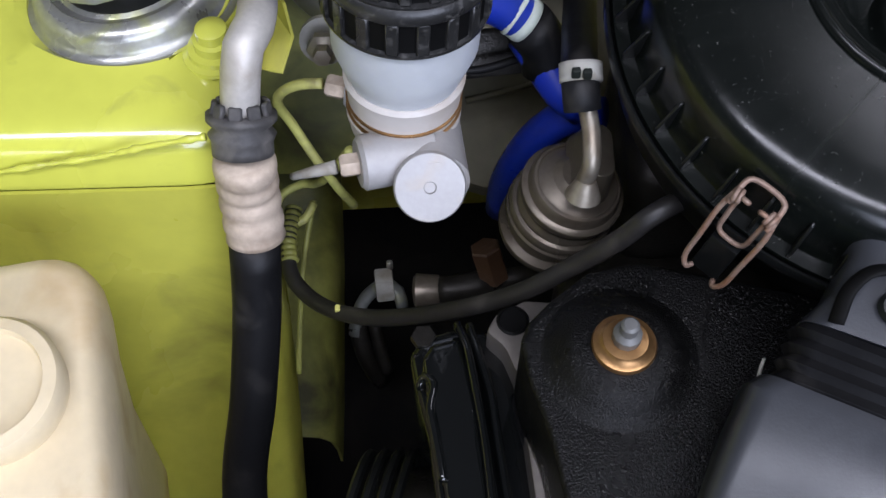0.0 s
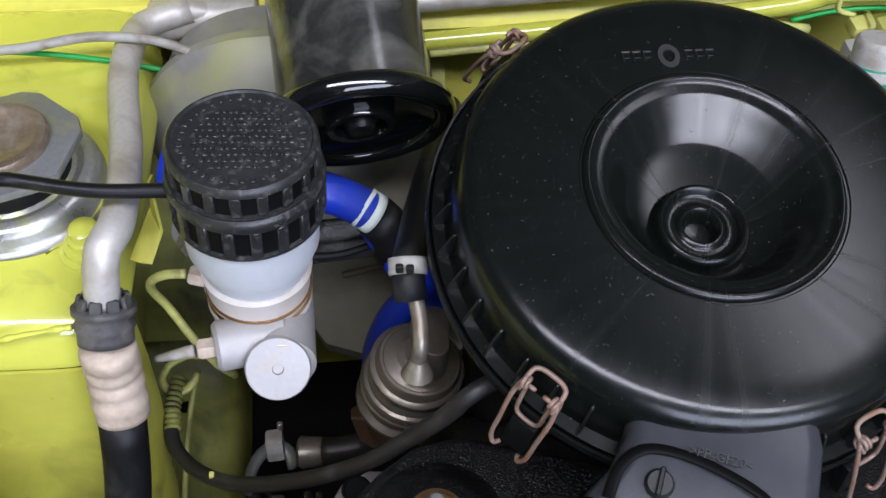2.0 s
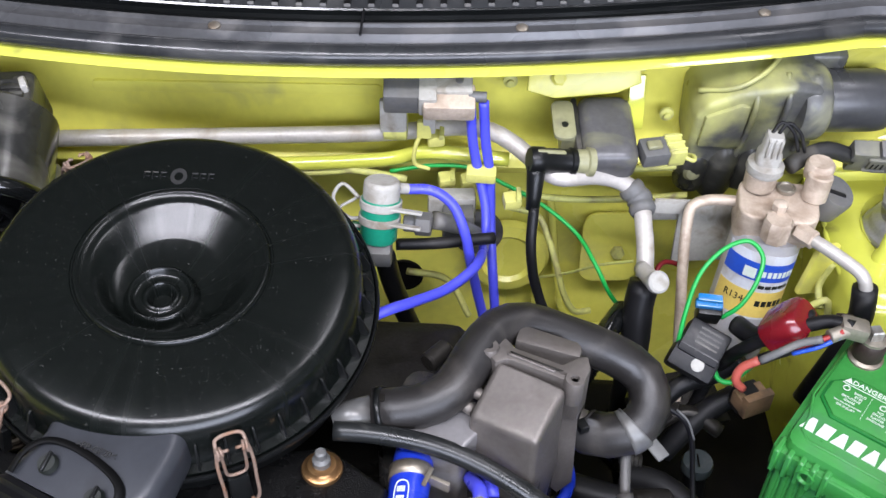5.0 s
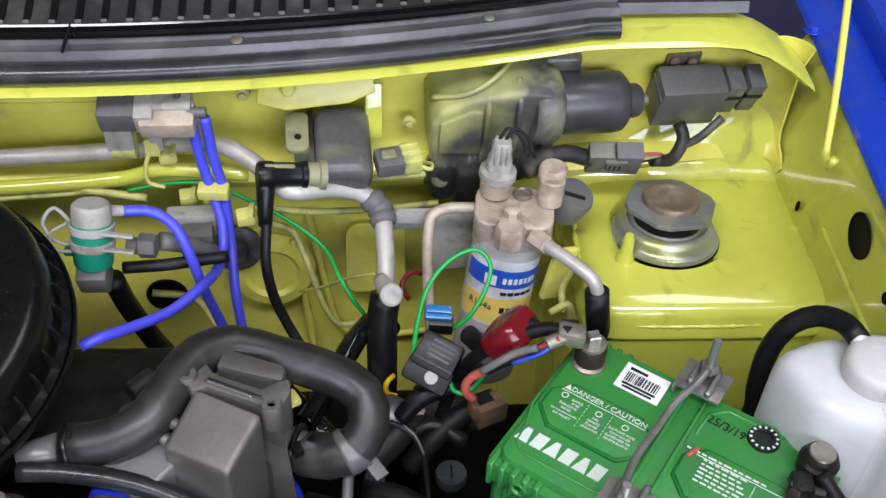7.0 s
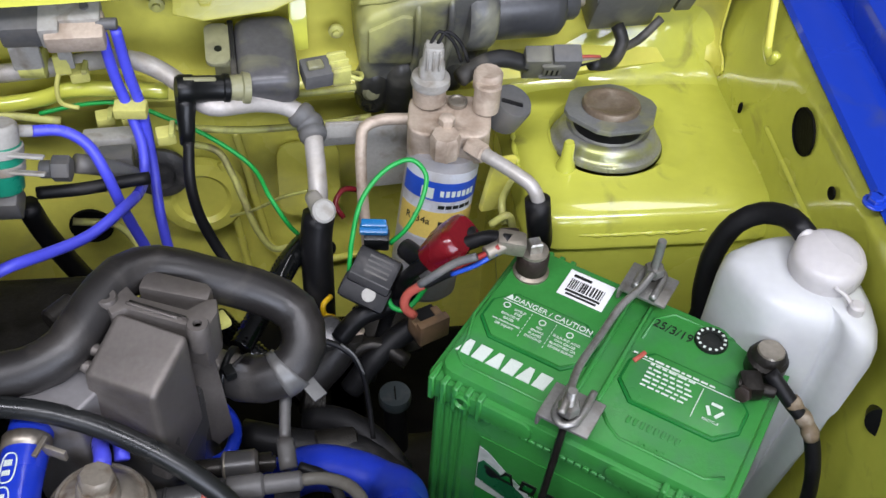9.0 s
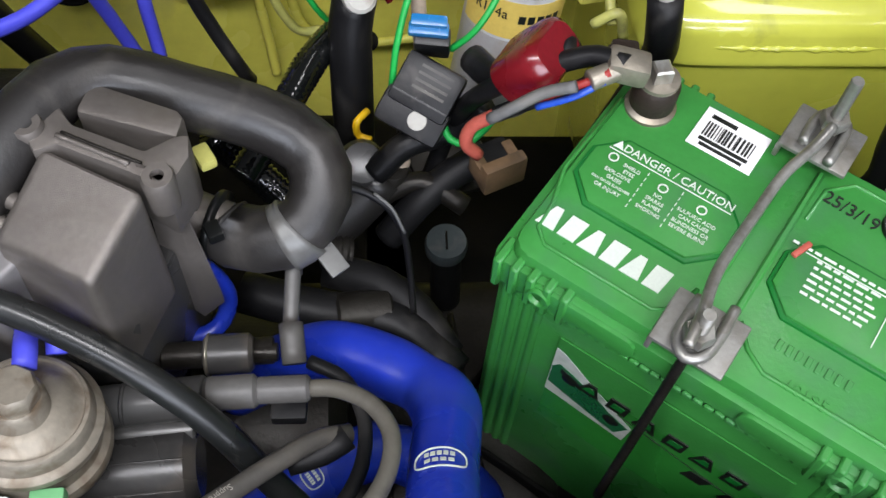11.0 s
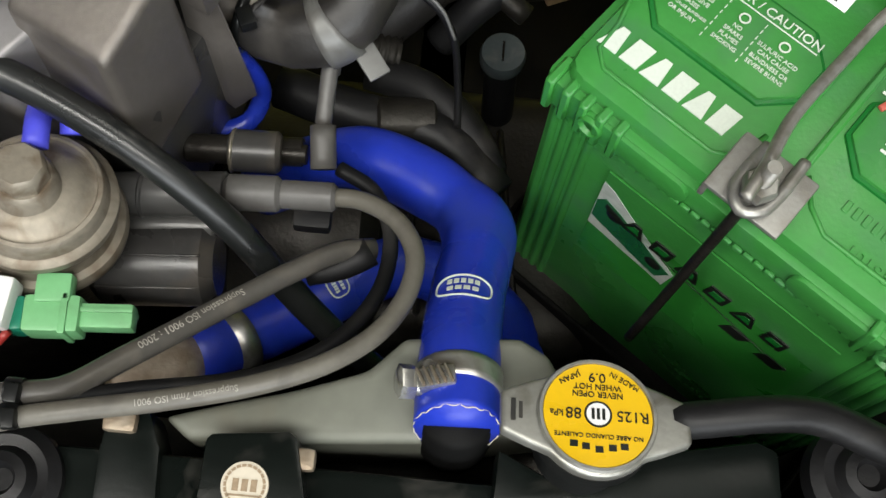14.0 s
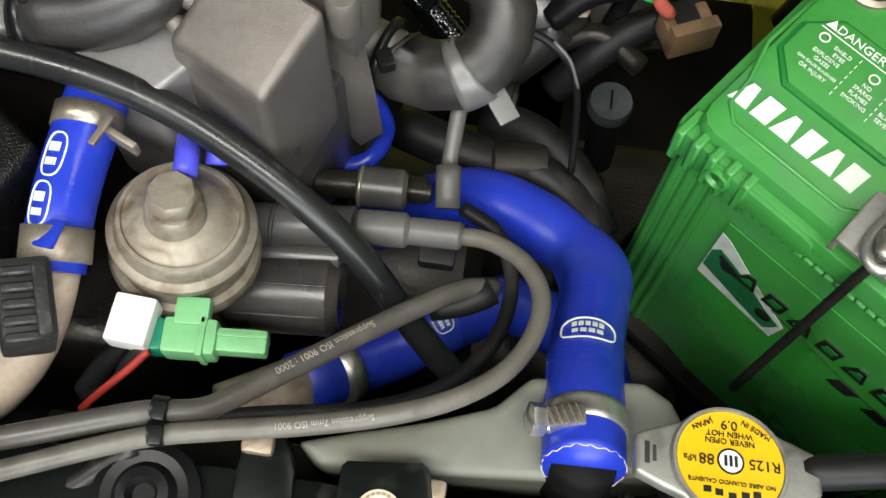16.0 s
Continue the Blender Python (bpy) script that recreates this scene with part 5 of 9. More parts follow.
# ---- grey heater hose loop ----
hh = thing("heater_hose", "aged grey-black rubber hose looping round the housing", "hose")
part("hose", tube([(0.137, -0.038, 0.803), (0.166, -0.036, 0.806), (0.187, -0.026, 0.812), (0.201, -0.003, 0.820), (0.216, 0.020, 0.822), (0.235, 0.030, 0.818), (0.263, 0.029, 0.808), (0.295, 0.027, 0.795), (0.319, 0.019, 0.782), (0.323, 0.001, 0.770), (0.310, -0.013, 0.760), (0.282, -0.007, 0.750), (0.276, -0.002, 0.752)], 0.0145, 20, radius=lambda s: 1.0 if s < 0.8 else 1.08), hose_grey, hh)
part("clamp", tube([(0.141, -0.038, 0.803), (0.145, -0.038, 0.804)], 0.0156, 28, 0.002), satin_black, hh, "narrow black hose clamp")
part("clamp_ear", box(0.004, 0.006, 0.006, Matrix.Translation((0.143, -0.039, 0.816)), 0.001), dark_steel, hh)
part("clamp", tube([(0.273, -0.002, 0.752), (0.276, -0.003, 0.752)], 0.0166, 28, 0.002), satin_black, hh, "black plastic tie round the hose end")
part("tie_head", box(0.007, 0.009, 0.006, Matrix.Translation((0.276, -0.016, 0.768)) @ pose(0, 0, 0, 0, 0, 25), 0.001), satin_black, hh)
part("strap", tube([(0.314, -0.010, 0.763), (0.311, -0.012, 0.761), (0.306, -0.014, 0.759)], 0.0164, 32, 0.002), strap_grey, hh, "wide flat dull steel strap")
part("strap_tab", box(0.010, 0.028, 0.002, Matrix.Translation((0.324, -0.018, 0.756)) @ pose(0, 0, 0, 14, 0, 38), 0.0008), strap_grey, hh)
part("end_stub", tube([(0.279, -0.003, 0.752), (0.267, 0.001, 0.754), (0.254, 0.005, 0.757)], 0.0112, 18), alu_dull, hh)
part("stub", tube([(0.112, -0.045, 0.800), (0.137, -0.038, 0.803)], 0.0105, 16), strap_grey, hh, "dull zinc pipe stub")

# ---- radiator, its cap and hoses ----
rad = thing("radiator", "greenish grey radiator tank with black filler neck", "radiator")
ro = [(0.268, -0.179, 0.758), (0.278, -0.187, 0.758), (0.313, -0.185, 0.758), (0.366, -0.180, 0.758), (0.418, -0.170, 0.758), (0.416, -0.155, 0.758), (0.409, -0.143, 0.758), (0.398, -0.137, 0.758), (0.386, -0.138, 0.758), (0.354, -0.141, 0.758), (0.341, -0.155, 0.758), (0.314, -0.165, 0.758), (0.290, -0.172, 0.758)]
part("top_tank", prism([(p[0], p[1]) for p in ro], 0.70, 0.758, None, 0.004, 3), tank_green, rad)
part("core", box(0.36, 0.030, 0.36, pose(0.33, -0.185, 0.52), 0.003), dark_steel, rad)
# black neck, its gloss cut so that it sinks into painted shade
part("hose_neck", tube([(0.3755, -0.168, 0.7655), (0.3757, -0.172, 0.7560), (0.3758, -0.172, 0.7300)], 0.0146, 28), shade_black, rad, "black hose neck")
part("neck_ring", tube([(0.351, -0.170, 0.752), (0.353, -0.162, 0.752), (0.359, -0.160, 0.752)], 0.006, 10), rubber, rad)

cap_steel = mat("worn_cap_steel", (0.30, 0.30, 0.275), 0.36, metal=0.75, var=0.14, scale=70, bump=0.1, dirt=(0.16, 0.15, 0.12), dirt_amount=0.3, dirt_scale=60)
CAPM = pose(0.4215, -0.172, 0.796, -13, 3, 1)
part("filler_neck", lathe([(0.017, -0.030), (0.017, -0.012), (0.0215, -0.010), (0.0215, -0.004)], 32, CAPM), satin_black, rad)
ears = [(0.0325, 0.0072), (0.0325, -0.0072), (0.0235, -0.0110)] + [(0.0212 * math.cos(radians(a)), 0.0212 * math.sin(radians(a))) for a in range(-40, -141, -10)] + [(-0.0235, -0.0110), (-0.0325, -0.0072), (-0.0325, 0.0072), (-0.0235, 0.0110)] + [(0.0212 * math.cos(radians(a)), 0.0212 * math.sin(radians(a))) for a in range(140, 39, -10)] + [(0.0235, 0.0110)]
rcap = part("filler_cap", prism(ears[::-1], -0.006, 0.0, CAPM, 0.0022, 3), cap_steel, rad, "pressed steel cap with yellow warning disc")
part("raised_rim", lathe([(0.0196, -0.001), (0.0205, 0.0012), (0.0200, 0.0022), (0.0190, 0.0022), (0.0186, 0.0010)], 48, CAPM), cap_steel, rcap)
part("warning_disc", lathe([(0.0, 0.0016), (0.0186, 0.0016), (0.0187, 0.0)], 48, CAPM), yellow_print, rcap, "yellow warning disc with black print")
part("centre_spot", lathe([(0.0, 0.0019), (0.0040, 0.0019), (0.0041, 0.0014)], 28, CAPM), paper, rcap)
part("centre_ring", lathe([(0.0040, 0.0017), (0.0042, 0.0021), (0.0046, 0.0021), (0.0048, 0.0017)], 28, CAPM), black_print, rcap)
for k, x in enumerate((-0.0018, 0.0, 0.0018)):
    part("spot_mark", box(0.0010, 0.0040, 0.0003, CAPM @ pose(x, 0, 0.0020), 0), black_print, rcap)
UP = CAPM @ pose(0, 0, 0.0018, 0, 0, 180)
for tx, x, y, sz, rz in (("R125", -0.0118, 0.0, 0.0054, 0), ("88", 0.0084, 0.0, 0.0056, 0), ("kPa", 0.0142, 0.0004, 0.0033, 0), ("0.9", 0.0, -0.0135, 0.0050, 0), ("NEVER OPEN", 0.0, -0.0072, 0.0030, 0), ("WHEN HOT", 0.0, -0.0100, 0.0030, 0), ("MADE IN", -0.0095, -0.0128, 0.0028, -28), ("JAPAN", 0.0095, -0.0128, 0.0028, 28), ("NO ABRE CUANDO CALIENTE", 0.0, 0.0078, 0.0022, 0)):
    words("lettering", tx, sz, black_print, rcap, UP @ pose(x, y, 0, 0, 0, rz), 0.0002)
for x in (-0.0085, -0.0045, 0.0, 0.0045, 0.0085):
    part("print_bar", box(0.0026, 0.0022, 0.0003, UP @ pose(x, 0.0125 - abs(x) * 0.18, 0), 0), black_print, rcap)
part("print_bar", box(0.0016, 0.008, 0.0003, CAPM @ pose(-0.0285, 0, 0.0003), 0), dusty_black, rcap)
part("ear_stamp", box(0.0012, 0.006, 0.0003, CAPM @ pose(-0.0260, 0, 0.0003), 0), dusty_black, rcap)

oh = thing("overflow_hose", "thick black rubber overflow hose beside the radiator cap", "hose")
part("hose", tube([(0.449, -0.170, 0.788), (0.462, -0.168, 0.790), (0.481, -0.165, 0.792), (0.499, -0.164, 0.790), (0.524, -0.171, 0.785), (0.557, -0.178, 0.770)], 0.0066, 16), rubber, oh)

uh = thing("radiator_hose", "bright blue silicone radiator hose with white oval marks", "hose", "blue radiator hoses")
UHP = [(0.271, -0.037, 0.640), (0.300, -0.036, 0.668), (0.325, -0.037, 0.685), (0.353, -0.049, 0.693), (0.3745, -0.0655, 0.700), (0.3805, -0.078, 0.707), (0.3800, -0.092, 0.716), (0.3772, -0.112, 0.729), (0.3755, -0.133, 0.745), (0.3750, -0.154, 0.760), (0.3757, -0.1755, 0.7685)]
part("hose", tube(UHP, 0.0158, 36, 0.003, radius=lambda s: 1.0 - 0.07 * math.exp(-((s - 0.47) / 0.035) ** 2) + 0.07 * math.exp(-((s - 0.555) / 0.05) ** 2)), blue_rubber, uh)


def on_hose(pts, r, c):
    """Maps (along, around, height) onto a hose's skin, from the place nearest to c."""
    path = smooth_path(pts, 0.0008)
    c = Vector(c)
    k = min(range(len(path)), key=lambda i: (path[i] - c).length)
    n0 = c - path[k]
    cum = [0.0]
    for p, q in zip(path, path[1:]):
        cum.append(cum[-1] + (q - p).length)

    def at(u, w, h=0.0):
        s = cum[k] + u
        i = max(2, min(len(path) - 3, next((j for j, d in enumerate(cum) if d >= s), len(path) - 3)))
        t = (path[i + 2] - path[i - 2]).normalized()
        p = path[i] + t * (s - cum[i])
        n = (n0 - t * n0.dot(t)).normalized()
        return p + (n * math.cos(w / r) + n.cross(t) * math.sin(w / r)) * (r + h)
    return at


def oval_mark(pts, r, c, around, half_len, parent):
    """A white outlined oval with plain bars, lying on a hose."""
    at = on_hose(pts, r, c)
    part("oval_outline", tube([at(half_len * math.copysign(abs(math.sin(t)) ** 0.7, math.sin(t)), around * math.copysign(abs(math.cos(t)) ** 0.7, math.cos(t)), 0.0002) for t in [i * math.pi / 18 for i in range(37)]], 0.00045, 6, 0.0015), white_print, parent, "white oval outline")
    for row, n, hh_ in ((-0.30, 5, 0.42), (0.38, 4, 0.34)):
        for k in range(n):
            w0 = (-0.62 + 1.24 * k / n) * around * (1 - 0.25 * abs(row))
            w1 = w0 + 0.85 * around / n
            u0, u1 = (row - hh_ / 2) * half_len, (row + hh_ / 2) * half_len
            bm = bmesh.new()
            bm.faces.new([bm.verts.new(at(u, w, 0.0004)) for u, w in ((u0, w0), (u0, w1), (u1, w1), (u1, w0))])
            bm.normal_update()
            bmesh.ops.solidify(bm, geom=bm.faces[:], thickness=0.0003)
            part("oval_bar", bm, white_print, parent)


def hose_words(text, size, material, parent, pts, r, c):
    """Lettering printed along a hose."""
    at = on_hose(pts, r, c)
    ob = words("lettering", text, size, material, parent, Matrix(), 0.0001)
    for v in ob.data.vertices:
        v.co = at(v.co.x, v.co.y, 0.0003 + v.co.z)
    return ob


oval_mark(UHP, 0.0161, (0.375, -0.119, 0.748), 0.0118, 0.0066, uh)
part("clamp", tube([(0.375, -0.1545, 0.7605), (0.3752, -0.1635, 0.7640)], 0.0168, 36, 0.002), zinc, uh, "zinc worm-drive hose clamp")
part("clamp_screw", cyl((0.363, -0.162, 0.772), (0.358, -0.161, 0.773), 0.0042, 16), zinc, uh)
part("screw_head", lathe([(0.0050, 0), (0.0056, 0.001), (0.0056, 0.005), (0.0035, 0.006), (0.0, 0.006)], 6, along((0.359, -0.161, 0.773), (-0.95, -0.1, 0.25)) @ Matrix.Scale(1.15, 4)), zinc, uh)
part("worm_box", box(0.014, 0.008, 0.006, Matrix.Translation((0.367, -0.160, 0.777)) @ pose(0, 0, 0, -15, -10, 12), 0.0015), zinc, uh)
for k in range(5):
    part("worm_tooth", box(0.0012, 0.0082, 0.0016, Matrix.Translation((0.367, -0.160, 0.777)) @ pose(0, 0, 0, -15, -10, 12) @ pose(-0.0055 + k * 0.0026, 0, 0.0034, 0, 0, 18), 0.0004, 1), dull_steel, uh)
UHE = smooth_path(UHP, 0.002)
UHM = along(UHE[-1], UHE[-1] - UHE[-3])
part("frayed_edge", tube([UHM @ V(0.0156 * math.cos(t * 0.12), 0.0156 * math.sin(t * 0.12), 0.0005 * math.sin(t * 2.3) + 0.0003 * math.sin(t * 0.7)) for t in range(53)], 0.00022, 6, 0.001), cream_print, uh, "frayed pale cut edge")

lh = thing("radiator_hose", "blue silicone lower hose with a zinc clamp, deep in the bay", "hose", "blue radiator hoses")
LHP = [(0.244, -0.128, 0.628), (0.264, -0.113, 0.615), (0.290, -0.095, 0.606), (0.318, -0.073, 0.602), (0.347, -0.058, 0.596), (0.374, -0.062, 0.584), (0.397, -0.072, 0.570), (0.414, -0.086, 0.552), (0.425, -0.100, 0.525), (0.432, -0.114, 0.490), (0.440, -0.130, 0.440)]
part("hose", tube(LHP, 0.0168, 24), blue_rubber, lh)
part("clamp", tube([(0.260, -0.118, 0.618), (0.267, -0.112, 0.614)], 0.0180, 28), zinc, lh, "zinc hose clamp")
part("metal_neck", tube([(0.213, -0.150, 0.640), (0.229, -0.139, 0.634), (0.247, -0.126, 0.627)], 0.0150, 20), dusty_alu, lh, "pale worn metal neck")
oval_mark(LHP, 0.0168, (0.313, -0.081, 0.622), 0.0065, 0.0052, lh)

# black panel above the radiator, with brackets and a round sticker
sp = thing("radiator_panel", "black radiator support panel with moulded pads and a cream sticker", "panel", kind="structure")
panel_black = mat("greenish_black_paint", (0.0030, 0.0046, 0.0038), 0.36, var=0.25, scale=30, bump=0.08, dirt=(0.035, 0.034, 0.03), dirt_amount=0.14, dirt_scale=40, spec=0.2)
part("panel", box(0.62, 0.10, 0.012, pose(0.36, -0.243, 0.756), 0.004), panel_black, sp)
part("cross_member", box(1.1, 0.05, 0.05, pose(0.16, -0.31, 0.735), 0.006), panel_black, sp)
pad = [(0.288, -0.212, 0.774), (0.326, -0.209, 0.774), (0.320, -0.185, 0.774), (0.317, -0.183, 0.774), (0.290, -0.186, 0.774), (0.288, -0.188, 0.774)]
part("pad", prism([(p[0], p[1]) for p in pad], 0.755, 0.774, None, 0.003), panel_black, sp)
pad = [(0.250, -0.215, 0.770), (0.273, -0.213, 0.770), (0.271, -0.192, 0.770), (0.265, -0.178, 0.770), (0.250, -0.181, 0.770), (0.249, -0.194, 0.770)]
part("bracket", prism([(p[0], p[1]) for p in pad], 0.740, 0.766, None, 0.003), panel_black, sp)
pad = [(0.390, -0.202, 0.768), (0.494, -0.193, 0.768), (0.493, -0.173, 0.768), (0.485, -0.170, 0.768), (0.446, -0.178, 0.768), (0.412, -0.191, 0.768), (0.391, -0.181, 0.768)]
part("pad", prism([(p[0], p[1]) for p in pad], 0.750, 0.768, None, 0.003), panel_black, sp)
for q, r in (((0.321, -0.192, 0.770), 0.006), ((0.256, -0.184, 0.768), 0.006)):
    part("bolt", box(0.012, 0.008, 0.006, Matrix.Translation(q), 0.002), rust_cap, sp)
for q in [(0.522, -0.180, 0.772), (0.219, -0.208, 0.766)]:
    part("rubber_mount", lathe([(0.020, -0.01), (0.020, 0.0), (0.016, 0.003), (0.012, 0.002), (0.0095, 0.006), (0.006, 0.007), (0.004, 0.003), (0.0, 0.003)], 32, pose(*q)), rubber, sp)
st = (0.304, -0.203, 0.774)
part("sticker", lathe([(0.0, 0.0006), (0.0082, 0.0006), (0.0084, 0.0)], 36, pose(*st)), cream_print, sp, "round cream sticker with worn brown print")
for i in range(22):
    part("sticker_mark", box(0.0010, 0.0016, 0.0002, pose(st[0], st[1], st[2] + 0.0007, 0, 0, i * 16.4) @ pose(0.0068, 0, 0), 0), tan_rubber, sp)
for x in (-0.0032, 0.0, 0.0032):
    part("sticker_mark", box(0.0022, 0.0042, 0.0002, pose(st[0] + x, st[1], st[2] + 0.0007), 0), tan_rubber, sp)
part("sticker_mark", box(0.0110, 0.0007, 0.0002, pose(st[0], st[1] - 0.0035, st[2] + 0.0007), 0), tan_rubber, sp)

# ---- ignition leads ----
lead_dark = mat("dark_grey_lead_sheath", (0.060, 0.056, 0.050), 0.42, var=0.14, scale=60, bump=0.08, bump_scale=500, dirt=(0.10, 0.09, 0.075), dirt_amount=0.25, dirt_scale=40)
def lead(pts, r, m, label, group="ignition leads"):
    th = thing("ignition_lead", label, "ignition lead", group)
    part("sheath", tube(pts, r, 12), m, th)
    return th


L1 = [(0.318, -0.079, 0.738), (0.330, -0.081, 0.742), (0.346, -0.091, 0.748), (0.354, -0.105, 0.752), (0.353, -0.123, 0.757), (0.344, -0.141, 0.763), (0.327, -0.156, 0.769), (0.304, -0.167, 0.773), (0.274, -0.176, 0.776), (0.242, -0.183, 0.777), (0.217, -0.189, 0.777), (0.168, -0.208, 0.775), (0.144, -0.216, 0.770)]
l1 = lead(L1, 0.0040, lead_grey, "pale grey ignition lead looping past the radiator")
lead_print = mat("worn_lead_print", (0.30, 0.285, 0.255), 0.5, var=0.3, scale=200)
hose_words("Suppression 7mm ISO 9001", 0.0032, lead_print, l1, L1, 0.0040, (0.280, -0.175, 0.780))
L2 = [(0.336, -0.095, 0.724), (0.322, -0.100, 0.730), (0.307, -0.111, 0.736), (0.288, -0.127, 0.744), (0.268, -0.145, 0.754), (0.248, -0.163, 0.764), (0.234, -0.175, 0.771), (0.215, -0.180, 0.776), (0.176, -0.193, 0.775), (0.148, -0.201, 0.770)]
l2 = lead(L2, 0.0046, lead_dark, "grey ignition lead with pale printing")
hose_words("Suppression ISO 9001 : 2000", 0.0040, lead_print, l2, L2, 0.0046, (0.273, -0.140, 0.758))
lead([(0.317, -0.059, 0.722), (0.333, -0.069, 0.724), (0.342, -0.087, 0.724), (0.342, -0.108, 0.726), (0.335, -0.127, 0.732), (0.319, -0.147, 0.742), (0.292, -0.162, 0.752), (0.259, -0.171, 0.762), (0.232, -0.178, 0.768), (0.201, -0.183, 0.770)], 0.0034, rubber, "black ignition lead running under the others")
lead([(0.212, -0.191, 0.768), (0.198, -0.201, 0.762), (0.182, -0.213, 0.755), (0.168, -0.224, 0.750)], 0.0042, hose_grey, "grey ignition lead slanting towards the front")

boot_grey = mat("grey_boot_rubber", (0.085, 0.082, 0.078), 0.45, var=0.15, scale=50, bump=0.1, dirt=(0.045, 0.04, 0.036), dirt_amount=0.25, dirt_scale=50)
pb = thing("lead_boot", "grey rubber boot on the ignition lead", "lead boot", "lead boots")
part("sleeve", cyl((0.272, -0.080, 0.735), (0.296, -0.079, 0.736), 0.0078, 24, 0.002), boot_grey, pb)
part("boot", cyl((0.295, -0.079, 0.736), (0.319, -0.079, 0.738), 0.0062, 24, 0.0015), boot_grey, pb)
part("tab", box(0.016, 0.012, 0.008, Matrix.Translation((0.309, -0.085, 0.728)), 0.002), rubber, pb)
pb = thing("lead_boot", "black angled boot on the ignition lead", "lead boot", "lead boots")
part("boot", tube([(0.309, -0.109, 0.722), (0.324, -0.104, 0.724), (0.335, -0.097, 0.726)], 0.0058, 16, radius=lambda s: 0.8 + 0.3 * s), rubber, pb)
pb = thing("lead_boot", "grey straight boot on an upright ignition lead", "lead boot", "lead boots")
part("boot", tube([(0.310, -0.060, 0.722), (0.308, -0.042, 0.728)], 0.0058, 16), boot_grey, pb)
part("sheath", tube([(0.308, -0.042, 0.728), (0.309, -0.021, 0.738), (0.310, -0.006, 0.745), (0.309, -0.017, 0.730)], 0.0038, 12), boot_grey, pb)
for q, rz in (((0.221, -0.187, 0.778), 8), ((0.220, -0.178, 0.777), 0)):
    zt = thing("cable_tie", "black cable tie round the ignition leads", "cable tie", "cable ties")
    part("strap", lathe([(0.0036, -0.0030), (0.0046, -0.0030), (0.0046, 0.0030), (0.0036, 0.0030)], 18, Matrix.Translation(q) @ pose(0, 0, 0, 0, 90, rz), caps=False), satin_black, zt)
    part("head", box(0.005, 0.007, 0.005, Matrix.Translation(q) @ pose(0.001, -0.002, 0.0045, 0, 0, rz), 0.001), satin_black, zt)

# ---- distributor ----
light_satin = mat("satin_mid_grey", (0.060, 0.059, 0.057), 0.28, metal=0.2, var=0.12, scale=40, dirt=(0.07, 0.06, 0.05), dirt_amount=0.25, dirt_scale=40)
di = thing("distributor", "dark grey distributor body with satin plastic cap", "distributor")
part("barrel", cyl((0.219, -0.081, 0.722), (0.273, -0.078, 0.728), 0.0098, 28, 0.002), light_satin, di)
part("paint_dot", lathe([(0.0, 0.0006), (0.0016, 0.0005), (0.0018, 0.0)], 14, along((0.260, -0.086, 0.739), (0, -0.5, 0.86))), orange_red, di, "small pink paint dot")
part("barrel_ring", cyl((0.234, -0.080, 0.724), (0.237, -0.080, 0.724), 0.0104, 28, 0.001), satin_grey, di)
part("cap", cyl((0.214, -0.1055, 0.702), (0.268, -0.1020, 0.704), 0.0190, 40, 0.005), satin_grey, di, "glossy dark cylindrical cap")
for a in (38, 82):
    w = V(0, -math.cos(radians(a)) * 0.0190, math.sin(radians(a)) * 0.0190)
    part("mould_line", tube([V(0.219, -0.1052, 0.7022) + w, V(0.263, -0.1023, 0.7038) + w], 0.0007, 6), satin_grey, di)
part("shoulder", cyl((0.227, -0.090, 0.712), (0.266, -0.087, 0.712), 0.0085, 20), light_satin, di)
part("metal_cap", cyl((0.268, -0.055, 0.722), (0.291, -0.054, 0.722), 0.0094, 24, 0.002), satin_grey, di)
part("metal_band", cyl((0.269, -0.055, 0.722), (0.271, -0.055, 0.722), 0.0100, 24, 0.0008), dull_steel, di)
part("neck", cyl((0.248, -0.054, 0.718), (0.300, -0.051, 0.718), 0.0065, 18), dark_steel, di)
part("nozzle", cyl((0.288, -0.053, 0.720), (0.302, -0.053, 0.720), 0.0045, 14), dark_steel, di)

# ---- diaphragm valves ----
def diaphragm(name, m, k, material, label, hexed=True):
    th = thing(name, label, "diaphragm valve", "diaphragm valves")
    m = m @ Matrix.Scale(k, 4)
    part("lower_shell", lathe([(0.012, -0.044), (0.020, -0.040), (0.0262, -0.032), (0.0285, -0.027), (0.0288, -0.0235), (0.0278, -0.0215), (0.0252, -0.0205), (0.0244, -0.0180), (0.0244, -0.0110)], 56, m), material, th)
    part("upper_shell", lathe([(0.0240, -0.0125), (0.0268, -0.0105), (0.0274, -0.0085), (0.0274, -0.0060), (0.0262, -0.0048), (0.0246, -0.0042), (0.0240, -0.0025), (0.0238, 0.0005), (0.0228, 0.0020), (0.0214, 0.0024), (0.0208, 0.0014), (0.0196, 0.0016), (0.0170, 0.0042), (0.0130, 0.0066), (0.0, 0.0070)], 56, m), material, th)
    if hexed:
        part("boss", lathe([(0.0118, 0.005), (0.0108, 0.0085), (0.0106, 0.0135), (0.0095, 0.0150), (0.0, 0.0150)], 28, m @ pose(-0.001, -0.002, 0)), material, th)
        part("hex", lathe([(0.0090, 0.014), (0.0092, 0.0155), (0.0092, 0.0215), (0.0080, 0.0230), (0.0, 0.0232)], 8, m @ pose(-0.001, -0.002, 0)), material, th)
    return th


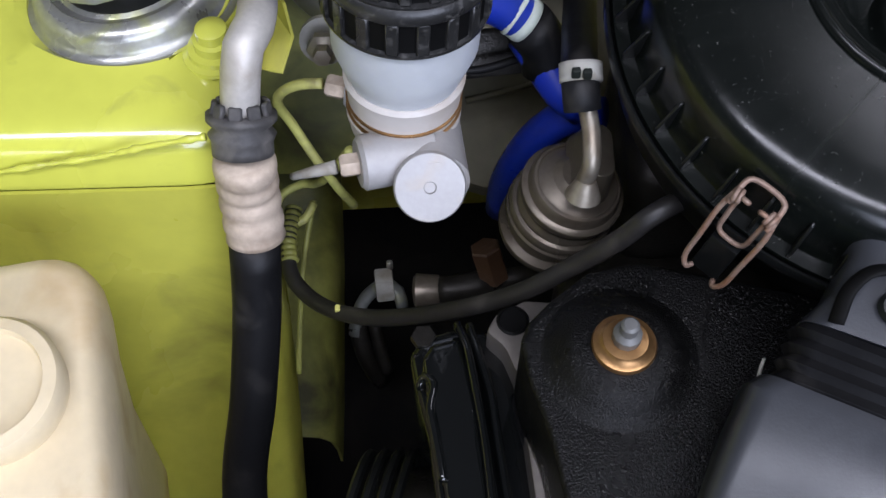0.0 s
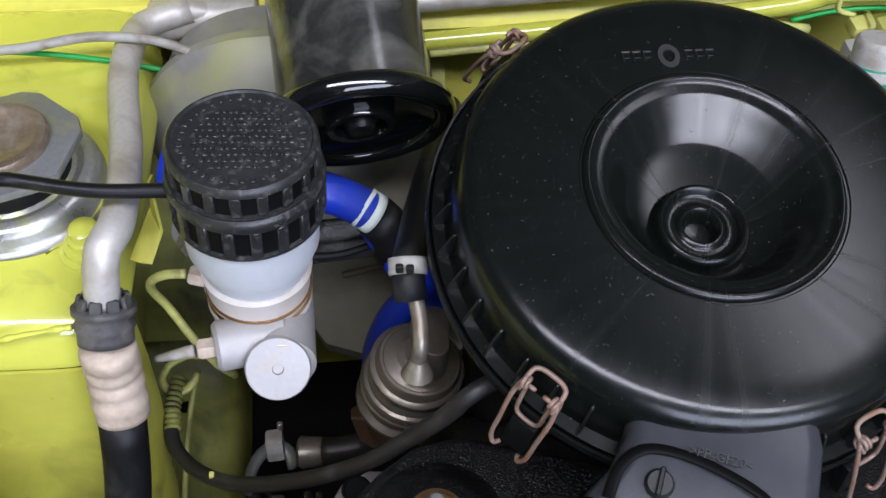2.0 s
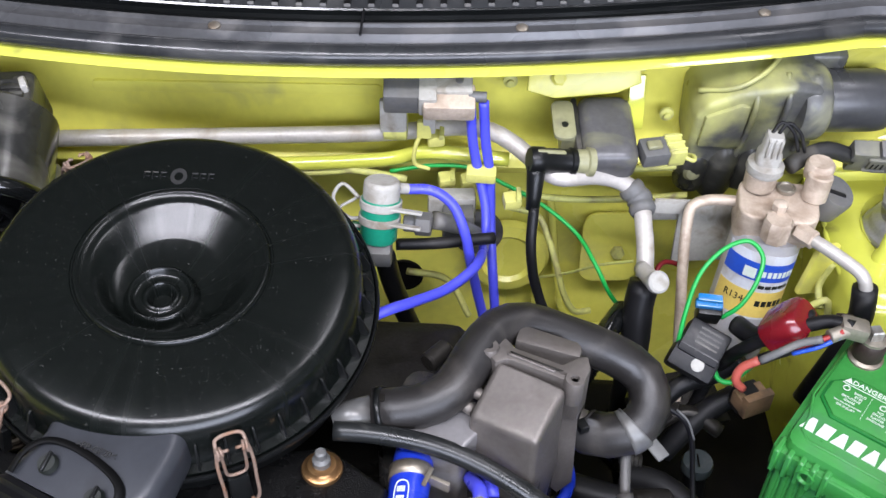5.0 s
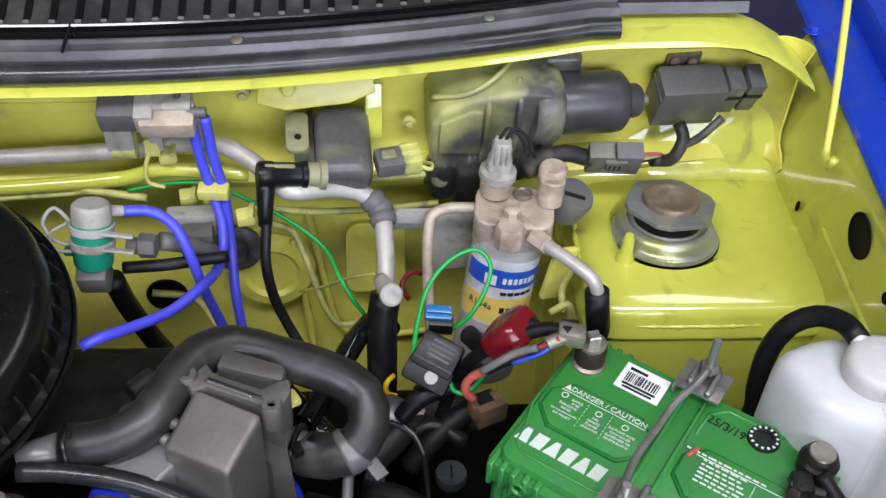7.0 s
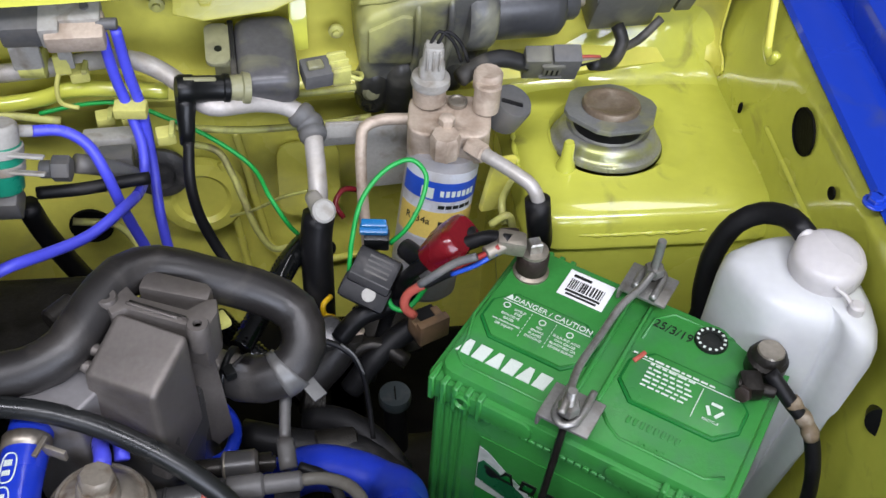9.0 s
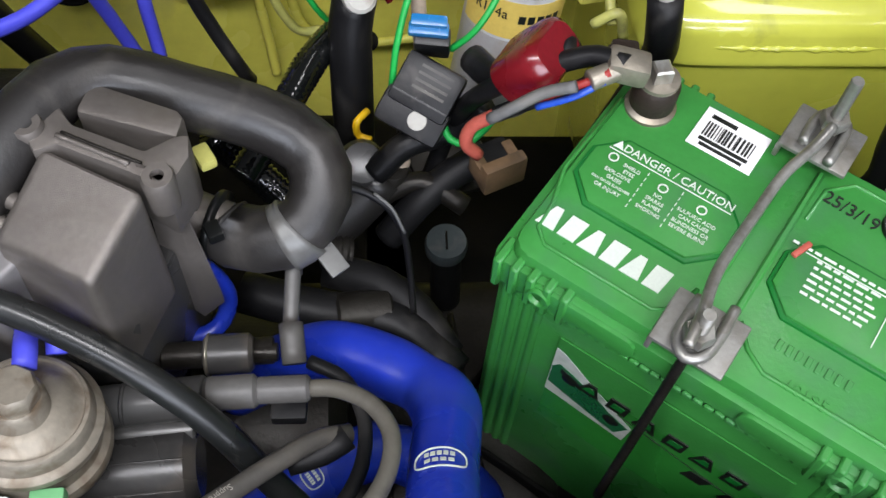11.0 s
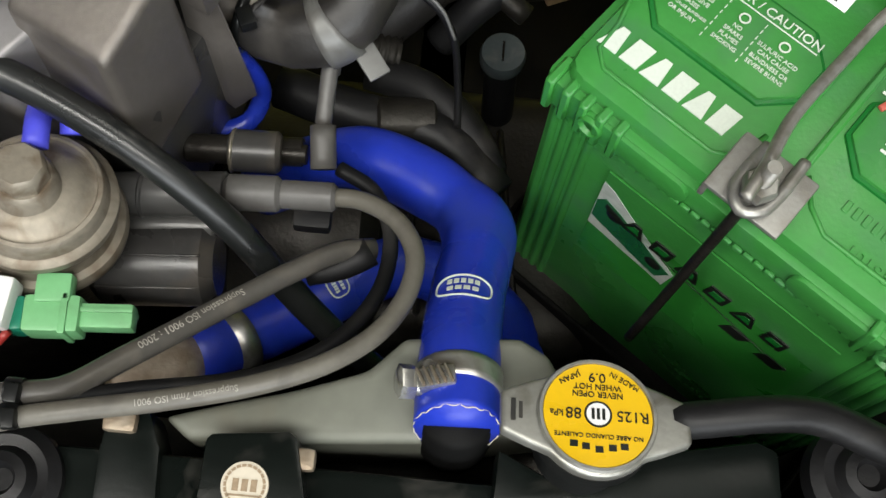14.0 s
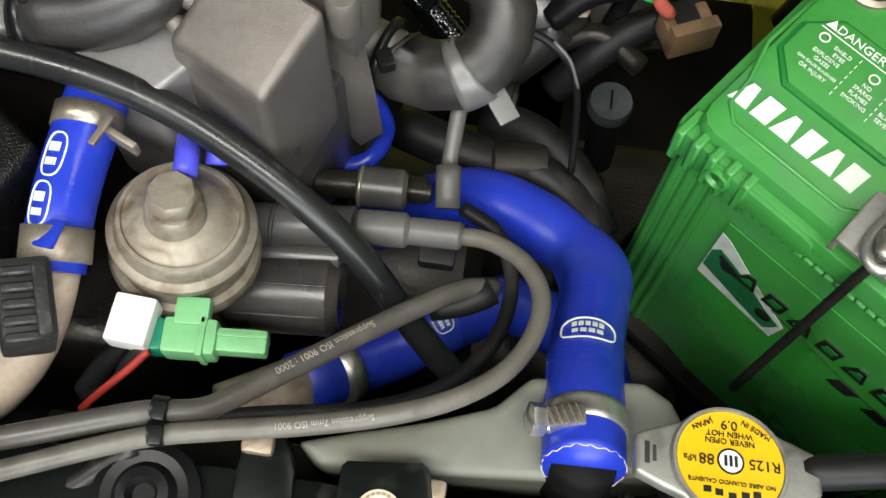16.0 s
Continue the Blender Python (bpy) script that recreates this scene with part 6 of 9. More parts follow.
dv = diaphragm("diaphragm_valve", along((0.2060, -0.0985, 0.7640), (0.10, 0.12, 1.0)), 1.11, weathered, "weathered steel diaphragm valve with hexagonal top")
part("blue_stub", tube([(0.2075, -0.086, 0.778), (0.2070, -0.079, 0.779), (0.204, -0.070, 0.773), (0.201, -0.058, 0.764)], 0.0050, 14), blue_tube, dv, "short blue silicone tube")
part("blue_elbow", tube([(0.2155, -0.074, 0.766), (0.2145, -0.066, 0.768), (0.212, -0.056, 0.764)], 0.0046, 14), blue_tube, dv)
part("stem", cyl((0.202, -0.104, 0.720), (0.200, -0.108, 0.64), 0.014, 18), dark_steel, dv)

d2 = diaphragm("diaphragm_valve", along((-0.129, 0.002, 0.752), (0.20, -0.08, 0.95)), 0.96, tarnished, "weathered steel fuel diaphragm with bent outlet pipe", False)
M2 = along((-0.129, 0.002, 0.752), (0.20, -0.08, 0.95)) @ Matrix.Scale(0.92, 4)
part("ridge", prism(rounded(0.022, 0.044, 0.010, 4), 0.006, 0.026, M2 @ pose(0.004, 0.006, 0), 0.004, 3, taper=0.72), tarnished, d2)
part("skirt", lathe([(0.022, -0.062), (0.0275, -0.056), (0.0300, -0.050), (0.0300, -0.0470), (0.0265, -0.0440), (0.0262, -0.0380), (0.0275, -0.0350), (0.0302, -0.0335), (0.0305, -0.0300), (0.0290, -0.0280), (0.0268, -0.0268), (0.0262, -0.0240), (0.0272, -0.0215), (0.0268, -0.0190), (0.0250, -0.0165), (0.0238, -0.0100), (0.0215, -0.0030), (0.0170, 0.0040), (0.011, 0.010)], 56, M2), tarnished, d2)
part("outlet_pipe", tube([(-0.131, -0.018, 0.782), (-0.129, -0.017, 0.795), (-0.129, -0.005, 0.805), (-0.131, 0.002, 0.812), (-0.133, 0.008, 0.820)], 0.0042, 14), dull_steel, d2)
part("outlet_cone", lathe([(0.0085, 0), (0.0060, 0.006), (0.0042, 0.010)], 20, along((-0.131, -0.021, 0.776), (0.1, 0.25, 1))), dull_steel, d2)
fh = thing("fuel_hose", "black rubber fuel hose with a white clip", "hose")
part("hose", tube([(-0.133, 0.000, 0.812), (-0.134, 0.011, 0.820), (-0.131, 0.035, 0.812), (-0.125, 0.075, 0.795), (-0.116, 0.127, 0.770), (-0.108, 0.179, 0.740), (-0.097, 0.246, 0.700)], 0.0084, 18), rubber, fh)
part("clip", tube([(-0.134, 0.008, 0.822), (-0.134, 0.015, 0.826)], 0.0096, 24, 0.002), light_grey, fh, "pale pinch clip")
part("clip_slot", box(0.004, 0.003, 0.005, Matrix.Translation((-0.138, 0.003, 0.834)), 0.001), black_print, fh)
part("clip_slot", box(0.004, 0.003, 0.005, Matrix.Translation((-0.133, 0.003, 0.833)), 0.001), black_print, fh)

# ---- blue hoses on the engine ----
bh = thing("breather_hose", "blue silicone hose with two steel clips and white ovals", "hose")
BHP = [(0.169, -0.055, 0.785), (0.166, -0.045, 0.778), (0.163, -0.071, 0.776), (0.161, -0.100, 0.772), (0.161, -0.128, 0.764)]
part("hose", tube(BHP, 0.0130, 26), blue_rubber, bh)
part("clip", tube([(0.163, -0.063, 0.777), (0.163, -0.072, 0.776)], 0.0141, 28), dull_steel, bh, "dull pinch clip")
part("clip_ear", box(0.022, 0.003, 0.008, Matrix.Translation((0.178, -0.075, 0.782)) @ pose(0, 0, 0, 0, 0, -25), 0.001), dull_steel, bh)
part("clip_ear", box(0.003, 0.014, 0.002, Matrix.Translation((0.174, -0.076, 0.788)) @ pose(0, 0, 0, 0, 0, -20), 0.0005), dull_steel, bh)
part("clip", tube([(0.161, -0.112, 0.770), (0.162, -0.125, 0.766)], 0.0141, 28), dull_steel, bh, "yellowed pinch clip")
part("clip_slot", box(0.010, 0.012, 0.002, Matrix.Translation((0.163, -0.119, 0.7815)) @ pose(0, 0, 0, 0, -20, -10), 0.001), blue_rubber, bh)
part("metal_pipe", tube([(0.162, -0.126, 0.765), (0.158, -0.144, 0.752), (0.149, -0.160, 0.738), (0.131, -0.177, 0.720)], 0.0105, 18), dusty_alu, bh)
oval_mark(BHP, 0.0130, (0.157, -0.088, 0.790), 0.0046, 0.0085, bh)
oval_mark(BHP, 0.0130, (0.155, -0.108, 0.786), 0.0046, 0.0080, bh)
b1 = thing("servo_hose", "blue silicone servo hose with white bands", "hose")
part("hose", tube([(-0.261, 0.083, 0.825), (-0.197, 0.076, 0.812), (-0.176, 0.077, 0.806), (-0.161, 0.077, 0.796), (-0.150, 0.075, 0.788)], 0.0110, 20), blue_rubber, b1)
part("band", tube([(-0.157, 0.077, 0.793), (-0.155, 0.076, 0.792)], 0.0119, 28, 0.002), white_print, b1, "white printed band")
part("band", tube([(-0.154, 0.076, 0.791), (-0.150, 0.075, 0.788)], 0.0119, 28, 0.002), white_print, b1, "white printed band")
part("sleeve", tube([(-0.150, 0.075, 0.787), (-0.142, 0.073, 0.775), (-0.139, 0.068, 0.760)], 0.0128, 20), rubber, b1)
b2 = thing("coolant_hose", "blue silicone hose curling behind the fuel diaphragm", "hose")
part("hose", tube([(-0.150, 0.079, 0.775), (-0.141, 0.069, 0.765), (-0.132, 0.057, 0.757), (-0.120, 0.052, 0.748)], 0.0105, 18), blue_rubber, b2)
part("hose", tube([(-0.1081, 0.0566, 0.7350), (-0.1232, 0.0629, 0.7280), (-0.1367, 0.0657, 0.7100), (-0.1473, 0.0719, 0.6780), (-0.1541, 0.0752, 0.6450), (-0.1555, 0.0737, 0.6200)], 0.0100, 18), blue_rubber, b2)

# throttle cable
tc = thing("throttle_cable", "black sheathed throttle cable in a wide arc", "cable")
part("cable", tube([(-0.2820, 0.0610, 0.6470), (-0.2849, 0.0402, 0.6450), (-0.2827, 0.0177, 0.6430), (-0.2717, 0.0014, 0.6450), (-0.2555, -0.0127, 0.6530), (-0.2325, -0.0264, 0.6700), (-0.2058, -0.0373, 0.6930), (-0.1809, -0.0450, 0.7160), (-0.1576, -0.0491, 0.7380), (-0.1354, -0.0484, 0.7600), (-0.1173, -0.0483, 0.7820), (-0.1076, -0.0472, 0.7970), (-0.0960, -0.0420, 0.8000), (-0.0800, -0.0330, 0.7920), (-0.0600, -0.0250, 0.7800)], 0.0047, 14), hose_grey, tc)
part("spring_guard", tube([(-0.2820, 0.0610, 0.6470), (-0.2849, 0.0402, 0.6450), (-0.2835, 0.0250, 0.6440)], 0.0056, 14, 0.0012, radius=lambda s: 0.90 + 0.14 * math.sin(s * 60)), grimy_dim_lime, tc, "overpainted coiled guard")
part("tag", box(0.003, 0.004, 0.003, Matrix.Translation((-0.2535, -0.0148, 0.6600)), 0.0008), pale_yellow, tc)
cable_black = mat("satin_black_cable", (0.011, 0.012, 0.012), 0.30, var=0.2, scale=40, bump=0.05, dirt=(0.09, 0.085, 0.08), dirt_amount=0.12, dirt_scale=50)
ct = thing("control_cable", "satin black cable slanting across the engine", "cable")
part("cable", tube([(0.114, -0.055, 0.803), (0.139, -0.056, 0.803), (0.175, -0.060, 0.799), (0.203, -0.066, 0.791), (0.232, -0.0765, 0.780), (0.259, -0.0885, 0.765), (0.281, -0.100, 0.744), (0.299, -0.112, 0.718), (0.319, -0.124, 0.690), (0.340, -0.133, 0.660)], 0.0064, 18), cable_black, ct)

# small connectors
gc = thing("wiring_connector", "pale green plastic wiring connector", "connector", "wiring connectors")
G = Matrix.Translation((0.2225, -0.1420, 0.744)) @ pose(0, 0, 0, 0, 0, 4)
part("shell", box(0.022, 0.015, 0.014, G @ pose(-0.006, 0, 0), 0.002), green_pale, gc)
part("lock", box(0.014, 0.012, 0.008, G @ pose(-0.006, 0.010, 0.004), 0.0015), green_pale, gc)
part("rib", box(0.003, 0.017, 0.016, G @ pose(-0.001, 0, 0), 0.001), green_pale, gc)
part("plug", box(0.022, 0.010, 0.009, G @ pose(0.014, 0, 0), 0.0015), green_pale, gc)
part("rib", box(0.022, 0.002, 0.011, G @ pose(0.014, 0.002, 0), 0.0005), green_pale, gc)
part("seal", box(0.007, 0.014, 0.013, G @ pose(-0.020, 0, 0), 0.002), teal, gc)
wc = thing("wiring_connector", "white plastic wiring connector", "connector", "wiring connectors")
part("shell", box(0.017, 0.020, 0.012, Matrix.Translation((0.194, -0.141, 0.752)) @ pose(0, 0, 0, 0, 0, -3), 0.0015), paper, wc)
wr = thing("wire", "red wire from the green connector", "wire", "loose wires")
part("strand", tube([(0.202, -0.151, 0.750), (0.194, -0.159, 0.745), (0.184, -0.167, 0.738), (0.175, -0.174, 0.730)], 0.0018, 8), red_wire, wr)
wr = thing("wire", "black wire from the green connector", "wire", "loose wires")
part("strand", tube([(0.201, -0.149, 0.750), (0.193, -0.155, 0.745), (0.187, -0.163, 0.735), (0.171, -0.167, 0.720)], 0.0022, 8), rubber, wr)
wr = thing("wire", "thick dark wire beside the diaphragm", "wire", "loose wires")
part("strand", tube([(0.193, -0.144, 0.745), (0.182, -0.154, 0.735), (0.171, -0.164, 0.720)], 0.0048, 10), rubber, wr)
kc = thing("wiring_connector", "dusty black connector near the snorkel", "connector", "wiring connectors")
part("shell", box(0.020, 0.034, 0.020, Matrix.Translation((0.160, -0.147, 0.775)) @ pose(0, 0, 0, 0, 20, 22), 0.003), dusty_black, kc)
for k in range(5):
    part("rib", box(0.016, 0.0035, 0.004, Matrix.Translation((0.164, -0.149, 0.786)) @ pose(0, 0, 0, 0, 20, 22) @ pose(0, -0.013 + 0.0066 * k, 0), 0.0008, 1), worn_black, kc)
part("latch", box(0.005, 0.030, 0.005, Matrix.Translation((0.170, -0.146, 0.787)) @ pose(0, 0, 0, 0, 20, 22), 0.0015), worn_black, kc)

# grey capped sender, thin wires and the dark engine below
sender_grey = mat("teal_grey_rubber", (0.050, 0.062, 0.066), 0.45, var=0.12, scale=60, dirt=(0.10, 0.10, 0.095), dirt_amount=0.15, dirt_scale=80)
gs = thing("sender", "round grey capped sender low beside the battery", "sender")
part("stem", cyl((0.393, 0.050, 0.52), (0.389, 0.056, 0.630), 0.0095, 18), rubber, gs)
part("cap", lathe([(0.0125, 0.0), (0.0130, 0.006), (0.0120, 0.0095), (0.0, 0.010)], 28, pose(0.389, 0.057, 0.626)), sender_grey, gs)
part("slot", box(0.0012, 0.012, 0.0012, pose(0.389, 0.057, 0.6365), 0), dark_steel, gs)
wr = thing("wire", "thin black wire with a pale stripe hanging down", "wire", "loose wires")
part("strand", tube([(0.326, 0.017, 0.755), (0.340, 0.018, 0.750), (0.353, 0.014, 0.742), (0.361, 0.010, 0.725), (0.365, 0.001, 0.700), (0.367, -0.013, 0.680)], 0.0020, 8), rubber, wr)
part("stripe", tube([(0.347, 0.016, 0.750), (0.355, 0.012, 0.744), (0.362, 0.007, 0.728)], 0.0009, 6), grey_plastic, wr)
# added near-black boxes that make the lower firewall fall into shade
ts = thing("shade_filler", "near-black filler boxes for the shade low against the firewall", "casing")
part("casing", box(0.40, 0.20, 0.20, pose(0.20, 0.150, 0.42), 0.03, 4), near_black, ts)
part("filler_top", box(0.22, 0.18, 0.20, pose(0.42, 0.140, 0.42), 0.03, 4), near_black, ts)
eb = thing("engine_block", "dark oily engine block and gearbox casing", "engine")
part("block", box(0.31, 0.16, 0.30, pose(0.025, -0.06, 0.52), 0.02, 3), dark_steel, eb)
part("gearbox", box(0.20, 0.17, 0.24, pose(0.36, -0.01, 0.45), 0.03, 4), dark_steel, eb)
part("bell_housing", cyl((0.24, -0.02, 0.53), (0.33, -0.02, 0.53), 0.085, 32, 0.01), dark_steel, eb)
part("manifold", box(0.30, 0.10, 0.09, pose(0.05, 0.055, 0.70), 0.02, 3), dark_steel, eb)
part("boss", cyl((0.325, -0.005, 0.66), (0.355, 0.0, 0.656), 0.013, 24), dark_steel, eb)
for k in range(5):
    part("rib", box(0.004, 0.12, 0.012, pose(0.29 + k * 0.028, -0.02, 0.572, 0, 0, 8), 0.002, 1), dark_steel, eb)
part("boot_cap", lathe([(0.013, -0.02), (0.0135, 0.0), (0.011, 0.006), (0.0, 0.008)], 24, along((0.340, 0.068, 0.700), (0.1, -0.5, 0.85))), satin_grey, eb)
part("wide_hose", tube([(0.314, 0.046, 0.660), (0.329, 0.054, 0.670), (0.343, 0.064, 0.680), (0.352, 0.070, 0.690)], 0.0150, 18), hose_grey, eb)
part("ribbed_union", tube([(0.318, 0.032, 0.668), (0.333, 0.032, 0.664)], 0.0105, 22, 0.0012, radius=lambda s: 0.9 + 0.1 * math.sin(s * 26)), dark_steel, eb, "ribbed worn metal union")
part("dark_hose", tube([(0.319, 0.024, 0.660), (0.349, 0.016, 0.660), (0.370, 0.001, 0.655), (0.386, -0.024, 0.650)], 0.010, 14), rubber, eb)
part("dark_hose", tube([(0.275, 0.011, 0.660), (0.319, -0.002, 0.660), (0.359, -0.007, 0.655), (0.389, -0.035, 0.650)], 0.012, 14), rubber, eb)

# vacuum tubes low by the housing
vt = thing("vacuum_tube", "blue silicone vacuum tube looping low under the housing", "vacuum tube", "blue vacuum tubes")
part("tube", tube([(0.221, -0.038, 0.720), (0.233, -0.034, 0.700), (0.252, -0.032, 0.690), (0.268, -0.025, 0.690), (0.274, -0.016, 0.700), (0.272, -0.013, 0.715), (0.266, -0.013, 0.730)], 0.0046, 12), blue_rubber, vt)
part("branch", tube([(0.252, -0.031, 0.690), (0.244, -0.016, 0.700), (0.233, -0.002, 0.700)], 0.0046, 12), blue_rubber, vt)

# alternator, belt cover and bracket in the dark front corner
al = thing("alternator", "dark alternator and bracket deep beside the valve cover", "alternator")
part("body", lathe([(0.0, 0.0), (0.036, 0.0), (0.040, 0.006), (0.040, 0.05), (0.034, 0.058), (0.0, 0.058)], 32, along((-0.225, -0.125, 0.59), (0.9, -0.1, 0.05))), dark_steel, al)
for k in range(4):
    part("belt_rib", lathe([(0.042, 0), (0.044, 0.0015), (0.044, 0.004), (0.042, 0.0055)], 36, along((-0.250 + k * 0.008, -0.12, 0.60), (0.95, -0.25, 0.0)), caps=False), satin_black, al)
part("bracket_arch", tube([(-0.256, 0.045, 0.504), (-0.253, 0.057, 0.515), (-0.245, 0.066, 0.525), (-0.233, 0.070, 0.531), (-0.224, 0.066, 0.528), (-0.221, 0.057, 0.520)], 0.0056, 12, flat=0.7), hex_steel, al, "cast aluminium bracket arch")
part("bracket_leg", tube([(-0.254, 0.051, 0.507), (-0.250, 0.038, 0.493), (-0.244, 0.029, 0.480), (-0.238, 0.025, 0.468)], 0.0067, 12), dark_steel, al)
part("bracket_leg", tube([(-0.242, 0.053, 0.507), (-0.238, 0.038, 0.493), (-0.234, 0.027, 0.480)], 0.0048, 12), dark_steel, al)
part("lug", box(0.0127, 0.016, 0.018, Matrix.Translation((-0.233, 0.066, 0.539)) @ pose(0, 0, 0, -20, 0, 5), 0.002), light_grey, al, "pale cast lug")
part("stud", cyl((-0.229, 0.076, 0.544), (-0.229, 0.078, 0.550), 0.0022, 8), zinc, al)
tp = thing("coolant_pipe", "oily coolant pipe with a grey fitting and brown sensor", "pipe")
part("fitting", cyl((-0.212, 0.044, 0.569), (-0.194, 0.043, 0.571), 0.0117, 20, 0.002, r2=0.0104), tarnished, tp, "tarnished fitting")
part("pipe", tube([(-0.198, 0.043, 0.571), (-0.181, 0.044, 0.571), (-0.162, 0.048, 0.571)], 0.0095, 14), dark_steel, tp)
part("sensor", cyl((-0.159, 0.049, 0.574), (-0.166, 0.059, 0.599), 0.0104, 6), brown, tp, "brown hexagonal sensor")
part("branch", tube([(-0.159, 0.049, 0.569), (-0.142, 0.052, 0.571), (-0.124, 0.057, 0.564)], 0.0070, 12), dark_steel, tp)
bc = thing("belt_cover", "glossy black plastic timing belt cover", "belt cover")
o = [(-0.213, -0.073, 0.722), (-0.207, -0.064, 0.722), (-0.193, -0.060, 0.722), (-0.175, -0.061, 0.722), (-0.167, -0.073, 0.722), (-0.163, -0.094, 0.722), (-0.161, -0.116, 0.722), (-0.158, -0.150, 0.722), (-0.202, -0.148, 0.722), (-0.205, -0.115, 0.722), (-0.210, -0.092, 0.722)]
part("cover", prism([(p[0], p[1]) for p in o], 0.55, 0.722, None, 0.006, 4), glossy_black, bc)
o = [(-0.207, -0.080, 0.732), (-0.203, -0.072, 0.732), (-0.189, -0.069, 0.732), (-0.186, -0.083, 0.732), (-0.182, -0.105, 0.732), (-0.178, -0.152, 0.732), (-0.198, -0.151, 0.732), (-0.202, -0.113, 0.732), (-0.206, -0.093, 0.732)]
part("raised_face", prism([(p[0], p[1]) for p in o], 0.70, 0.732, None, 0.007, 4), glossy_black, bc)
for pts in ([(-0.190, -0.061, 0.728), (-0.186, -0.074, 0.732), (-0.183, -0.095, 0.733), (-0.180, -0.120, 0.733), (-0.178, -0.152, 0.733)], [(-0.184, -0.061, 0.727), (-0.181, -0.075, 0.730), (-0.176, -0.097, 0.731), (-0.174, -0.119, 0.731), (-0.171, -0.152, 0.731)], [(-0.209, -0.093, 0.726), (-0.206, -0.088, 0.730), (-0.202, -0.093, 0.732), (-0.204, -0.104, 0.732), (-0.202, -0.118, 0.732), (-0.199, -0.139, 0.732)]):
    part("rib", tube(pts, 0.0022, 8), glossy_black, bc)
part("bolt", lathe([(0.006, 0), (0.0064, 0.001), (0.006, 0.005), (0.0, 0.0055)], 6, pose(*(-0.206, -0.064, 0.718))), dark_steel, bc)

# lime floor panel below the brake master cylinder, grimy and coloured darker for shade
plain("floor_panel", sheet([[V(x, 0.27, 0.735), V(x, 0.235, 0.690), V(x, 0.20, 0.640), V(x, 0.165, 0.590), V(x, 0.150, 0.568), V(x, 0.147, 0.560), V(x, 0.160, 0.552)] for x in (-0.33, -0.29, -0.25, -0.21, -0.17, -0.10)], 0.002), grimy_dim_lime, "grime-stained lime floor panel, darkened for shade, below the master cylinder", "floor panel", True)
crl = plain("chassis_rail", sheet([[V(-0.42, y, z), V(-0.36, y, z + 0.001), V(-0.300, y, z), V(-0.288, y, z - 0.003), V(-0.280, y, z - 0.012), V(-0.277, y, z - 0.030), V(-0.276, y, z - 0.065)] for y, z in ((0.0, 0.425), (0.05, 0.435), (0.10, 0.4435), (0.155, 0.4515), (0.19, 0.465), (0.22, 0.495), (0.245, 0.540), (0.262, 0.600), (0.270, 0.660))], 0.002), grimy_dim_lime, "grime-stained lime chassis rail, darkened for shade, below the strut tower", "chassis rail", True)
# no real hole: a near-black plate paints its shade
part("square_hole", box(0.0125, 0.0200, 0.003, pose(-0.3210, 0.155, 0.4525, 8, 0, -8), 0.0005), near_black, crl, "dark square hole")
tan_panel = mat("dusty_tan_paint", (0.180, 0.166, 0.118), 0.6, var=0.2, scale=14, bump=0.2, bump_scale=120, dirt=(0.10, 0.088, 0.055), dirt_amount=0.30, dirt_scale=17)
rp = plain("bulkhead_shelf", sheet([[V(x, 0.190, 0.742), V(x, 0.172, 0.720), V(x, 0.158, 0.699), V(x, 0.133 + c * 0.4, 0.663 + c * 0.57), V(x, 0.108 + c, 0.628 + c * 1.4), V(x, 0.096 + c * 1.2, 0.612 + c * 1.7), V(x, 0.100 + c * 1.2, 0.596 + c * 1.9)] for x in (-0.240, -0.215, -0.190, -0.165, -0.135, -0.105, -0.085) for c in (max(-0.185 - x, 0) * 0.8,)], 0.002), tan_panel, "dusty tan bulkhead shelf behind the fuel diaphragm", "shelf", True)
part("seam", tube([(-0.176, 0.128, 0.6605), (-0.150, 0.132, 0.6650), (-0.115, 0.138, 0.6720)], 0.0020, 8), tan_panel, rp)
part("clip", box(0.014, 0.010, 0.006, Matrix.Translation((-0.122, 0.150, 0.697)) @ pose(0, 0, 0, 54, 0, 0), 0.0015), lime_wire, rp, "lime painted clip")
sb = thing("steering_bracket", "dusty dark bracket with bolts behind the reservoir", "bracket")
part("bracket", box(0.060, 0.006, 0.026, Matrix.Translation((-0.170, 0.093, 0.745)) @ pose(0, 0, 0, -35, 0, 6), 0.002), dark_steel, sb)
part("bracket_lip", tube([(-0.190, 0.075, 0.752), (-0.171, 0.076, 0.752), (-0.148, 0.084, 0.752)], 0.0022, 8), rubber, sb)
part("fitting", cyl((-0.191, 0.090, 0.760), (-0.186, 0.088, 0.757), 0.0045, 6), dusty_alu, sb, "small brass fitting")
for pts in ([(-0.2394, 0.1051, 0.6250), (-0.2288, 0.1288, 0.6120), (-0.2120, 0.1471, 0.6080), (-0.1942, 0.1434, 0.6080), (-0.1863, 0.1483, 0.6200)], [(-0.2449, 0.1156, 0.6100), (-0.2281, 0.1187, 0.6020), (-0.2113, 0.1173, 0.6000), (-0.2036, 0.1255, 0.6000), (-0.1894, 0.1452, 0.6100)]):
    cl = thing("brake_pipe", "thin dark brake pipe crossing the bulkhead shelf", "brake pipe", "brake pipes")
    part("pipe", tube(pts, 0.0030, 8), dark_steel, cl)
cl = thing("brake_pipe", "lime overpainted brake pipe dropping to the rail", "brake pipe", "brake pipes")
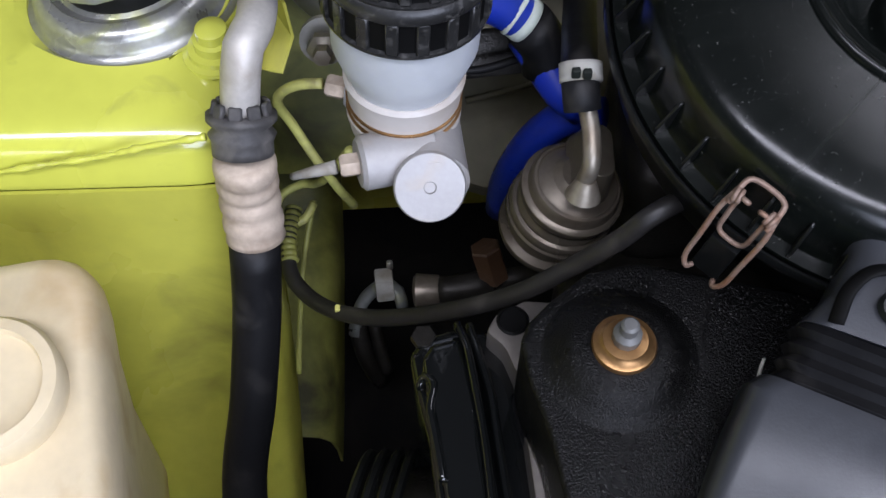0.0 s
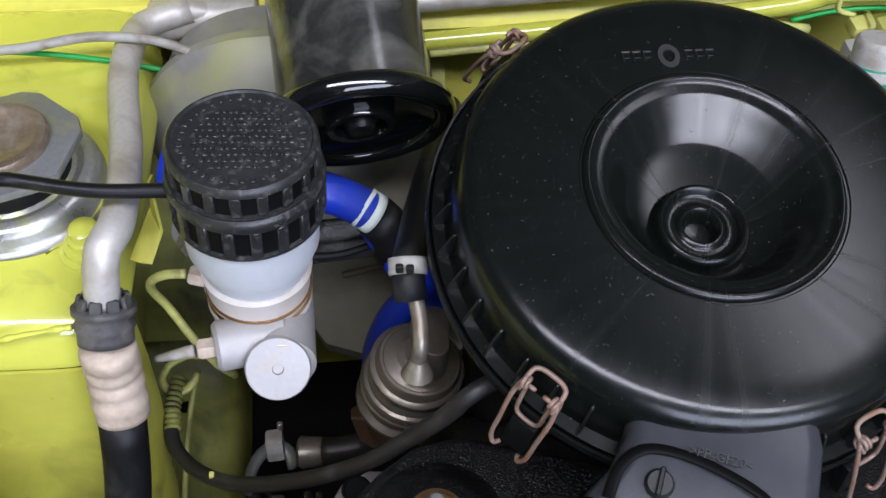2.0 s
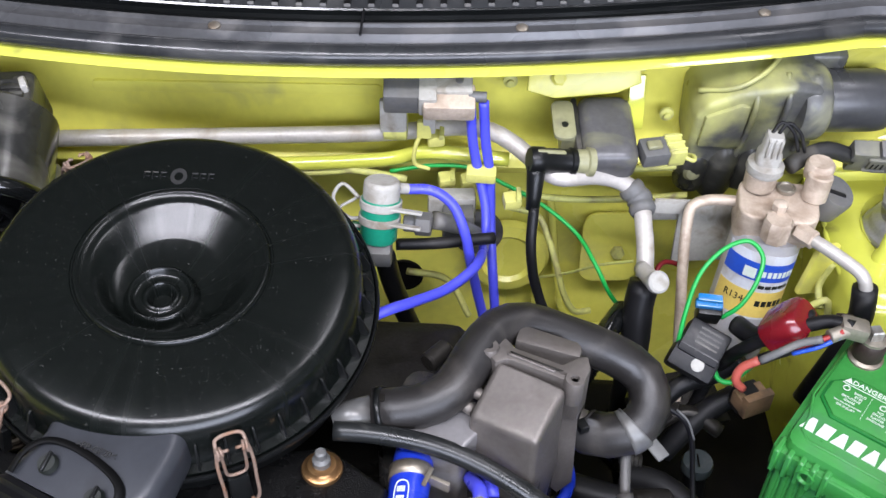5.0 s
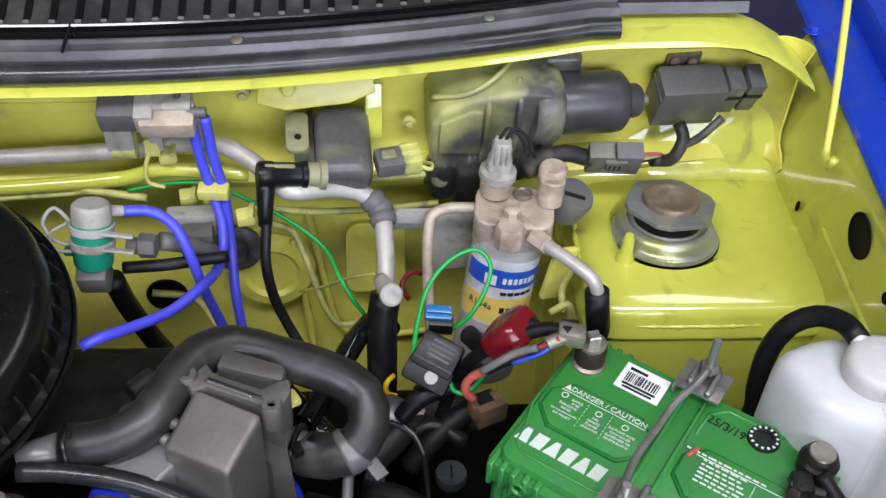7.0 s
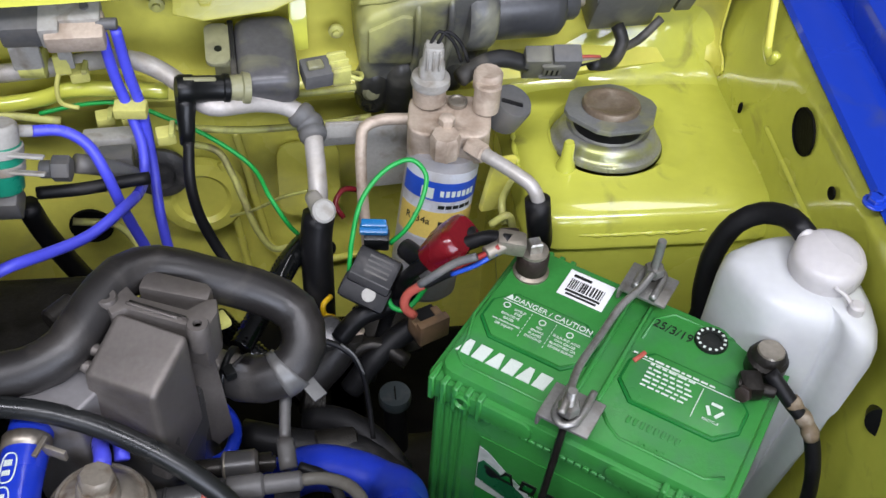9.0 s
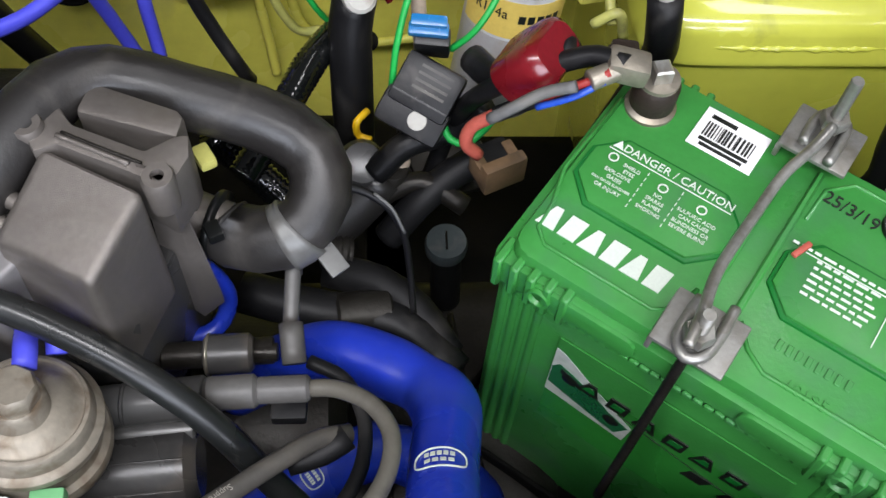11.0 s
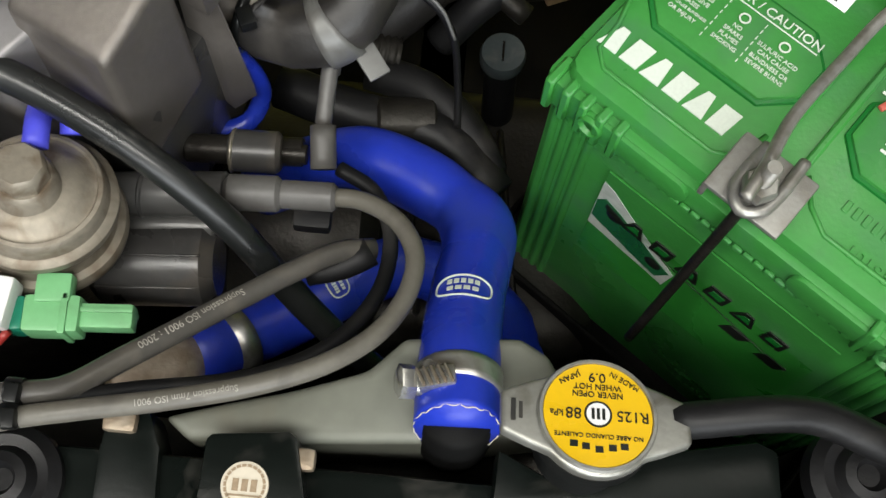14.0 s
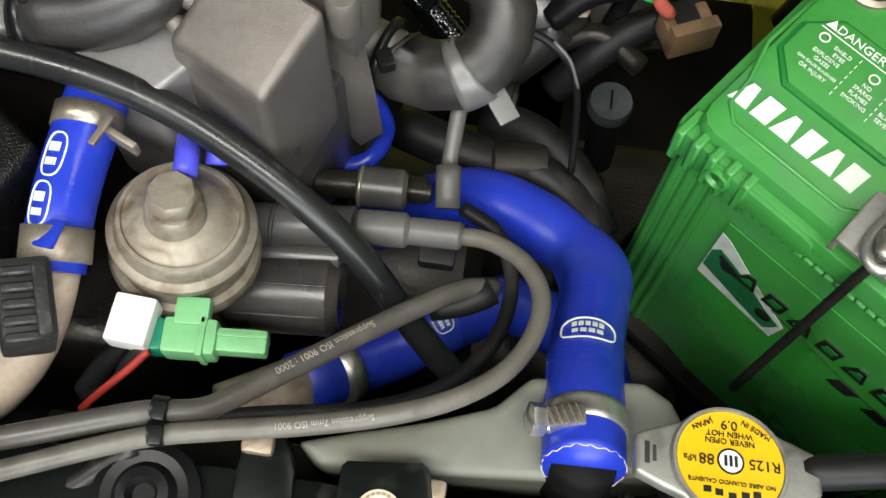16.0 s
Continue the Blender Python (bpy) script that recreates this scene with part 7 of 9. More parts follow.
# the dimmed lime makes this pipe look shaded
part("pipe", tube([(-0.2700, 0.0640, 0.6500), (-0.2745, 0.0480, 0.6380), (-0.2790, 0.0300, 0.6200), (-0.2820, 0.0100, 0.6000), (-0.2850, -0.0150, 0.5750)], 0.0020, 8), grimy_dim_lime, cl)
cl = thing("brake_pipe", "lime overpainted brake pipe coiled below the cylinder", "brake pipe", "brake pipes")
part("pipe", tube([(-0.2420, 0.0420, 0.7300), (-0.2560, 0.0560, 0.6900), (-0.2690, 0.0720, 0.6560), (-0.2780, 0.0760, 0.6500), (-0.2900, 0.0700, 0.6470), (-0.2930, 0.0600, 0.6450), (-0.2860, 0.0520, 0.6450), (-0.2760, 0.0530, 0.6460), (-0.2700, 0.0620, 0.6500)], 0.0027, 8), lime_wire, cl)

# corrugated looms
for pts, r, lb in (([(0.276, 0.059, 0.700), (0.284, 0.072, 0.705), (0.301, 0.101, 0.715), (0.313, 0.124, 0.720), (0.326, 0.143, 0.720)], 0.0095, "black corrugated wiring conduit rising behind the hose"), ([(0.258, 0.088, 0.700), (0.276, 0.086, 0.670), (0.302, 0.069, 0.650), (0.327, 0.054, 0.630)], 0.010, "black corrugated wiring conduit deep in the bay")):
    w = thing("wiring_loom", lb, "wiring loom", "wiring looms")
    part("conduit", tube(pts, r, 14, 0.0016, radius=lambda s: 0.93 + 0.07 * math.sin(s * 180)), glossy_black, w)

# ---- pipes along the firewall ----
fp = thing("firewall_pipe", "long aluminium refrigerant pipe clipped along the firewall", "pipe")
part("pipe", tube([(-0.268, 0.232, 0.806), (-0.226, 0.238, 0.794), (-0.137, 0.243, 0.797), (-0.003, 0.245, 0.804), (0.124, 0.243, 0.815), (0.176, 0.240, 0.825), (0.188, 0.236, 0.829), (0.211, 0.230, 0.830), (0.232, 0.222, 0.822), (0.246, 0.210, 0.817), (0.263, 0.187, 0.820), (0.296, 0.200, 0.812), (0.318, 0.206, 0.802), (0.333, 0.202, 0.790), (0.336, 0.178, 0.780), (0.337, 0.158, 0.768), (0.337, 0.147, 0.754)], 0.0072, 16), alu_pipe, fp)
part("sleeve", cyl((-0.289, 0.235, 0.795), (-0.221, 0.238, 0.796), 0.0128, 28, 0.0015), alu_pipe, fp, "thick pale pipe sleeve")
part("joint", tube([(0.324, 0.208, 0.797), (0.333, 0.200, 0.790), (0.336, 0.188, 0.785)], 0.0108, 22, 0.002, radius=lambda s: 0.88 + 0.14 * abs(math.sin(s * 9.4))), grey_plastic, fp, "dusty grey joint")
part("service_valve", tube([(0.333, 0.145, 0.765), (0.337, 0.127, 0.772), (0.340, 0.114, 0.778)], 0.0072, 16, radius=lambda s: 0.85 + 0.2 * s), alu_pipe, fp)
part("valve_cap", lathe([(0.0085, 0.0), (0.0090, 0.002), (0.0088, 0.006), (0.0070, 0.0075), (0.0, 0.0075)], 16, along((0.339, 0.117, 0.777), (0.25, -0.6, 0.65))), light_grey, fp, "chalky grey valve cap")
part("hose", tube([(0.337, 0.142, 0.752), (0.334, 0.134, 0.735), (0.334, 0.124, 0.712), (0.335, 0.115, 0.600)], 0.0122, 20), rubber, fp, "black hose end")
part("bracket", box(0.030, 0.003, 0.014, Matrix.Translation((0.360, 0.196, 0.787)), 0.001), light_grey, fp)
for q in [(0.133, 0.238, 0.826)]:
    part("pipe_clamp", lathe([(0.0085, -0.010), (0.0115, -0.009), (0.0120, 0.009), (0.0085, 0.010)], 24, Matrix.Translation(q) @ pose(0, 0, 0, 0, 90, 0)), lime_wire, fp, "overpainted rubber pipe clamp")
fl = thing("firewall_rail", "lime overpainted pipe run along the firewall ledge", "pipe")
part("pipe", tube([(-0.135, 0.240, 0.766), (-0.003, 0.240, 0.777), (0.129, 0.238, 0.792), (0.156, 0.236, 0.802), (0.227, 0.234, 0.799)], 0.0062, 12), lime, fl)
part("pipe", tube([(-0.112, 0.238, 0.759), (0.087, 0.238, 0.777), (0.094, 0.236, 0.780), (0.142, 0.236, 0.772)], 0.0034, 10), lime_wire, fl)
for pts in ([(0.229, 0.230, 0.767), (0.278, 0.235, 0.758), (0.327, 0.240, 0.756), (0.383, 0.245, 0.759)], [(0.229, 0.246, 0.738), (0.257, 0.242, 0.731), (0.267, 0.233, 0.715), (0.276, 0.222, 0.692), (0.286, 0.216, 0.660), (0.298, 0.216, 0.640), (0.312, 0.220, 0.638)], [(0.145, 0.188, 0.710), (0.179, 0.190, 0.700), (0.200, 0.176, 0.670)], [(0.301, 0.250, 0.779), (0.349, 0.255, 0.779), (0.388, 0.260, 0.781)], [(0.478, 0.133, 0.740), (0.477, 0.148, 0.750), (0.484, 0.153, 0.770)], [(0.467, 0.133, 0.740), (0.479, 0.132, 0.750), (0.486, 0.133, 0.730)]):
    w = thing("brake_pipe", "lime overpainted brake pipe on the firewall", "brake pipe", "firewall brake pipes")
    part("pipe", tube(pts, 0.0030, 8), lime_wire, w)
w = thing("wire", "thin lime overpainted wire across the firewall", "wire", "loose wires")
part("strand", tube([(0.262, 0.236, 0.662), (0.285, 0.212, 0.692), (0.308, 0.186, 0.728), (0.329, 0.162, 0.756)], 0.0013, 8), lime_wire, w)
for q in [(0.176, 0.235, 0.774), (0.195, 0.235, 0.773), (0.229, 0.180, 0.800), (0.166, 0.230, 0.821)]:
    c = thing("pipe_clip", "yellowed plastic pipe clip", "pipe clip", "pipe clips")
    part("body", box(0.014, 0.012, 0.010, Matrix.Translation(q) @ pose(0, 0, 0, 10, 0, 12), 0.002), pale_yellow, c)
    part("tab", box(0.004, 0.016, 0.004, Matrix.Translation(q) @ pose(0.005, 0, 0.006), 0.001), lime_wire, c)
w = thing("cable_tie", "yellow cable tie dangling from the solenoid bracket", "cable tie", "cable ties")
part("strap", tube([(0.157, 0.225, 0.835), (0.150, 0.222, 0.817), (0.150, 0.222, 0.800), (0.162, 0.222, 0.795)], 0.0018, 8), pale_yellow, w)
part("head", box(0.012, 0.006, 0.016, Matrix.Translation((0.157, 0.224, 0.834)), 0.002), pale_yellow, w)

# pressed shapes in the firewall
for nm, q, w_, h_ in (("pressed_panel", (-0.001, 0.270, 0.837), 0.24, 0.010), ("pressed_panel", (-0.345, 0.262, 0.818), 0.085, 0.055)):
    o = part(nm, prism(rounded(w_, h_, min(w_, h_) * 0.4, 5), -0.002, 0.003, Matrix.Translation(q) @ pose(0, 0, 0, 90, 0, 2), 0.002, 3), lime_dusty, firewall)
part("boss_plate", prism(rounded(0.055, 0.075, 0.014, 5), 0, 0.004, Matrix.Translation((0.330, 0.272, 0.672)) @ pose(0, 0, 0, 80, 0, 4), 0.002), lime_dusty, firewall)
for pts in ([(0.270, 0.274, 0.725), (0.274, 0.274, 0.700), (0.286, 0.272, 0.620), (0.293, 0.270, 0.588), (0.312, 0.268, 0.570), (0.345, 0.268, 0.570), (0.380, 0.270, 0.574)], [(0.255, 0.274, 0.690), (0.262, 0.272, 0.630), (0.268, 0.266, 0.580), (0.272, 0.258, 0.545)]):
    part("pressed_ridge", tube(pts, 0.0036, 10), lime_dusty, firewall)
part("boss_bolt", cyl((0.337, 0.270, 0.669), (0.337, 0.262, 0.670), 0.0065, 6), lime_wire, firewall)
part("round_pressing", lathe([(0.040, 0.0), (0.036, 0.006), (0.026, 0.008), (0.022, 0.004), (0.0, 0.003)], 32, Matrix.Translation((0.235, 0.272, 0.655)) @ pose(0, 0, 0, 82, 0, 2)), lime_dusty, firewall)
# closed disc; the hole's darkness is painted near-black
part("panel_hole", lathe([(0.019, 0.0), (0.019, 0.002), (0.017, 0.0025), (0.0165, 0.0005), (0.0, 0.0005)], 28, Matrix.Translation((0.137, 0.264, 0.632)) @ pose(0, 0, 0, 88, 0, 2)), near_black, firewall, "dark cable hole")
part("grommet", lathe([(0.024, 0.0), (0.024, 0.004), (0.018, 0.008), (0.013, 0.008), (0.011, 0.003), (0.0, 0.003)], 28, Matrix.Translation((0.205, 0.266, 0.690)) @ pose(0, 0, 0, 84, 0, 2)), perished, firewall, "perished grey rubber grommet")
for q in [(0.357, 0.268, 0.828), (0.176, 0.262, 0.840), (0.225, 0.262, 0.859), (-0.301, 0.262, 0.858), (-0.330, 0.262, 0.824)]:
    part("stud", lathe([(0.006, 0), (0.006, 0.003), (0.003, 0.004), (0.003, 0.007), (0.0, 0.0075)], 12, Matrix.Translation(q) @ pose(0, 0, 0, 90, 0, 0)), lime_wire, firewall)

# ---- vacuum solenoids ----
so = thing("vacuum_solenoid", "dusty grey and beige vacuum solenoid pair on a bracket", "solenoid")
part("dark_coil", box(0.030, 0.028, 0.022, Matrix.Translation((0.1410, 0.212, 0.878)) @ pose(0, 0, 0, 20, 0, 2), 0.003), grey_plastic, so)
part("pale_coil", box(0.040, 0.024, 0.017, Matrix.Translation((0.1765, 0.2045, 0.8745)) @ pose(0, 0, 0, 20, 0, 2), 0.003), dusty_alu, so)
part("mid_block", box(0.014, 0.030, 0.021, Matrix.Translation((0.1600, 0.2110, 0.8785)) @ pose(0, 0, 0, 20, 0, 2), 0.002), light_grey, so)
part("screw", lathe([(0.0032, 0), (0.003, 0.0014), (0.0, 0.0016)], 10, Matrix.Translation((0.184, 0.211, 0.8905)) @ pose(0, 0, 0, 20, 0, 0)), grey_plastic, so)
part("top_plug", box(0.028, 0.020, 0.012, Matrix.Translation((0.1800, 0.2130, 0.8835)) @ pose(0, 0, 0, 20, 0, 2), 0.002), light_grey, so)
part("port", cyl((0.191, 0.205, 0.880), (0.205, 0.205, 0.880), 0.0042, 12), grey_plastic, so)
part("bracket", box(0.010, 0.004, 0.040, Matrix.Translation((0.161, 0.222, 0.851)) @ pose(0, 0, 0, 5, 0, 0), 0.001), light_grey, so)
part("strap", box(0.022, 0.006, 0.034, Matrix.Translation((0.132, 0.228, 0.843)) @ pose(0, 0, 0, 5, 0, 0), 0.003), light_grey, so)

# ---- blue vacuum tubes ----
for pts, lb in (([(0.146, 0.143, 0.838), (0.167, 0.146, 0.835), (0.182, 0.143, 0.825), (0.192, 0.135, 0.805), (0.198, 0.133, 0.775), (0.205, 0.139, 0.735), (0.214, 0.144, 0.690)], "blue silicone vacuum tube looping from the green valve"),
                ([(0.193, 0.206, 0.872), (0.196, 0.205, 0.838), (0.202, 0.202, 0.808), (0.209, 0.190, 0.781), (0.209, 0.170, 0.766), (0.200, 0.111, 0.790), (0.182, 0.089, 0.790), (0.160, 0.070, 0.795), (0.141, 0.053, 0.802), (0.130, 0.048, 0.800)], "blue silicone vacuum tube curving under the air cleaner"),
                ([(0.203, 0.206, 0.875), (0.206, 0.205, 0.839), (0.211, 0.203, 0.807), (0.214, 0.190, 0.763), (0.217, 0.166, 0.735), (0.222, 0.151, 0.690)], "blue silicone vacuum tube hanging straight down")):
    v = thing("vacuum_tube", lb, "vacuum tube", "blue vacuum tubes")
    part("tube", tube(pts, 0.0040, 14), blue_tube, v)
tc2 = thing("tube_clip", "yellow plastic clip holding two blue tubes", "tube clip")
part("clip", box(0.024, 0.012, 0.010, Matrix.Translation((0.204, 0.199, 0.810)) @ pose(0, 0, 0, 10, 0, -4), 0.002), pale_yellow, tc2)

# ---- green and grey valve ----
gv = thing("vacuum_valve", "grey and teal vacuum valve wrapped in pale straps", "valve")
A, B = Vector((0.131, 0.132, 0.855)), Vector((0.128, 0.118, 0.811))
ax = (B - A).normalized()
part("cap", lathe([(0.0115, 0.0), (0.0132, 0.0015), (0.0136, 0.004), (0.0136, 0.0145), (0.0146, 0.0155)], 28, along(A, ax)), light_grey, gv)
part("body", lathe([(0.0142, 0.014), (0.0146, 0.016), (0.0146, 0.034), (0.0138, 0.036), (0.0138, 0.046), (0.0125, 0.048)], 28, along(A, ax)), teal, gv, "teal plastic body")
for d in (0.0150, 0.0270):
    part("strap", lathe([(0.0146, d), (0.0157, d + 0.0006), (0.0157, d + 0.0058), (0.0146, d + 0.0064)], 28, along(A, ax), caps=False), light_grey, gv)
    part("strap_ear", box(0.030, 0.0022, 0.0056, along(A + ax * (d + 0.003), ax) @ pose(-0.016, -0.012, 0, 90, 0, 8), 0.0006, 1), light_grey, gv)
part("nub", box(0.010, 0.006, 0.006, along(A + ax * 0.040, ax) @ pose(0.016, 0.004, 0), 0.001, 1), teal, gv)
part("lower_socket", box(0.022, 0.020, 0.022, Matrix.Translation(A + ax * 0.056) @ pose(0, 0, 0, 20, 0, 0), 0.003), grey_plastic, gv)
part("port", cyl((0.140, 0.139, 0.842), (0.149, 0.142, 0.839), 0.0042, 12), light_grey, gv)
part("side_port", cyl((0.145, 0.148, 0.800), (0.165, 0.147, 0.800), 0.0065, 14), grey_plastic, gv)
part("side_nut", cyl((0.154, 0.146, 0.802), (0.167, 0.145, 0.802), 0.0095, 6), grey_plastic, gv)
part("strap_tail", tube([(0.113, 0.135, 0.835), (0.100, 0.144, 0.840), (0.094, 0.133, 0.835), (0.107, 0.123, 0.825), (0.124, 0.128, 0.825)], 0.0016, 6), light_grey, gv)
part("strap_tail", tube([(0.116, 0.120, 0.820), (0.104, 0.117, 0.825), (0.099, 0.127, 0.830), (0.111, 0.134, 0.835)], 0.0014, 6), light_grey, gv)
for pts, r, mtl, lb in (([(0.139, 0.145, 0.780), (0.170, 0.148, 0.780), (0.205, 0.155, 0.780), (0.216, 0.158, 0.779)], 0.0047, rubber, "black cable crossing the firewall"), ([(0.130, 0.144, 0.770), (0.134, 0.149, 0.740), (0.146, 0.163, 0.680), (0.156, 0.174, 0.640)], 0.0085, rubber, "black loom running down by the firewall"), ([(0.168, 0.155, 0.798), (0.182, 0.163, 0.788), (0.196, 0.170, 0.774), (0.204, 0.180, 0.760)], 0.0072, grey_plastic, "dusty loom behind the blue tubes")):
    w = thing("wiring_loom", lb, "wiring loom", "wiring looms")
    part("sheath", tube(pts, r, 12), mtl, w)
co = thing("wiring_connector", "dusty grey wiring connector on the firewall", "connector", "wiring connectors")
part("shell", box(0.040, 0.016, 0.022, Matrix.Translation((0.181, 0.215, 0.765)) @ pose(0, 0, 0, 0, 0, 4), 0.003), light_grey, co)
part("plug", box(0.026, 0.018, 0.026, Matrix.Translation((0.187, 0.195, 0.761)) @ pose(0, 0, 0, 0, 0, 4), 0.003), grey_plastic, co)

# ---- ignition coil ----
satin_dust = mat("dusty_grey_plastic", (0.085, 0.083, 0.085), 0.40, var=0.25, scale=30, dirt=(0.20, 0.195, 0.11), dirt_amount=0.26, dirt_scale=22)
ic = thing("ignition_coil", "dusty grey ignition coil on a lime bracket", "ignition coil")
coil_dust = mat("oversprayed_grey_plastic", (0.24, 0.235, 0.13), 0.45, var=0.2, scale=30, dirt=(0.12, 0.11, 0.08), dirt_amount=0.35, dirt_scale=40)
part("bracket", prism([(-0.040, 0.010), (0.048, 0.018), (0.050, 0.0), (0.030, -0.008), (-0.020, -0.012), (-0.042, -0.006)], 0, 0.004, Matrix.Translation((0.279, 0.250, 0.866)) @ pose(0, 0, 0, 60, 0, 4), 0.0015), lime_dusty, ic, "lime painted bracket")
CM = Matrix.Translation((0.3035, 0.2275, 0.8345)) @ pose(0, 0, 0, 13, 0, 4)
part("body", loft([[CM @ V(x, y, z) for x, y in rounded(w_, d_, 0.009, 5)] for w_, d_, z in ((0.034, 0.056, -0.022), (0.044, 0.064, -0.017), (0.045, 0.066, -0.004), (0.043, 0.068, 0.004), (0.036, 0.062, 0.0085), (0.026, 0.052, 0.0105))]), satin_dust, ic, angle=60)
part("core_edge", box(0.0045, 0.062, 0.022, CM @ pose(-0.0245, 0.002, -0.006), 0.001), dusty_black, ic)
part("core_plate", prism(rounded(0.040, 0.020, 0.005, 4), 0, 0.012, CM @ pose(-0.038, 0.010, -0.004, 0, 90, 0) @ pose(0, 0, 0, 0, 0, 90), 0.0015), coil_dust, ic, "dusty laminated steel core")
part("flange", prism(rounded(0.018, 0.040, 0.006, 4), 0, 0.004, CM @ pose(-0.0350, 0.008, 0.004), 0.0012), coil_dust, ic)
part("flange_hole", lathe([(0.0028, 0.0), (0.0028, 0.0006), (0.0, 0.0006)], 14, CM @ pose(-0.0345, 0.002, 0.0082)), black_print, ic)
part("tower", lathe([(0.0118, 0.0), (0.0118, 0.005), (0.0098, 0.006), (0.0092, 0.020)], 24, along((0.2905, 0.1985, 0.8270), (-1, -0.20, 0.16))), coil_dust, ic)
part("boot", lathe([(0.0090, 0.0), (0.0108, 0.001), (0.0110, 0.005), (0.0098, 0.006), (0.0098, 0.026), (0.0106, 0.027), (0.0106, 0.036), (0.0092, 0.0385), (0.0, 0.0385)], 24, along((0.2770, 0.1955, 0.8290), (-1, -0.22, 0.18))), satin_black, ic, "black angled plug boot")
part("boot_rib", box(0.024, 0.003, 0.004, along((0.2570, 0.1895, 0.8420), (-1, -0.22, 0.18)) @ pose(0, 0, 0, 0, 90, 0), 0.001, 1), coil_dust, ic)
part("boot_elbow", tube([(0.2462, 0.1865, 0.829), (0.2455, 0.178, 0.818), (0.2450, 0.170, 0.800)], 0.0078, 16, radius=lambda s: 1.0 - 0.30 * s), satin_black, ic)
part("lead", tube([(0.246, 0.169, 0.803), (0.245, 0.153, 0.778), (0.249, 0.146, 0.750), (0.258, 0.144, 0.720), (0.270, 0.141, 0.690), (0.271, 0.155, 0.665)], 0.0042, 12), rubber, ic, "black ignition lead")
PLM = Matrix.Translation((0.3400, 0.2120, 0.8290)) @ pose(0, 0, 0, 12, 0, 14)
part("plug", box(0.022, 0.020, 0.014, PLM, 0.002), grey_plastic, ic)
part("plug_latch", box(0.012, 0.008, 0.004, PLM @ pose(-0.001, 0, 0.0085), 0.001, 1), coil_dust, ic)
part("plug_shell", box(0.014, 0.022, 0.016, PLM @ pose(0.017, 0, 0), 0.002), lime_wire, ic)
for y in (-0.007, 0.0, 0.007):
    part("plug_rib", box(0.015, 0.0022, 0.018, PLM @ pose(0.017, y, 0.0005), 0.0006, 1), lime_wire, ic)
part("plug_wire", tube([PLM @ V(0.022, -0.008, 0), PLM @ V(0.030, -0.012, -0.002), PLM @ V(0.034, -0.004, -0.006), PLM @ V(0.028, 0.004, -0.012)], 0.0018, 8), lime_wire, ic)
part("rear_lug", box(0.014, 0.005, 0.046, Matrix.Translation((0.328, 0.256, 0.846)) @ pose(0, 0, 0, -20, 0, 3), 0.002), lime, ic)
for q in [(0.262, 0.245, 0.873), (0.3225, 0.2600, 0.874)]:
    part("bolt", lathe([(0.0075, 0), (0.0075, 0.002), (0.0055, 0.003), (0.0055, 0.006), (0.0, 0.0065)], 6, Matrix.Translation(q) @ pose(0, 0, 0, 55, 0, 0) @ Matrix.Scale(0.85, 4)), lime_dusty, ic)

# ---- wiper motor ----
wm = thing("wiper_motor", "black wiper motor with overspray on its gear housing", "wiper motor")
half_sprayed = mat("oversprayed_black", (0.072, 0.073, 0.070), 0.38, var=0.3, scale=30, bump=0.15, dirt=(0.20, 0.20, 0.14), dirt_amount=0.36, dirt_scale=30)
# lime overspray that thins out towards the motor
nt = half_sprayed.node_tree
psn = nt.nodes.new("ShaderNodeNewGeometry")
sep = nt.nodes.new("ShaderNodeVectorMath")
sep.operation = "DOT_PRODUCT"
sep.inputs[1].default_value = (1.0, 0.0, -0.9)
cloud = nt.nodes.new("ShaderNodeTexNoise")
cloud.inputs["Scale"].default_value, cloud.inputs["Detail"].default_value = 34.0, 7.0
wob = nt.nodes.new("ShaderNodeMath")
wob.operation = "MULTIPLY_ADD"
wob.inputs[1].default_value = 0.16
fade = nt.nodes.new("ShaderNodeMapRange")
fade.inputs["From Min"].default_value, fade.inputs["From Max"].default_value = -0.245, -0.320
fade.inputs["To Max"].default_value = 0.85
mixp = nt.nodes.new("ShaderNodeMix")
mixp.data_type = "RGBA"
mixp.inputs[7].default_value = (0.42, 0.42, 0.14, 1)
bs = nt.nodes["Principled BSDF"]
nt.links.new(psn.outputs["Position"], sep.inputs[0])
nt.links.new(psn.outputs["Position"], cloud.inputs["Vector"])
nt.links.new(cloud.outputs["Fac"], wob.inputs[0])
nt.links.new(sep.outputs["Value"], wob.inputs[2])
nt.links.new(wob.outputs[0], fade.inputs["Value"])
nt.links.new(bs.inputs["Base Color"].links[0].from_socket, mixp.inputs[6])
nt.links.new(fade.outputs[0], mixp.inputs[0])
nt.links.new(mixp.outputs[2], bs.inputs["Base Color"])
WM = Matrix.Translation((0.424, 0.268, 0.838)) @ pose(0, 0, 0, 14, -3, 4)
FM_ = WM @ pose(0, 0.030, 0, 90, 0, 0)
face = [(-0.046, -0.050), (-0.053, -0.026), (-0.053, 0.020), (-0.046, 0.034), (-0.018, 0.046), (0.020, 0.050), (0.046, 0.044), (0.050, 0.020), (0.050, -0.024), (0.036, -0.040), (0.0, -0.052)]
part("gear_housing", prism(face, 0.0, 0.058, FM_, 0.007, 4), half_sprayed, wm)
part("cover_plate", prism([(-0.047, -0.012), (-0.046, 0.024), (-0.020, 0.036), (-0.012, 0.034), (-0.012, -0.016)], 0.056, 0.0615, FM_, 0.0025, 2), half_sprayed, wm)
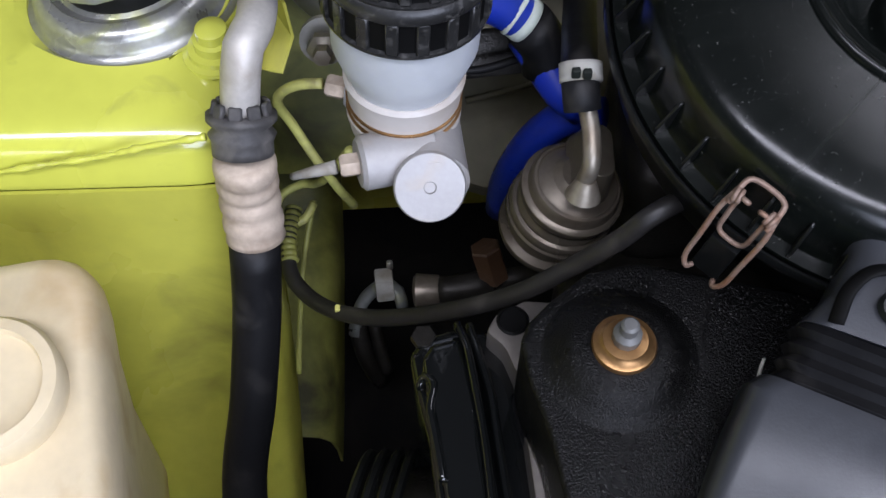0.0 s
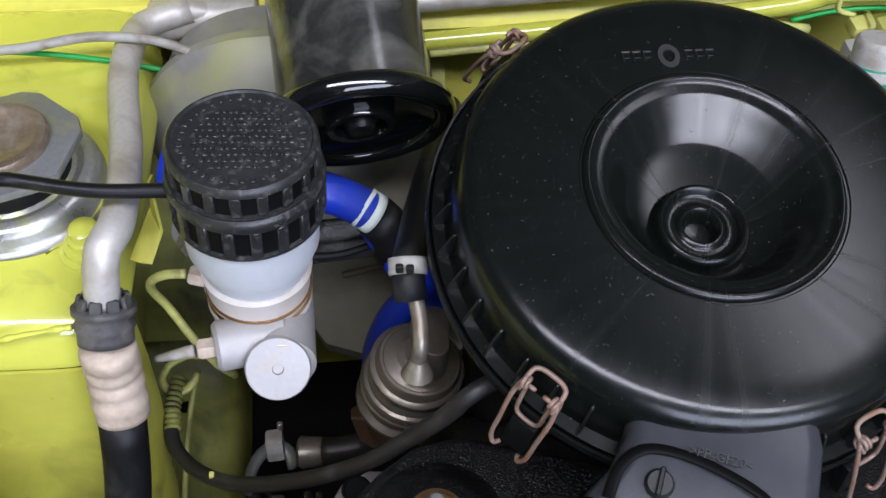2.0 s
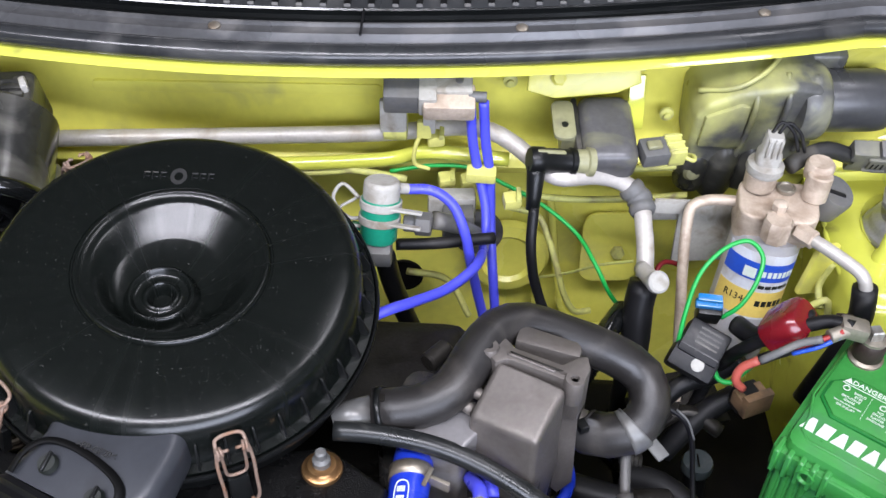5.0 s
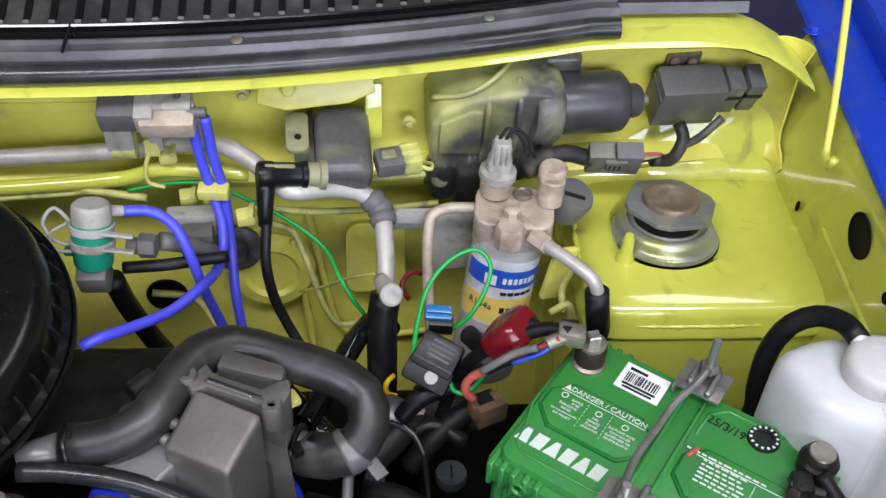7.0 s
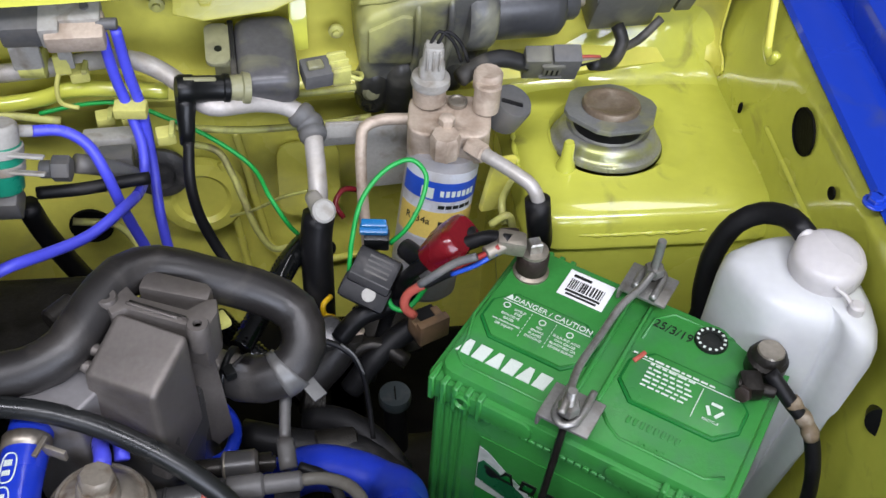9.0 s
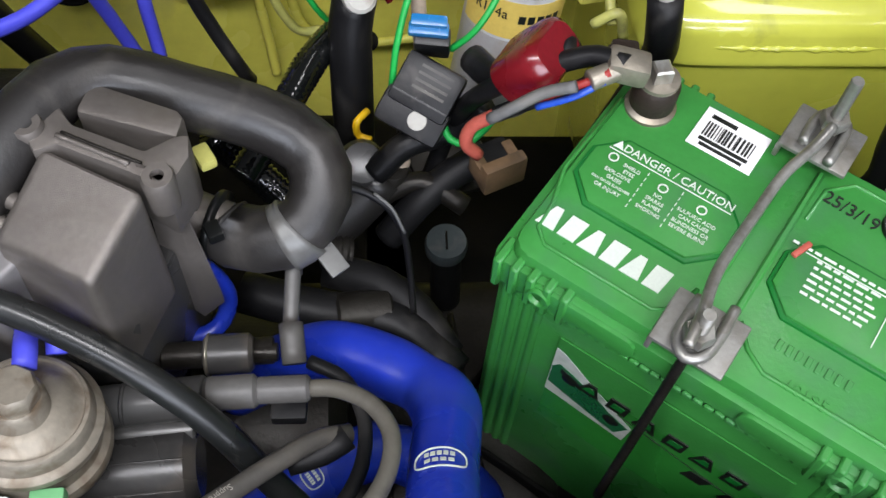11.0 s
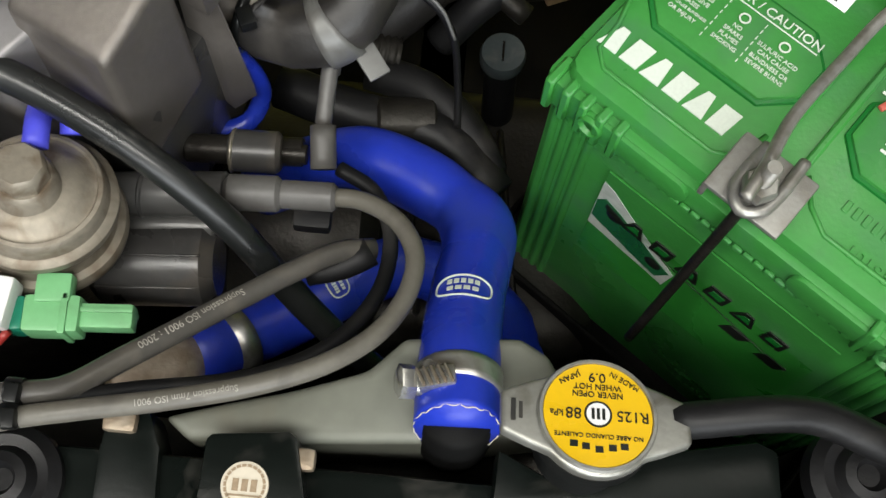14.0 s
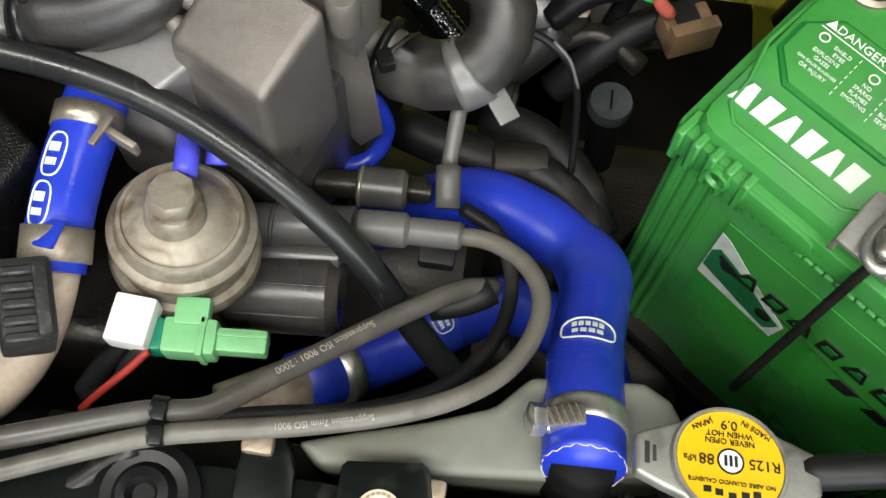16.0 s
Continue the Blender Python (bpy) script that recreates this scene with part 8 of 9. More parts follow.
for x, z0, z1 in ((-0.009, -0.036, 0.047), (0.016, -0.034, 0.049), (0.040, -0.026, 0.045)):
    part("ridge", tube([WM @ V(x - 0.004, -0.0285, z0), WM @ V(x, -0.0300, 0.0), WM @ V(x + 0.001, -0.0285, z1 - 0.008), WM @ V(x + 0.002, -0.010, z1)], 0.0026, 10), half_sprayed, wm)
for x, y, r, z0, z1 in ((-0.037, -0.013, 0.0150, -0.078, -0.026), (-0.016, -0.017, 0.0150, -0.084, -0.018), (0.005, -0.016, 0.0140, -0.076, -0.020), (0.026, -0.014, 0.0125, -0.064, -0.018)):
    part("lobe", lathe([(r * 0.35, z0), (r * 0.85, z0 + 0.005), (r, z0 + 0.014), (r * 0.98, z1 - 0.014), (r * 0.7, z1 - 0.004), (r * 0.2, z1)], 24, WM @ pose(x, y, 0, -6, 5, 0)), canister_black, wm)
part("lobe_web", box(0.074, 0.022, 0.050, WM @ pose(-0.006, -0.004, -0.046), 0.008, 3), canister_black, wm)
part("breather", lathe([(0.007, 0.0), (0.008, 0.004), (0.0055, 0.007), (0.0, 0.0075)], 14, WM @ pose(-0.044, -0.026, -0.050, 70, 0, 0)), coil_dust, wm)
WA, WB = Vector((0.462, 0.258, 0.852)), Vector((0.535, 0.268, 0.849))
wx = (WB - WA)
wl = wx.length
part("flange_ring", lathe([(0.030, -0.010), (0.0325, -0.006), (0.0325, 0.008), (0.0300, 0.012), (0.0262, 0.014)], 40, along(WA, wx)), half_sprayed, wm)
part("motor", lathe([(0.024, 0), (0.0258, 0.004), (0.0258, wl - 0.014), (0.0246, wl - 0.007), (0.0205, wl - 0.003), (0.0145, wl - 0.002), (0.0140, wl + 0.008), (0.0120, wl + 0.011), (0.0060, wl + 0.011)], 40, along(WA, wx)), motor_black, wm, "dull black motor can")
part("shaft_tip", lathe([(0.0050, wl + 0.009), (0.0050, wl + 0.016), (0.0040, wl + 0.018), (0.0, wl + 0.018)], 16, along(WA, wx)), dull_steel, wm, "worn steel shaft tip")
part("mount_lobe", box(0.034, 0.030, 0.030, Matrix.Translation((0.478, 0.288, 0.876)) @ pose(0, 0, 0, 16, 0, 4), 0.008, 4), half_sprayed, wm)
part("mount_strap", tube([WM @ V(-0.050, -0.010, 0.034), WM @ V(-0.024, -0.020, 0.046), WM @ V(-0.004, -0.014, 0.053), WM @ V(0.014, 0.004, 0.054)], 0.0022, 8), half_sprayed, wm)

# ---- relays on the right of the firewall ----
relay_grey = mat("dusty_relay_plastic", (0.075, 0.075, 0.073), 0.42, var=0.2, scale=40, bump=0.1, dirt=(0.17, 0.165, 0.12), dirt_amount=0.30, dirt_scale=34)
rb = thing("relay_box", "dusty dark grey relay box with two small relays on a bracket", "relay box")
RB = Matrix.Translation((0.589, 0.285, 0.843)) @ pose(0, 0, 0, 22, 0, 6)
part("case", box(0.056, 0.030, 0.048, RB, 0.003), relay_grey, rb)
part("case_lip", box(0.058, 0.028, 0.004, RB @ pose(0, 0, 0.014), 0.001), relay_grey, rb)
part("bracket", box(0.030, 0.003, 0.016, Matrix.Translation((0.585, 0.298, 0.869)) @ pose(0, 0, 0, 10, 0, 6), 0.001), dull_steel, rb)
for q in [(0.577, 0.295, 0.870), (0.592, 0.295, 0.869)]:
    part("rivet", lathe([(0.0045, 0), (0.004, 0.002), (0.0, 0.0025)], 12, Matrix.Translation(q) @ pose(0, 0, 0, 90, 0, 6)), rusty, rb)
for q in [(0.625, 0.287, 0.848), (0.643, 0.290, 0.848)]:
    rl = part("relay", box(0.015, 0.024, 0.036, Matrix.Translation(q) @ pose(0, 0, 0, 22, 4, 8), 0.002), relay_grey, rb)
    part("relay_cap", box(0.016, 0.025, 0.005, Matrix.Translation(q) @ pose(0, 0, 0, 22, 4, 8) @ pose(0, 0, 0.004), 0.001), rubber, rl)
part("loom", tube([(0.585, 0.272, 0.823), (0.588, 0.262, 0.816), (0.578, 0.248, 0.805), (0.557, 0.235, 0.813)], 0.0055, 12), dusty_black, rb)
part("loom", tube([(0.622, 0.275, 0.827), (0.602, 0.265, 0.813), (0.588, 0.258, 0.811)], 0.0036, 12), dusty_black, rb)
cb = thing("wiring_connector", "dark grey multi-pin connector near the strut tower", "connector", "wiring connectors")
CB = Matrix.Translation((0.519, 0.225, 0.823)) @ pose(0, 0, 0, 28, 0, -2)
part("shell", box(0.020, 0.014, 0.030, CB @ pose(-0.010, 0, 0), 0.0015), relay_grey, cb)
part("half_shell", box(0.022, 0.015, 0.032, CB @ pose(0.0125, 0, 0), 0.0015), grey_plastic, cb)
part("latch", box(0.014, 0.018, 0.012, CB @ pose(0.002, 0, 0), 0.001), relay_grey, cb)
part("lock_bar", box(0.018, 0.019, 0.003, CB @ pose(0.002, 0, 0.009), 0.0008, 1), relay_grey, cb)
part("lock_bar", box(0.018, 0.019, 0.003, CB @ pose(0.002, 0, -0.009), 0.0008, 1), relay_grey, cb)
# black bars paint the shade inside the slots
for k in range(3):
    part("slot", box(0.0014, 0.0188, 0.008, CB @ pose(-0.002 + k * 0.004, 0, 0), 0), shade_black, cb)
for k, mt in enumerate((orange_red, dusty_alu, pale_yellow, rubber)):
    part("strand", tube([CB @ V(0.022, 0, 0.009 - k * 0.006), CB @ V(0.032, 0.002, 0.006 - k * 0.004), CB @ V(0.041, 0.004, 0.001 - k * 0.001)], 0.0013, 6), mt, cb)
part("loom", tube([(0.502, 0.225, 0.822), (0.480, 0.222, 0.830), (0.461, 0.215, 0.828), (0.447, 0.205, 0.825)], 0.0070, 12), dusty_black, cb)

# ---- receiver drier ----
rd = thing("receiver_drier", "silver receiver drier with blue and yellow label and dusty head", "receiver drier")
DT, DB = Vector((0.4345, 0.176, 0.785)), Vector((0.418, 0.150, 0.655))
DM = along(DB, DT - DB)
dl = (DT - DB).length
can_silver = mat("bright_silver_paint", (0.36, 0.35, 0.35), 0.5, metal=0.25, var=0.08, scale=60, bump=0.1, dirt=(0.30, 0.26, 0.20), dirt_amount=0.25, dirt_scale=35)
part("can", lathe([(0.022, 0.0), (0.0275, 0.006), (0.0278, dl - 0.008), (0.0262, dl - 0.002), (0.020, dl)], 40, DM), can_silver, rd)


can_label = mat("worn_label_paper", (0.50, 0.52, 0.56), 0.45, var=0.08, dirt=(0.34, 0.31, 0.27), dirt_amount=0.25, dirt_scale=45)


def wrap(name, z0, z1, a0, a1, r, material, label=""):
    """A label wrapped round the can."""
    rows = [[DM @ V(r * math.cos(radians(a0 + (a1 - a0) * i / 18)), r * math.sin(radians(a0 + (a1 - a0) * i / 18)), z) for i in range(19)] for z in (z0, z1)]
    return part(name, sheet(rows, 0.0003), material, rd, label)


wrap("label", dl - 0.070, dl - 0.010, 190, 340, 0.0281, can_label, "worn paper label")
wrap("blue_band", dl - 0.034, dl - 0.018, 192, 338, 0.0284, blue_print, "blue printed band")
def can_words(text, size, a, z, material):
    """Lettering wrapped round the can."""
    ob = words("lettering", text, size, material, rd, Matrix(), 0.0001)
    for v in ob.data.vertices:
        q = radians(a) + v.co.x / 0.0288
        v.co = DM @ V((0.0288 + v.co.z) * math.cos(q), (0.0288 + v.co.z) * math.sin(q), z + v.co.y)


can_words("R134a", 0.0085, 232, dl - 0.0525, black_print)
wrap("yellow_band", dl - 0.068, dl - 0.044, 192, 338, 0.0284, amber_print, "faded yellow printed band")
for k in range(7):
    wrap("print_bar", dl - 0.0295, dl - 0.0245, 262 + k * 9, 268 + k * 9, 0.0287, white_print)
wrap("print_mark", dl - 0.032, dl - 0.023, 232, 252, 0.0287, white_print)
for k in range(5):
    wrap("print_bar", dl - 0.0405, dl - 0.0375, 262 + k * 12, 272 + k * 12, 0.0284, black_print)
    wrap("print_bar", dl - 0.057, dl - 0.052, 266 + k * 11, 274 + k * 11, 0.0287, black_print)
HD = Matrix.Translation((0.437, 0.180, 0.798)) @ pose(0, 0, 0, 6, 0, -8)
part("head", prism(rounded(0.062, 0.044, 0.012, 4), -0.016, 0.014, HD, 0.004, 3), dusty_alu, rd, "dusty brown aluminium head")
part("filter_cap", lathe([(0.011, -0.016), (0.0115, 0.0), (0.0100, 0.003), (0.0, 0.003)], 8, Matrix.Translation((0.430, 0.149, 0.815))), dusty_alu, rd)
part("bolt", lathe([(0.0058, 0), (0.0062, 0.001), (0.0062, 0.006), (0.0040, 0.0075), (0.0, 0.0075)], 6, Matrix.Translation((0.432, 0.160, 0.818))), dusty_alu, rd)
part("sight_glass", lathe([(0.0075, 0), (0.0075, 0.003), (0.0058, 0.0035), (0.0052, 0.002), (0.0, 0.002)], 20, Matrix.Translation((0.444, 0.190, 0.813))), dull_steel, rd)
part("switch_base", cyl((0.423, 0.193, 0.815), (0.422, 0.191, 0.832), 0.0125, 20), dusty_alu, rd)
SPM = Matrix.Translation((0.4225, 0.190, 0.832)) @ pose(0, 0, 0, 0, 3, -4)
part("switch_collar", lathe([(0.0140, 0.0), (0.0148, 0.002), (0.0142, 0.007), (0.0105, 0.009)], 28, SPM), light_grey, rd)
part("switch_plug", loft([[SPM @ V(x, y, z) for x, y in rounded(w_, d_, r_, 4)] for w_, d_, r_, z in ((0.0190, 0.0170, 0.005, 0.006), (0.0185, 0.0165, 0.005, 0.018), (0.0150, 0.0145, 0.004, 0.0205), (0.0145, 0.0140, 0.004, 0.032), (0.0120, 0.0115, 0.004, 0.0345))]), light_grey, rd, "pale grey switch plug")
for x in (-0.0045, 0.0, 0.0045):
    part("plug_rib", box(0.0020, 0.0175, 0.016, SPM @ pose(x, -0.0005, 0.0255), 0.0006, 1), light_grey, rd)
for x in (-0.003, 0.002):
    part("plug_wire", tube([SPM @ V(x, 0.002, 0.033), SPM @ V(x + 0.006, 0.006, 0.042), SPM @ V(x + 0.016, 0.004, 0.036), SPM @ V(x + 0.024, 0.002, 0.020)], 0.0014, 8), rubber, rd)
part("valve_stub", cyl((0.464, 0.182, 0.812), (0.465, 0.184, 0.835), 0.0100, 20), dusty_alu, rd)
part("stub_cap", lathe([(0.0108, 0), (0.0112, 0.002), (0.0112, 0.012), (0.0095, 0.014), (0.0, 0.014)], 16, Matrix.Translation((0.466, 0.193, 0.826))), dusty_alu, rd)
part("grey_cap", lathe([(0.016, -0.02), (0.0165, 0.0), (0.0150, 0.003), (0.0, 0.003)], 24, Matrix.Translation((0.489, 0.203, 0.802)) @ pose(0, 0, 0, 15, 20, 0)), grey_plastic, rd)
part("cap_slot", box(0.018, 0.003, 0.002, Matrix.Translation((0.488, 0.199, 0.805)) @ pose(0, 0, 0, 15, 20, 0), 0.0005), rubber, rd)
part("inlet_pipe", tube([(0.414, 0.190, 0.800), (0.385, 0.193, 0.797), (0.374, 0.190, 0.793), (0.371, 0.182, 0.781), (0.371, 0.165, 0.748), (0.373, 0.152, 0.716), (0.376, 0.141, 0.680)], 0.0045, 12), dusty_alu, rd)
part("outlet_pipe", tube([(0.451, 0.152, 0.802), (0.461, 0.140, 0.803), (0.478, 0.123, 0.801), (0.489, 0.113, 0.797), (0.494, 0.110, 0.787), (0.497, 0.112, 0.770)], 0.0052, 14), alu_pipe, rd)
part("outlet_nut", cyl((0.449, 0.155, 0.802), (0.459, 0.142, 0.803), 0.0075, 6), dusty_alu, rd)
part("outlet_hose", tube([(0.494, 0.111, 0.786), (0.497, 0.108, 0.765), (0.502, 0.117, 0.730), (0.478, 0.105, 0.660)], 0.0095, 16), rubber, rd)
part("bracket", box(0.050, 0.004, 0.060, Matrix.Translation((0.396, 0.215, 0.745)) @ pose(0, 0, 0, -8, 0, 6), 0.002), light_grey, rd)
part("bracket_arm", box(0.070, 0.004, 0.018, Matrix.Translation((0.374, 0.220, 0.763)) @ pose(0, 0, 0, -8, 0, 4), 0.002), light_grey, rd)
part("side_lug", box(0.020, 0.006, 0.050, Matrix.Translation((0.473, 0.152, 0.765)) @ pose(0, 0, 0, 0, 10, 20), 0.002), lime_dusty, rd)

# ---- relay, fuse and wires beside the battery ----
rl = thing("relay", "black relay with pale printing and a white dot", "relay")
RM = along((0.375, 0.082, 0.748), (-0.10, -0.62, 0.78), (0.1, 1, 0.4)) @ pose(0, 0, 0, 0, 0, -25) @ Matrix.Scale(0.9, 4)
relay_black = mat("relay_black_plastic", (0.007, 0.007, 0.008), 0.48, var=0.2, scale=50, spec=0.3, bump=0.1, dirt=(0.04, 0.037, 0.033), dirt_amount=0.2, dirt_scale=70)
part("case", box(0.036, 0.030, 0.034, RM, 0.003), relay_black, rl)
for k in range(4):
    part("print_bar", box(0.020, 0.0016, 0.0004, RM @ pose(0.002, 0.010 - k * 0.0042, 0.0172), 0), dusty_black, rl)
part("edge_line", box(0.034, 0.0010, 0.0006, RM @ pose(0.0, -0.0085, 0.0172), 0), worn_black, rl)
part("socket", box(0.040, 0.022, 0.036, RM @ pose(0, -0.018, -0.004), 0.004), relay_black, rl)
part("white_dot", lathe([(0.0, 0.0006), (0.0054, 0.0006), (0.0056, 0.0)], 24, RM @ pose(0.004, -0.019, 0.0142)), light_grey, rl, "round grey-white sticker")
fu = thing("fuse_holder", "translucent blue blade fuse in a black holder", "fuse")
FM = Matrix.Translation((0.374, 0.088, 0.785)) @ pose(0, 0, 0, 25, 0, -6)
part("fuse", box(0.020, 0.007, 0.006, FM, 0.0015), sky_blue, fu)
part("fuse_top", box(0.018, 0.006, 0.005, FM @ pose(0, 0.003, 0.004), 0.0015), sky_blue, fu)
part("holder", box(0.018, 0.010, 0.022, FM @ pose(0.002, -0.002, -0.014), 0.002), satin_black, fu)


def wire(pts, r, material, label):
    th = thing("wire", label, "wire", "loose wires")
    part("strand", tube(pts, r, 8), material, th)
    return th


wire([(0.356, 0.080, 0.750), (0.359, 0.090, 0.775), (0.368, 0.106, 0.800), (0.386, 0.118, 0.815), (0.403, 0.122, 0.818), (0.412, 0.113, 0.812), (0.408, 0.099, 0.800), (0.397, 0.088, 0.785), (0.386, 0.089, 0.770)], 0.0018, green_wire, "thin green wire looping before the drier")
wire([(0.128, 0.236, 0.780), (0.161, 0.238, 0.786), (0.194, 0.235, 0.788), (0.219, 0.230, 0.779), (0.257, 0.215, 0.767), (0.287, 0.200, 0.749), (0.301, 0.167, 0.745), (0.315, 0.160, 0.720), (0.334, 0.164, 0.690)], 0.0018, green_wire, "thin green wire along the firewall")
wire([(-0.395, 0.190, 0.812), (-0.359, 0.190, 0.812), (-0.306, 0.195, 0.798), (-0.259, 0.200, 0.780), (-0.216, 0.210, 0.769), (-0.126, 0.225, 0.745)], 0.0018, green_wire, "thin green wire behind the master cylinder")
wire([(-0.392, 0.185, 0.817), (-0.355, 0.185, 0.819), (-0.313, 0.190, 0.822), (-0.275, 0.190, 0.817), (-0.249, 0.188, 0.804), (-0.228, 0.185, 0.792), (-0.209, 0.185, 0.774)], 0.0030, light_grey, "grey sheathed wire behind the master cylinder")
wire([(0.382, 0.064, 0.742), (0.386, 0.059, 0.735), (0.394, 0.056, 0.735), (0.402, 0.060, 0.740), (0.412, 0.061, 0.760)], 0.0020, green_wire, "short green wire under the relay")
wire([(0.399, 0.042, 0.745), (0.392, 0.042, 0.755), (0.394, 0.044, 0.765), (0.405, 0.044, 0.775)], 0.0034, orange_red, "faded red sleeve on a wire end")
wire([(0.405, 0.044, 0.775), (0.420, 0.044, 0.785), (0.438, 0.039, 0.800), (0.455, 0.041, 0.810)], 0.0040, rubber, "black taped wires to the battery")
wire([(0.422, 0.036, 0.797), (0.439, 0.036, 0.807), (0.452, 0.037, 0.815)], 0.0020, red_wire, "red wire along the battery cable")
wire([(0.421, 0.033, 0.795), (0.437, 0.032, 0.804), (0.450, 0.035, 0.811)], 0.0017, blue_print, "blue wire along the battery cable")
wire([(0.343, 0.104, 0.700), (0.337, 0.096, 0.700), (0.338, 0.094, 0.690), (0.345, 0.091, 0.690)], 0.0022, yellow_print, "small yellow wire loop")
wire([(0.373, 0.177, 0.740), (0.357, 0.174, 0.745), (0.350, 0.164, 0.740), (0.356, 0.158, 0.730)], 0.0022, red_rubber, "dull red wire behind the pipe")
tan_plastic = mat("dirty_tan_plastic", (0.13, 0.08, 0.042), 0.5, var=0.2, scale=60, dirt=(0.05, 0.035, 0.022), dirt_amount=0.35, dirt_scale=60)
bx = thing("wiring_connector", "brown connector below the red sleeve", "connector", "wiring connectors")
BX = Matrix.Translation((0.412, 0.044, 0.735)) @ pose(0, 0, 0, 0, 0, 25)
part("shell", box(0.024, 0.007, 0.020, BX @ pose(0, -0.002, -0.006), 0.0015), tan_plastic, bx)
for x in (-0.009, 0.009):
    part("prong", box(0.006, 0.018, 0.014, BX @ pose(x, 0.004, -0.008), 0.0015), tan_plastic, bx)
part("socket", box(0.020, 0.014, 0.020, BX @ pose(0, 0.010, -0.012), 0.002), rubber, bx)
for pts, r, lb in (([(0.345, 0.155, 0.700), (0.321, 0.137, 0.720), (0.305, 0.127, 0.700), (0.293, 0.116, 0.680), (0.275, 0.098, 0.670)], 0.0060, "black ribbed loom beside the hose"), ([(0.347, 0.062, 0.700), (0.364, 0.070, 0.715), (0.385, 0.075, 0.720), (0.406, 0.077, 0.740)], 0.0075, "black loom under the relay"), ([(0.354, 0.045, 0.660), (0.371, 0.055, 0.680), (0.389, 0.067, 0.690), (0.409, 0.074, 0.700)], 0.0090, "dark loom dropping beside the battery"), ([(0.396, 0.083, 0.770), (0.407, 0.067, 0.775), (0.422, 0.063, 0.790), (0.440, 0.057, 0.805)], 0.0075, "black cable under the red cover")):
    w = thing("wiring_loom", lb, "wiring loom", "wiring looms")
    part("sheath", tube(pts, r, 12, 0.003, radius=(lambda s: 0.94 + 0.07 * math.sin(s * 130)) if "ribbed" in lb else None), rubber, w)
part("tie_end", box(0.008, 0.012, 0.006, Matrix.Translation((0.273, 0.009, 0.790)) @ pose(0, 0, 0, 0, 0, 30), 0.002), pale_yellow, w)
fi = thing("gearbox_fitting", "dusty bracket and fittings low beside the battery", "bracket")
part("plate", box(0.040, 0.050, 0.006, Matrix.Translation((0.385, 0.09, 0.675)) @ pose(0, 0, 0, 12, 8, 20), 0.002), dark_steel, fi)
part("pink_plug", cyl((0.356, 0.074, 0.695), (0.363, 0.071, 0.690), 0.0068, 14), dusty_alu, fi, "dusty pinkish plug")
part("knob", lathe([(0.008, -0.01), (0.010, 0.0), (0.007, 0.006), (0.0, 0.007)], 16, Matrix.Translation((0.358, 0.067, 0.690))), dark_steel, fi)
part("rod", tube([(0.346, 0.057, 0.680), (0.372, 0.063, 0.690), (0.397, 0.053, 0.680)], 0.006, 10), dark_steel, fi)

# ---- white washer tank ----
frosted = mat("frosted_cap_plastic", (0.50, 0.48, 0.47), 0.35, var=0.06, scale=40, sub=0.2)
wt = thing("washer_tank", "white translucent washer tank with a frosted cap", "washer tank")
to_ = [(0.596, 0.016, 0.822), (0.619, 0.025, 0.822), (0.647, 0.027, 0.822), (0.671, 0.008, 0.826), (0.676, -0.017, 0.826), (0.675, -0.053, 0.826), (0.663, -0.073, 0.826), (0.651, -0.068, 0.822), (0.646, -0.052, 0.818), (0.638, -0.054, 0.795), (0.607, -0.039, 0.790), (0.591, 0.002, 0.790)]
to = smooth_path(to_ + to_[:1], 0.007)[:-1]
tx, ty = sum(p[0] for p in to) / len(to), sum(p[1] for p in to) / len(to)
part("body", loft([[(min(tx + (p[0] - tx) * k, 0.652 + max(z - 0.735, -0.1) * 0.20), ty + (p[1] - ty) * k, z) for p in to] for k, z in ((0.45, 0.832), (0.72, 0.8315), (0.84, 0.829), (0.92, 0.825), (0.97, 0.819), (1.0, 0.808), (1.0, 0.765), (0.992, 0.760), (0.978, 0.756), (0.976, 0.752), (0.99, 0.747), (1.0, 0.740), (1.0, 0.62), (0.98, 0.52))]), white_plastic, wt, angle=75)
CPM = Matrix.Translation((0.649, -0.014, 0.836)) @ pose(0, 0, 0, 4, -4, 0)
part("neck", lathe([(0.0205, -0.012), (0.0205, 0.004)], 36, CPM, caps=False), white_plastic, wt)
part("cap", lathe([(0.0205, -0.004), (0.0226, -0.003), (0.0232, 0.001), (0.0228, 0.0080), (0.0212, 0.0118), (0.0178, 0.0138), (0.0100, 0.0146), (0.0, 0.0148)], 40, CPM), frosted, wt, "frosted flat cap")
part("cap_strap", tube([(0.644, -0.037, 0.842), (0.651, -0.041, 0.838), (0.654, -0.047, 0.835)], 0.0016, 8), frosted, wt)
part("strap_post", lathe([(0.0050, -0.004), (0.0050, 0.003), (0.0035, 0.0045), (0.0, 0.0045)], 16, Matrix.Translation((0.656, -0.048, 0.834))), frosted, wt)
part("hose_nipple", cyl((0.646, -0.003, 0.842), (0.638, 0.007, 0.846), 0.0060, 14), frosted, wt)
part("hose", tube([(0.640, 0.004, 0.846), (0.637, 0.021, 0.844), (0.626, 0.038, 0.834), (0.613, 0.042, 0.822), (0.602, 0.039, 0.800), (0.599, 0.032, 0.770), (0.600, 0.027, 0.740), (0.570, 0.050, 0.660)], 0.0075, 14), rubber, wt, "black filler hose")
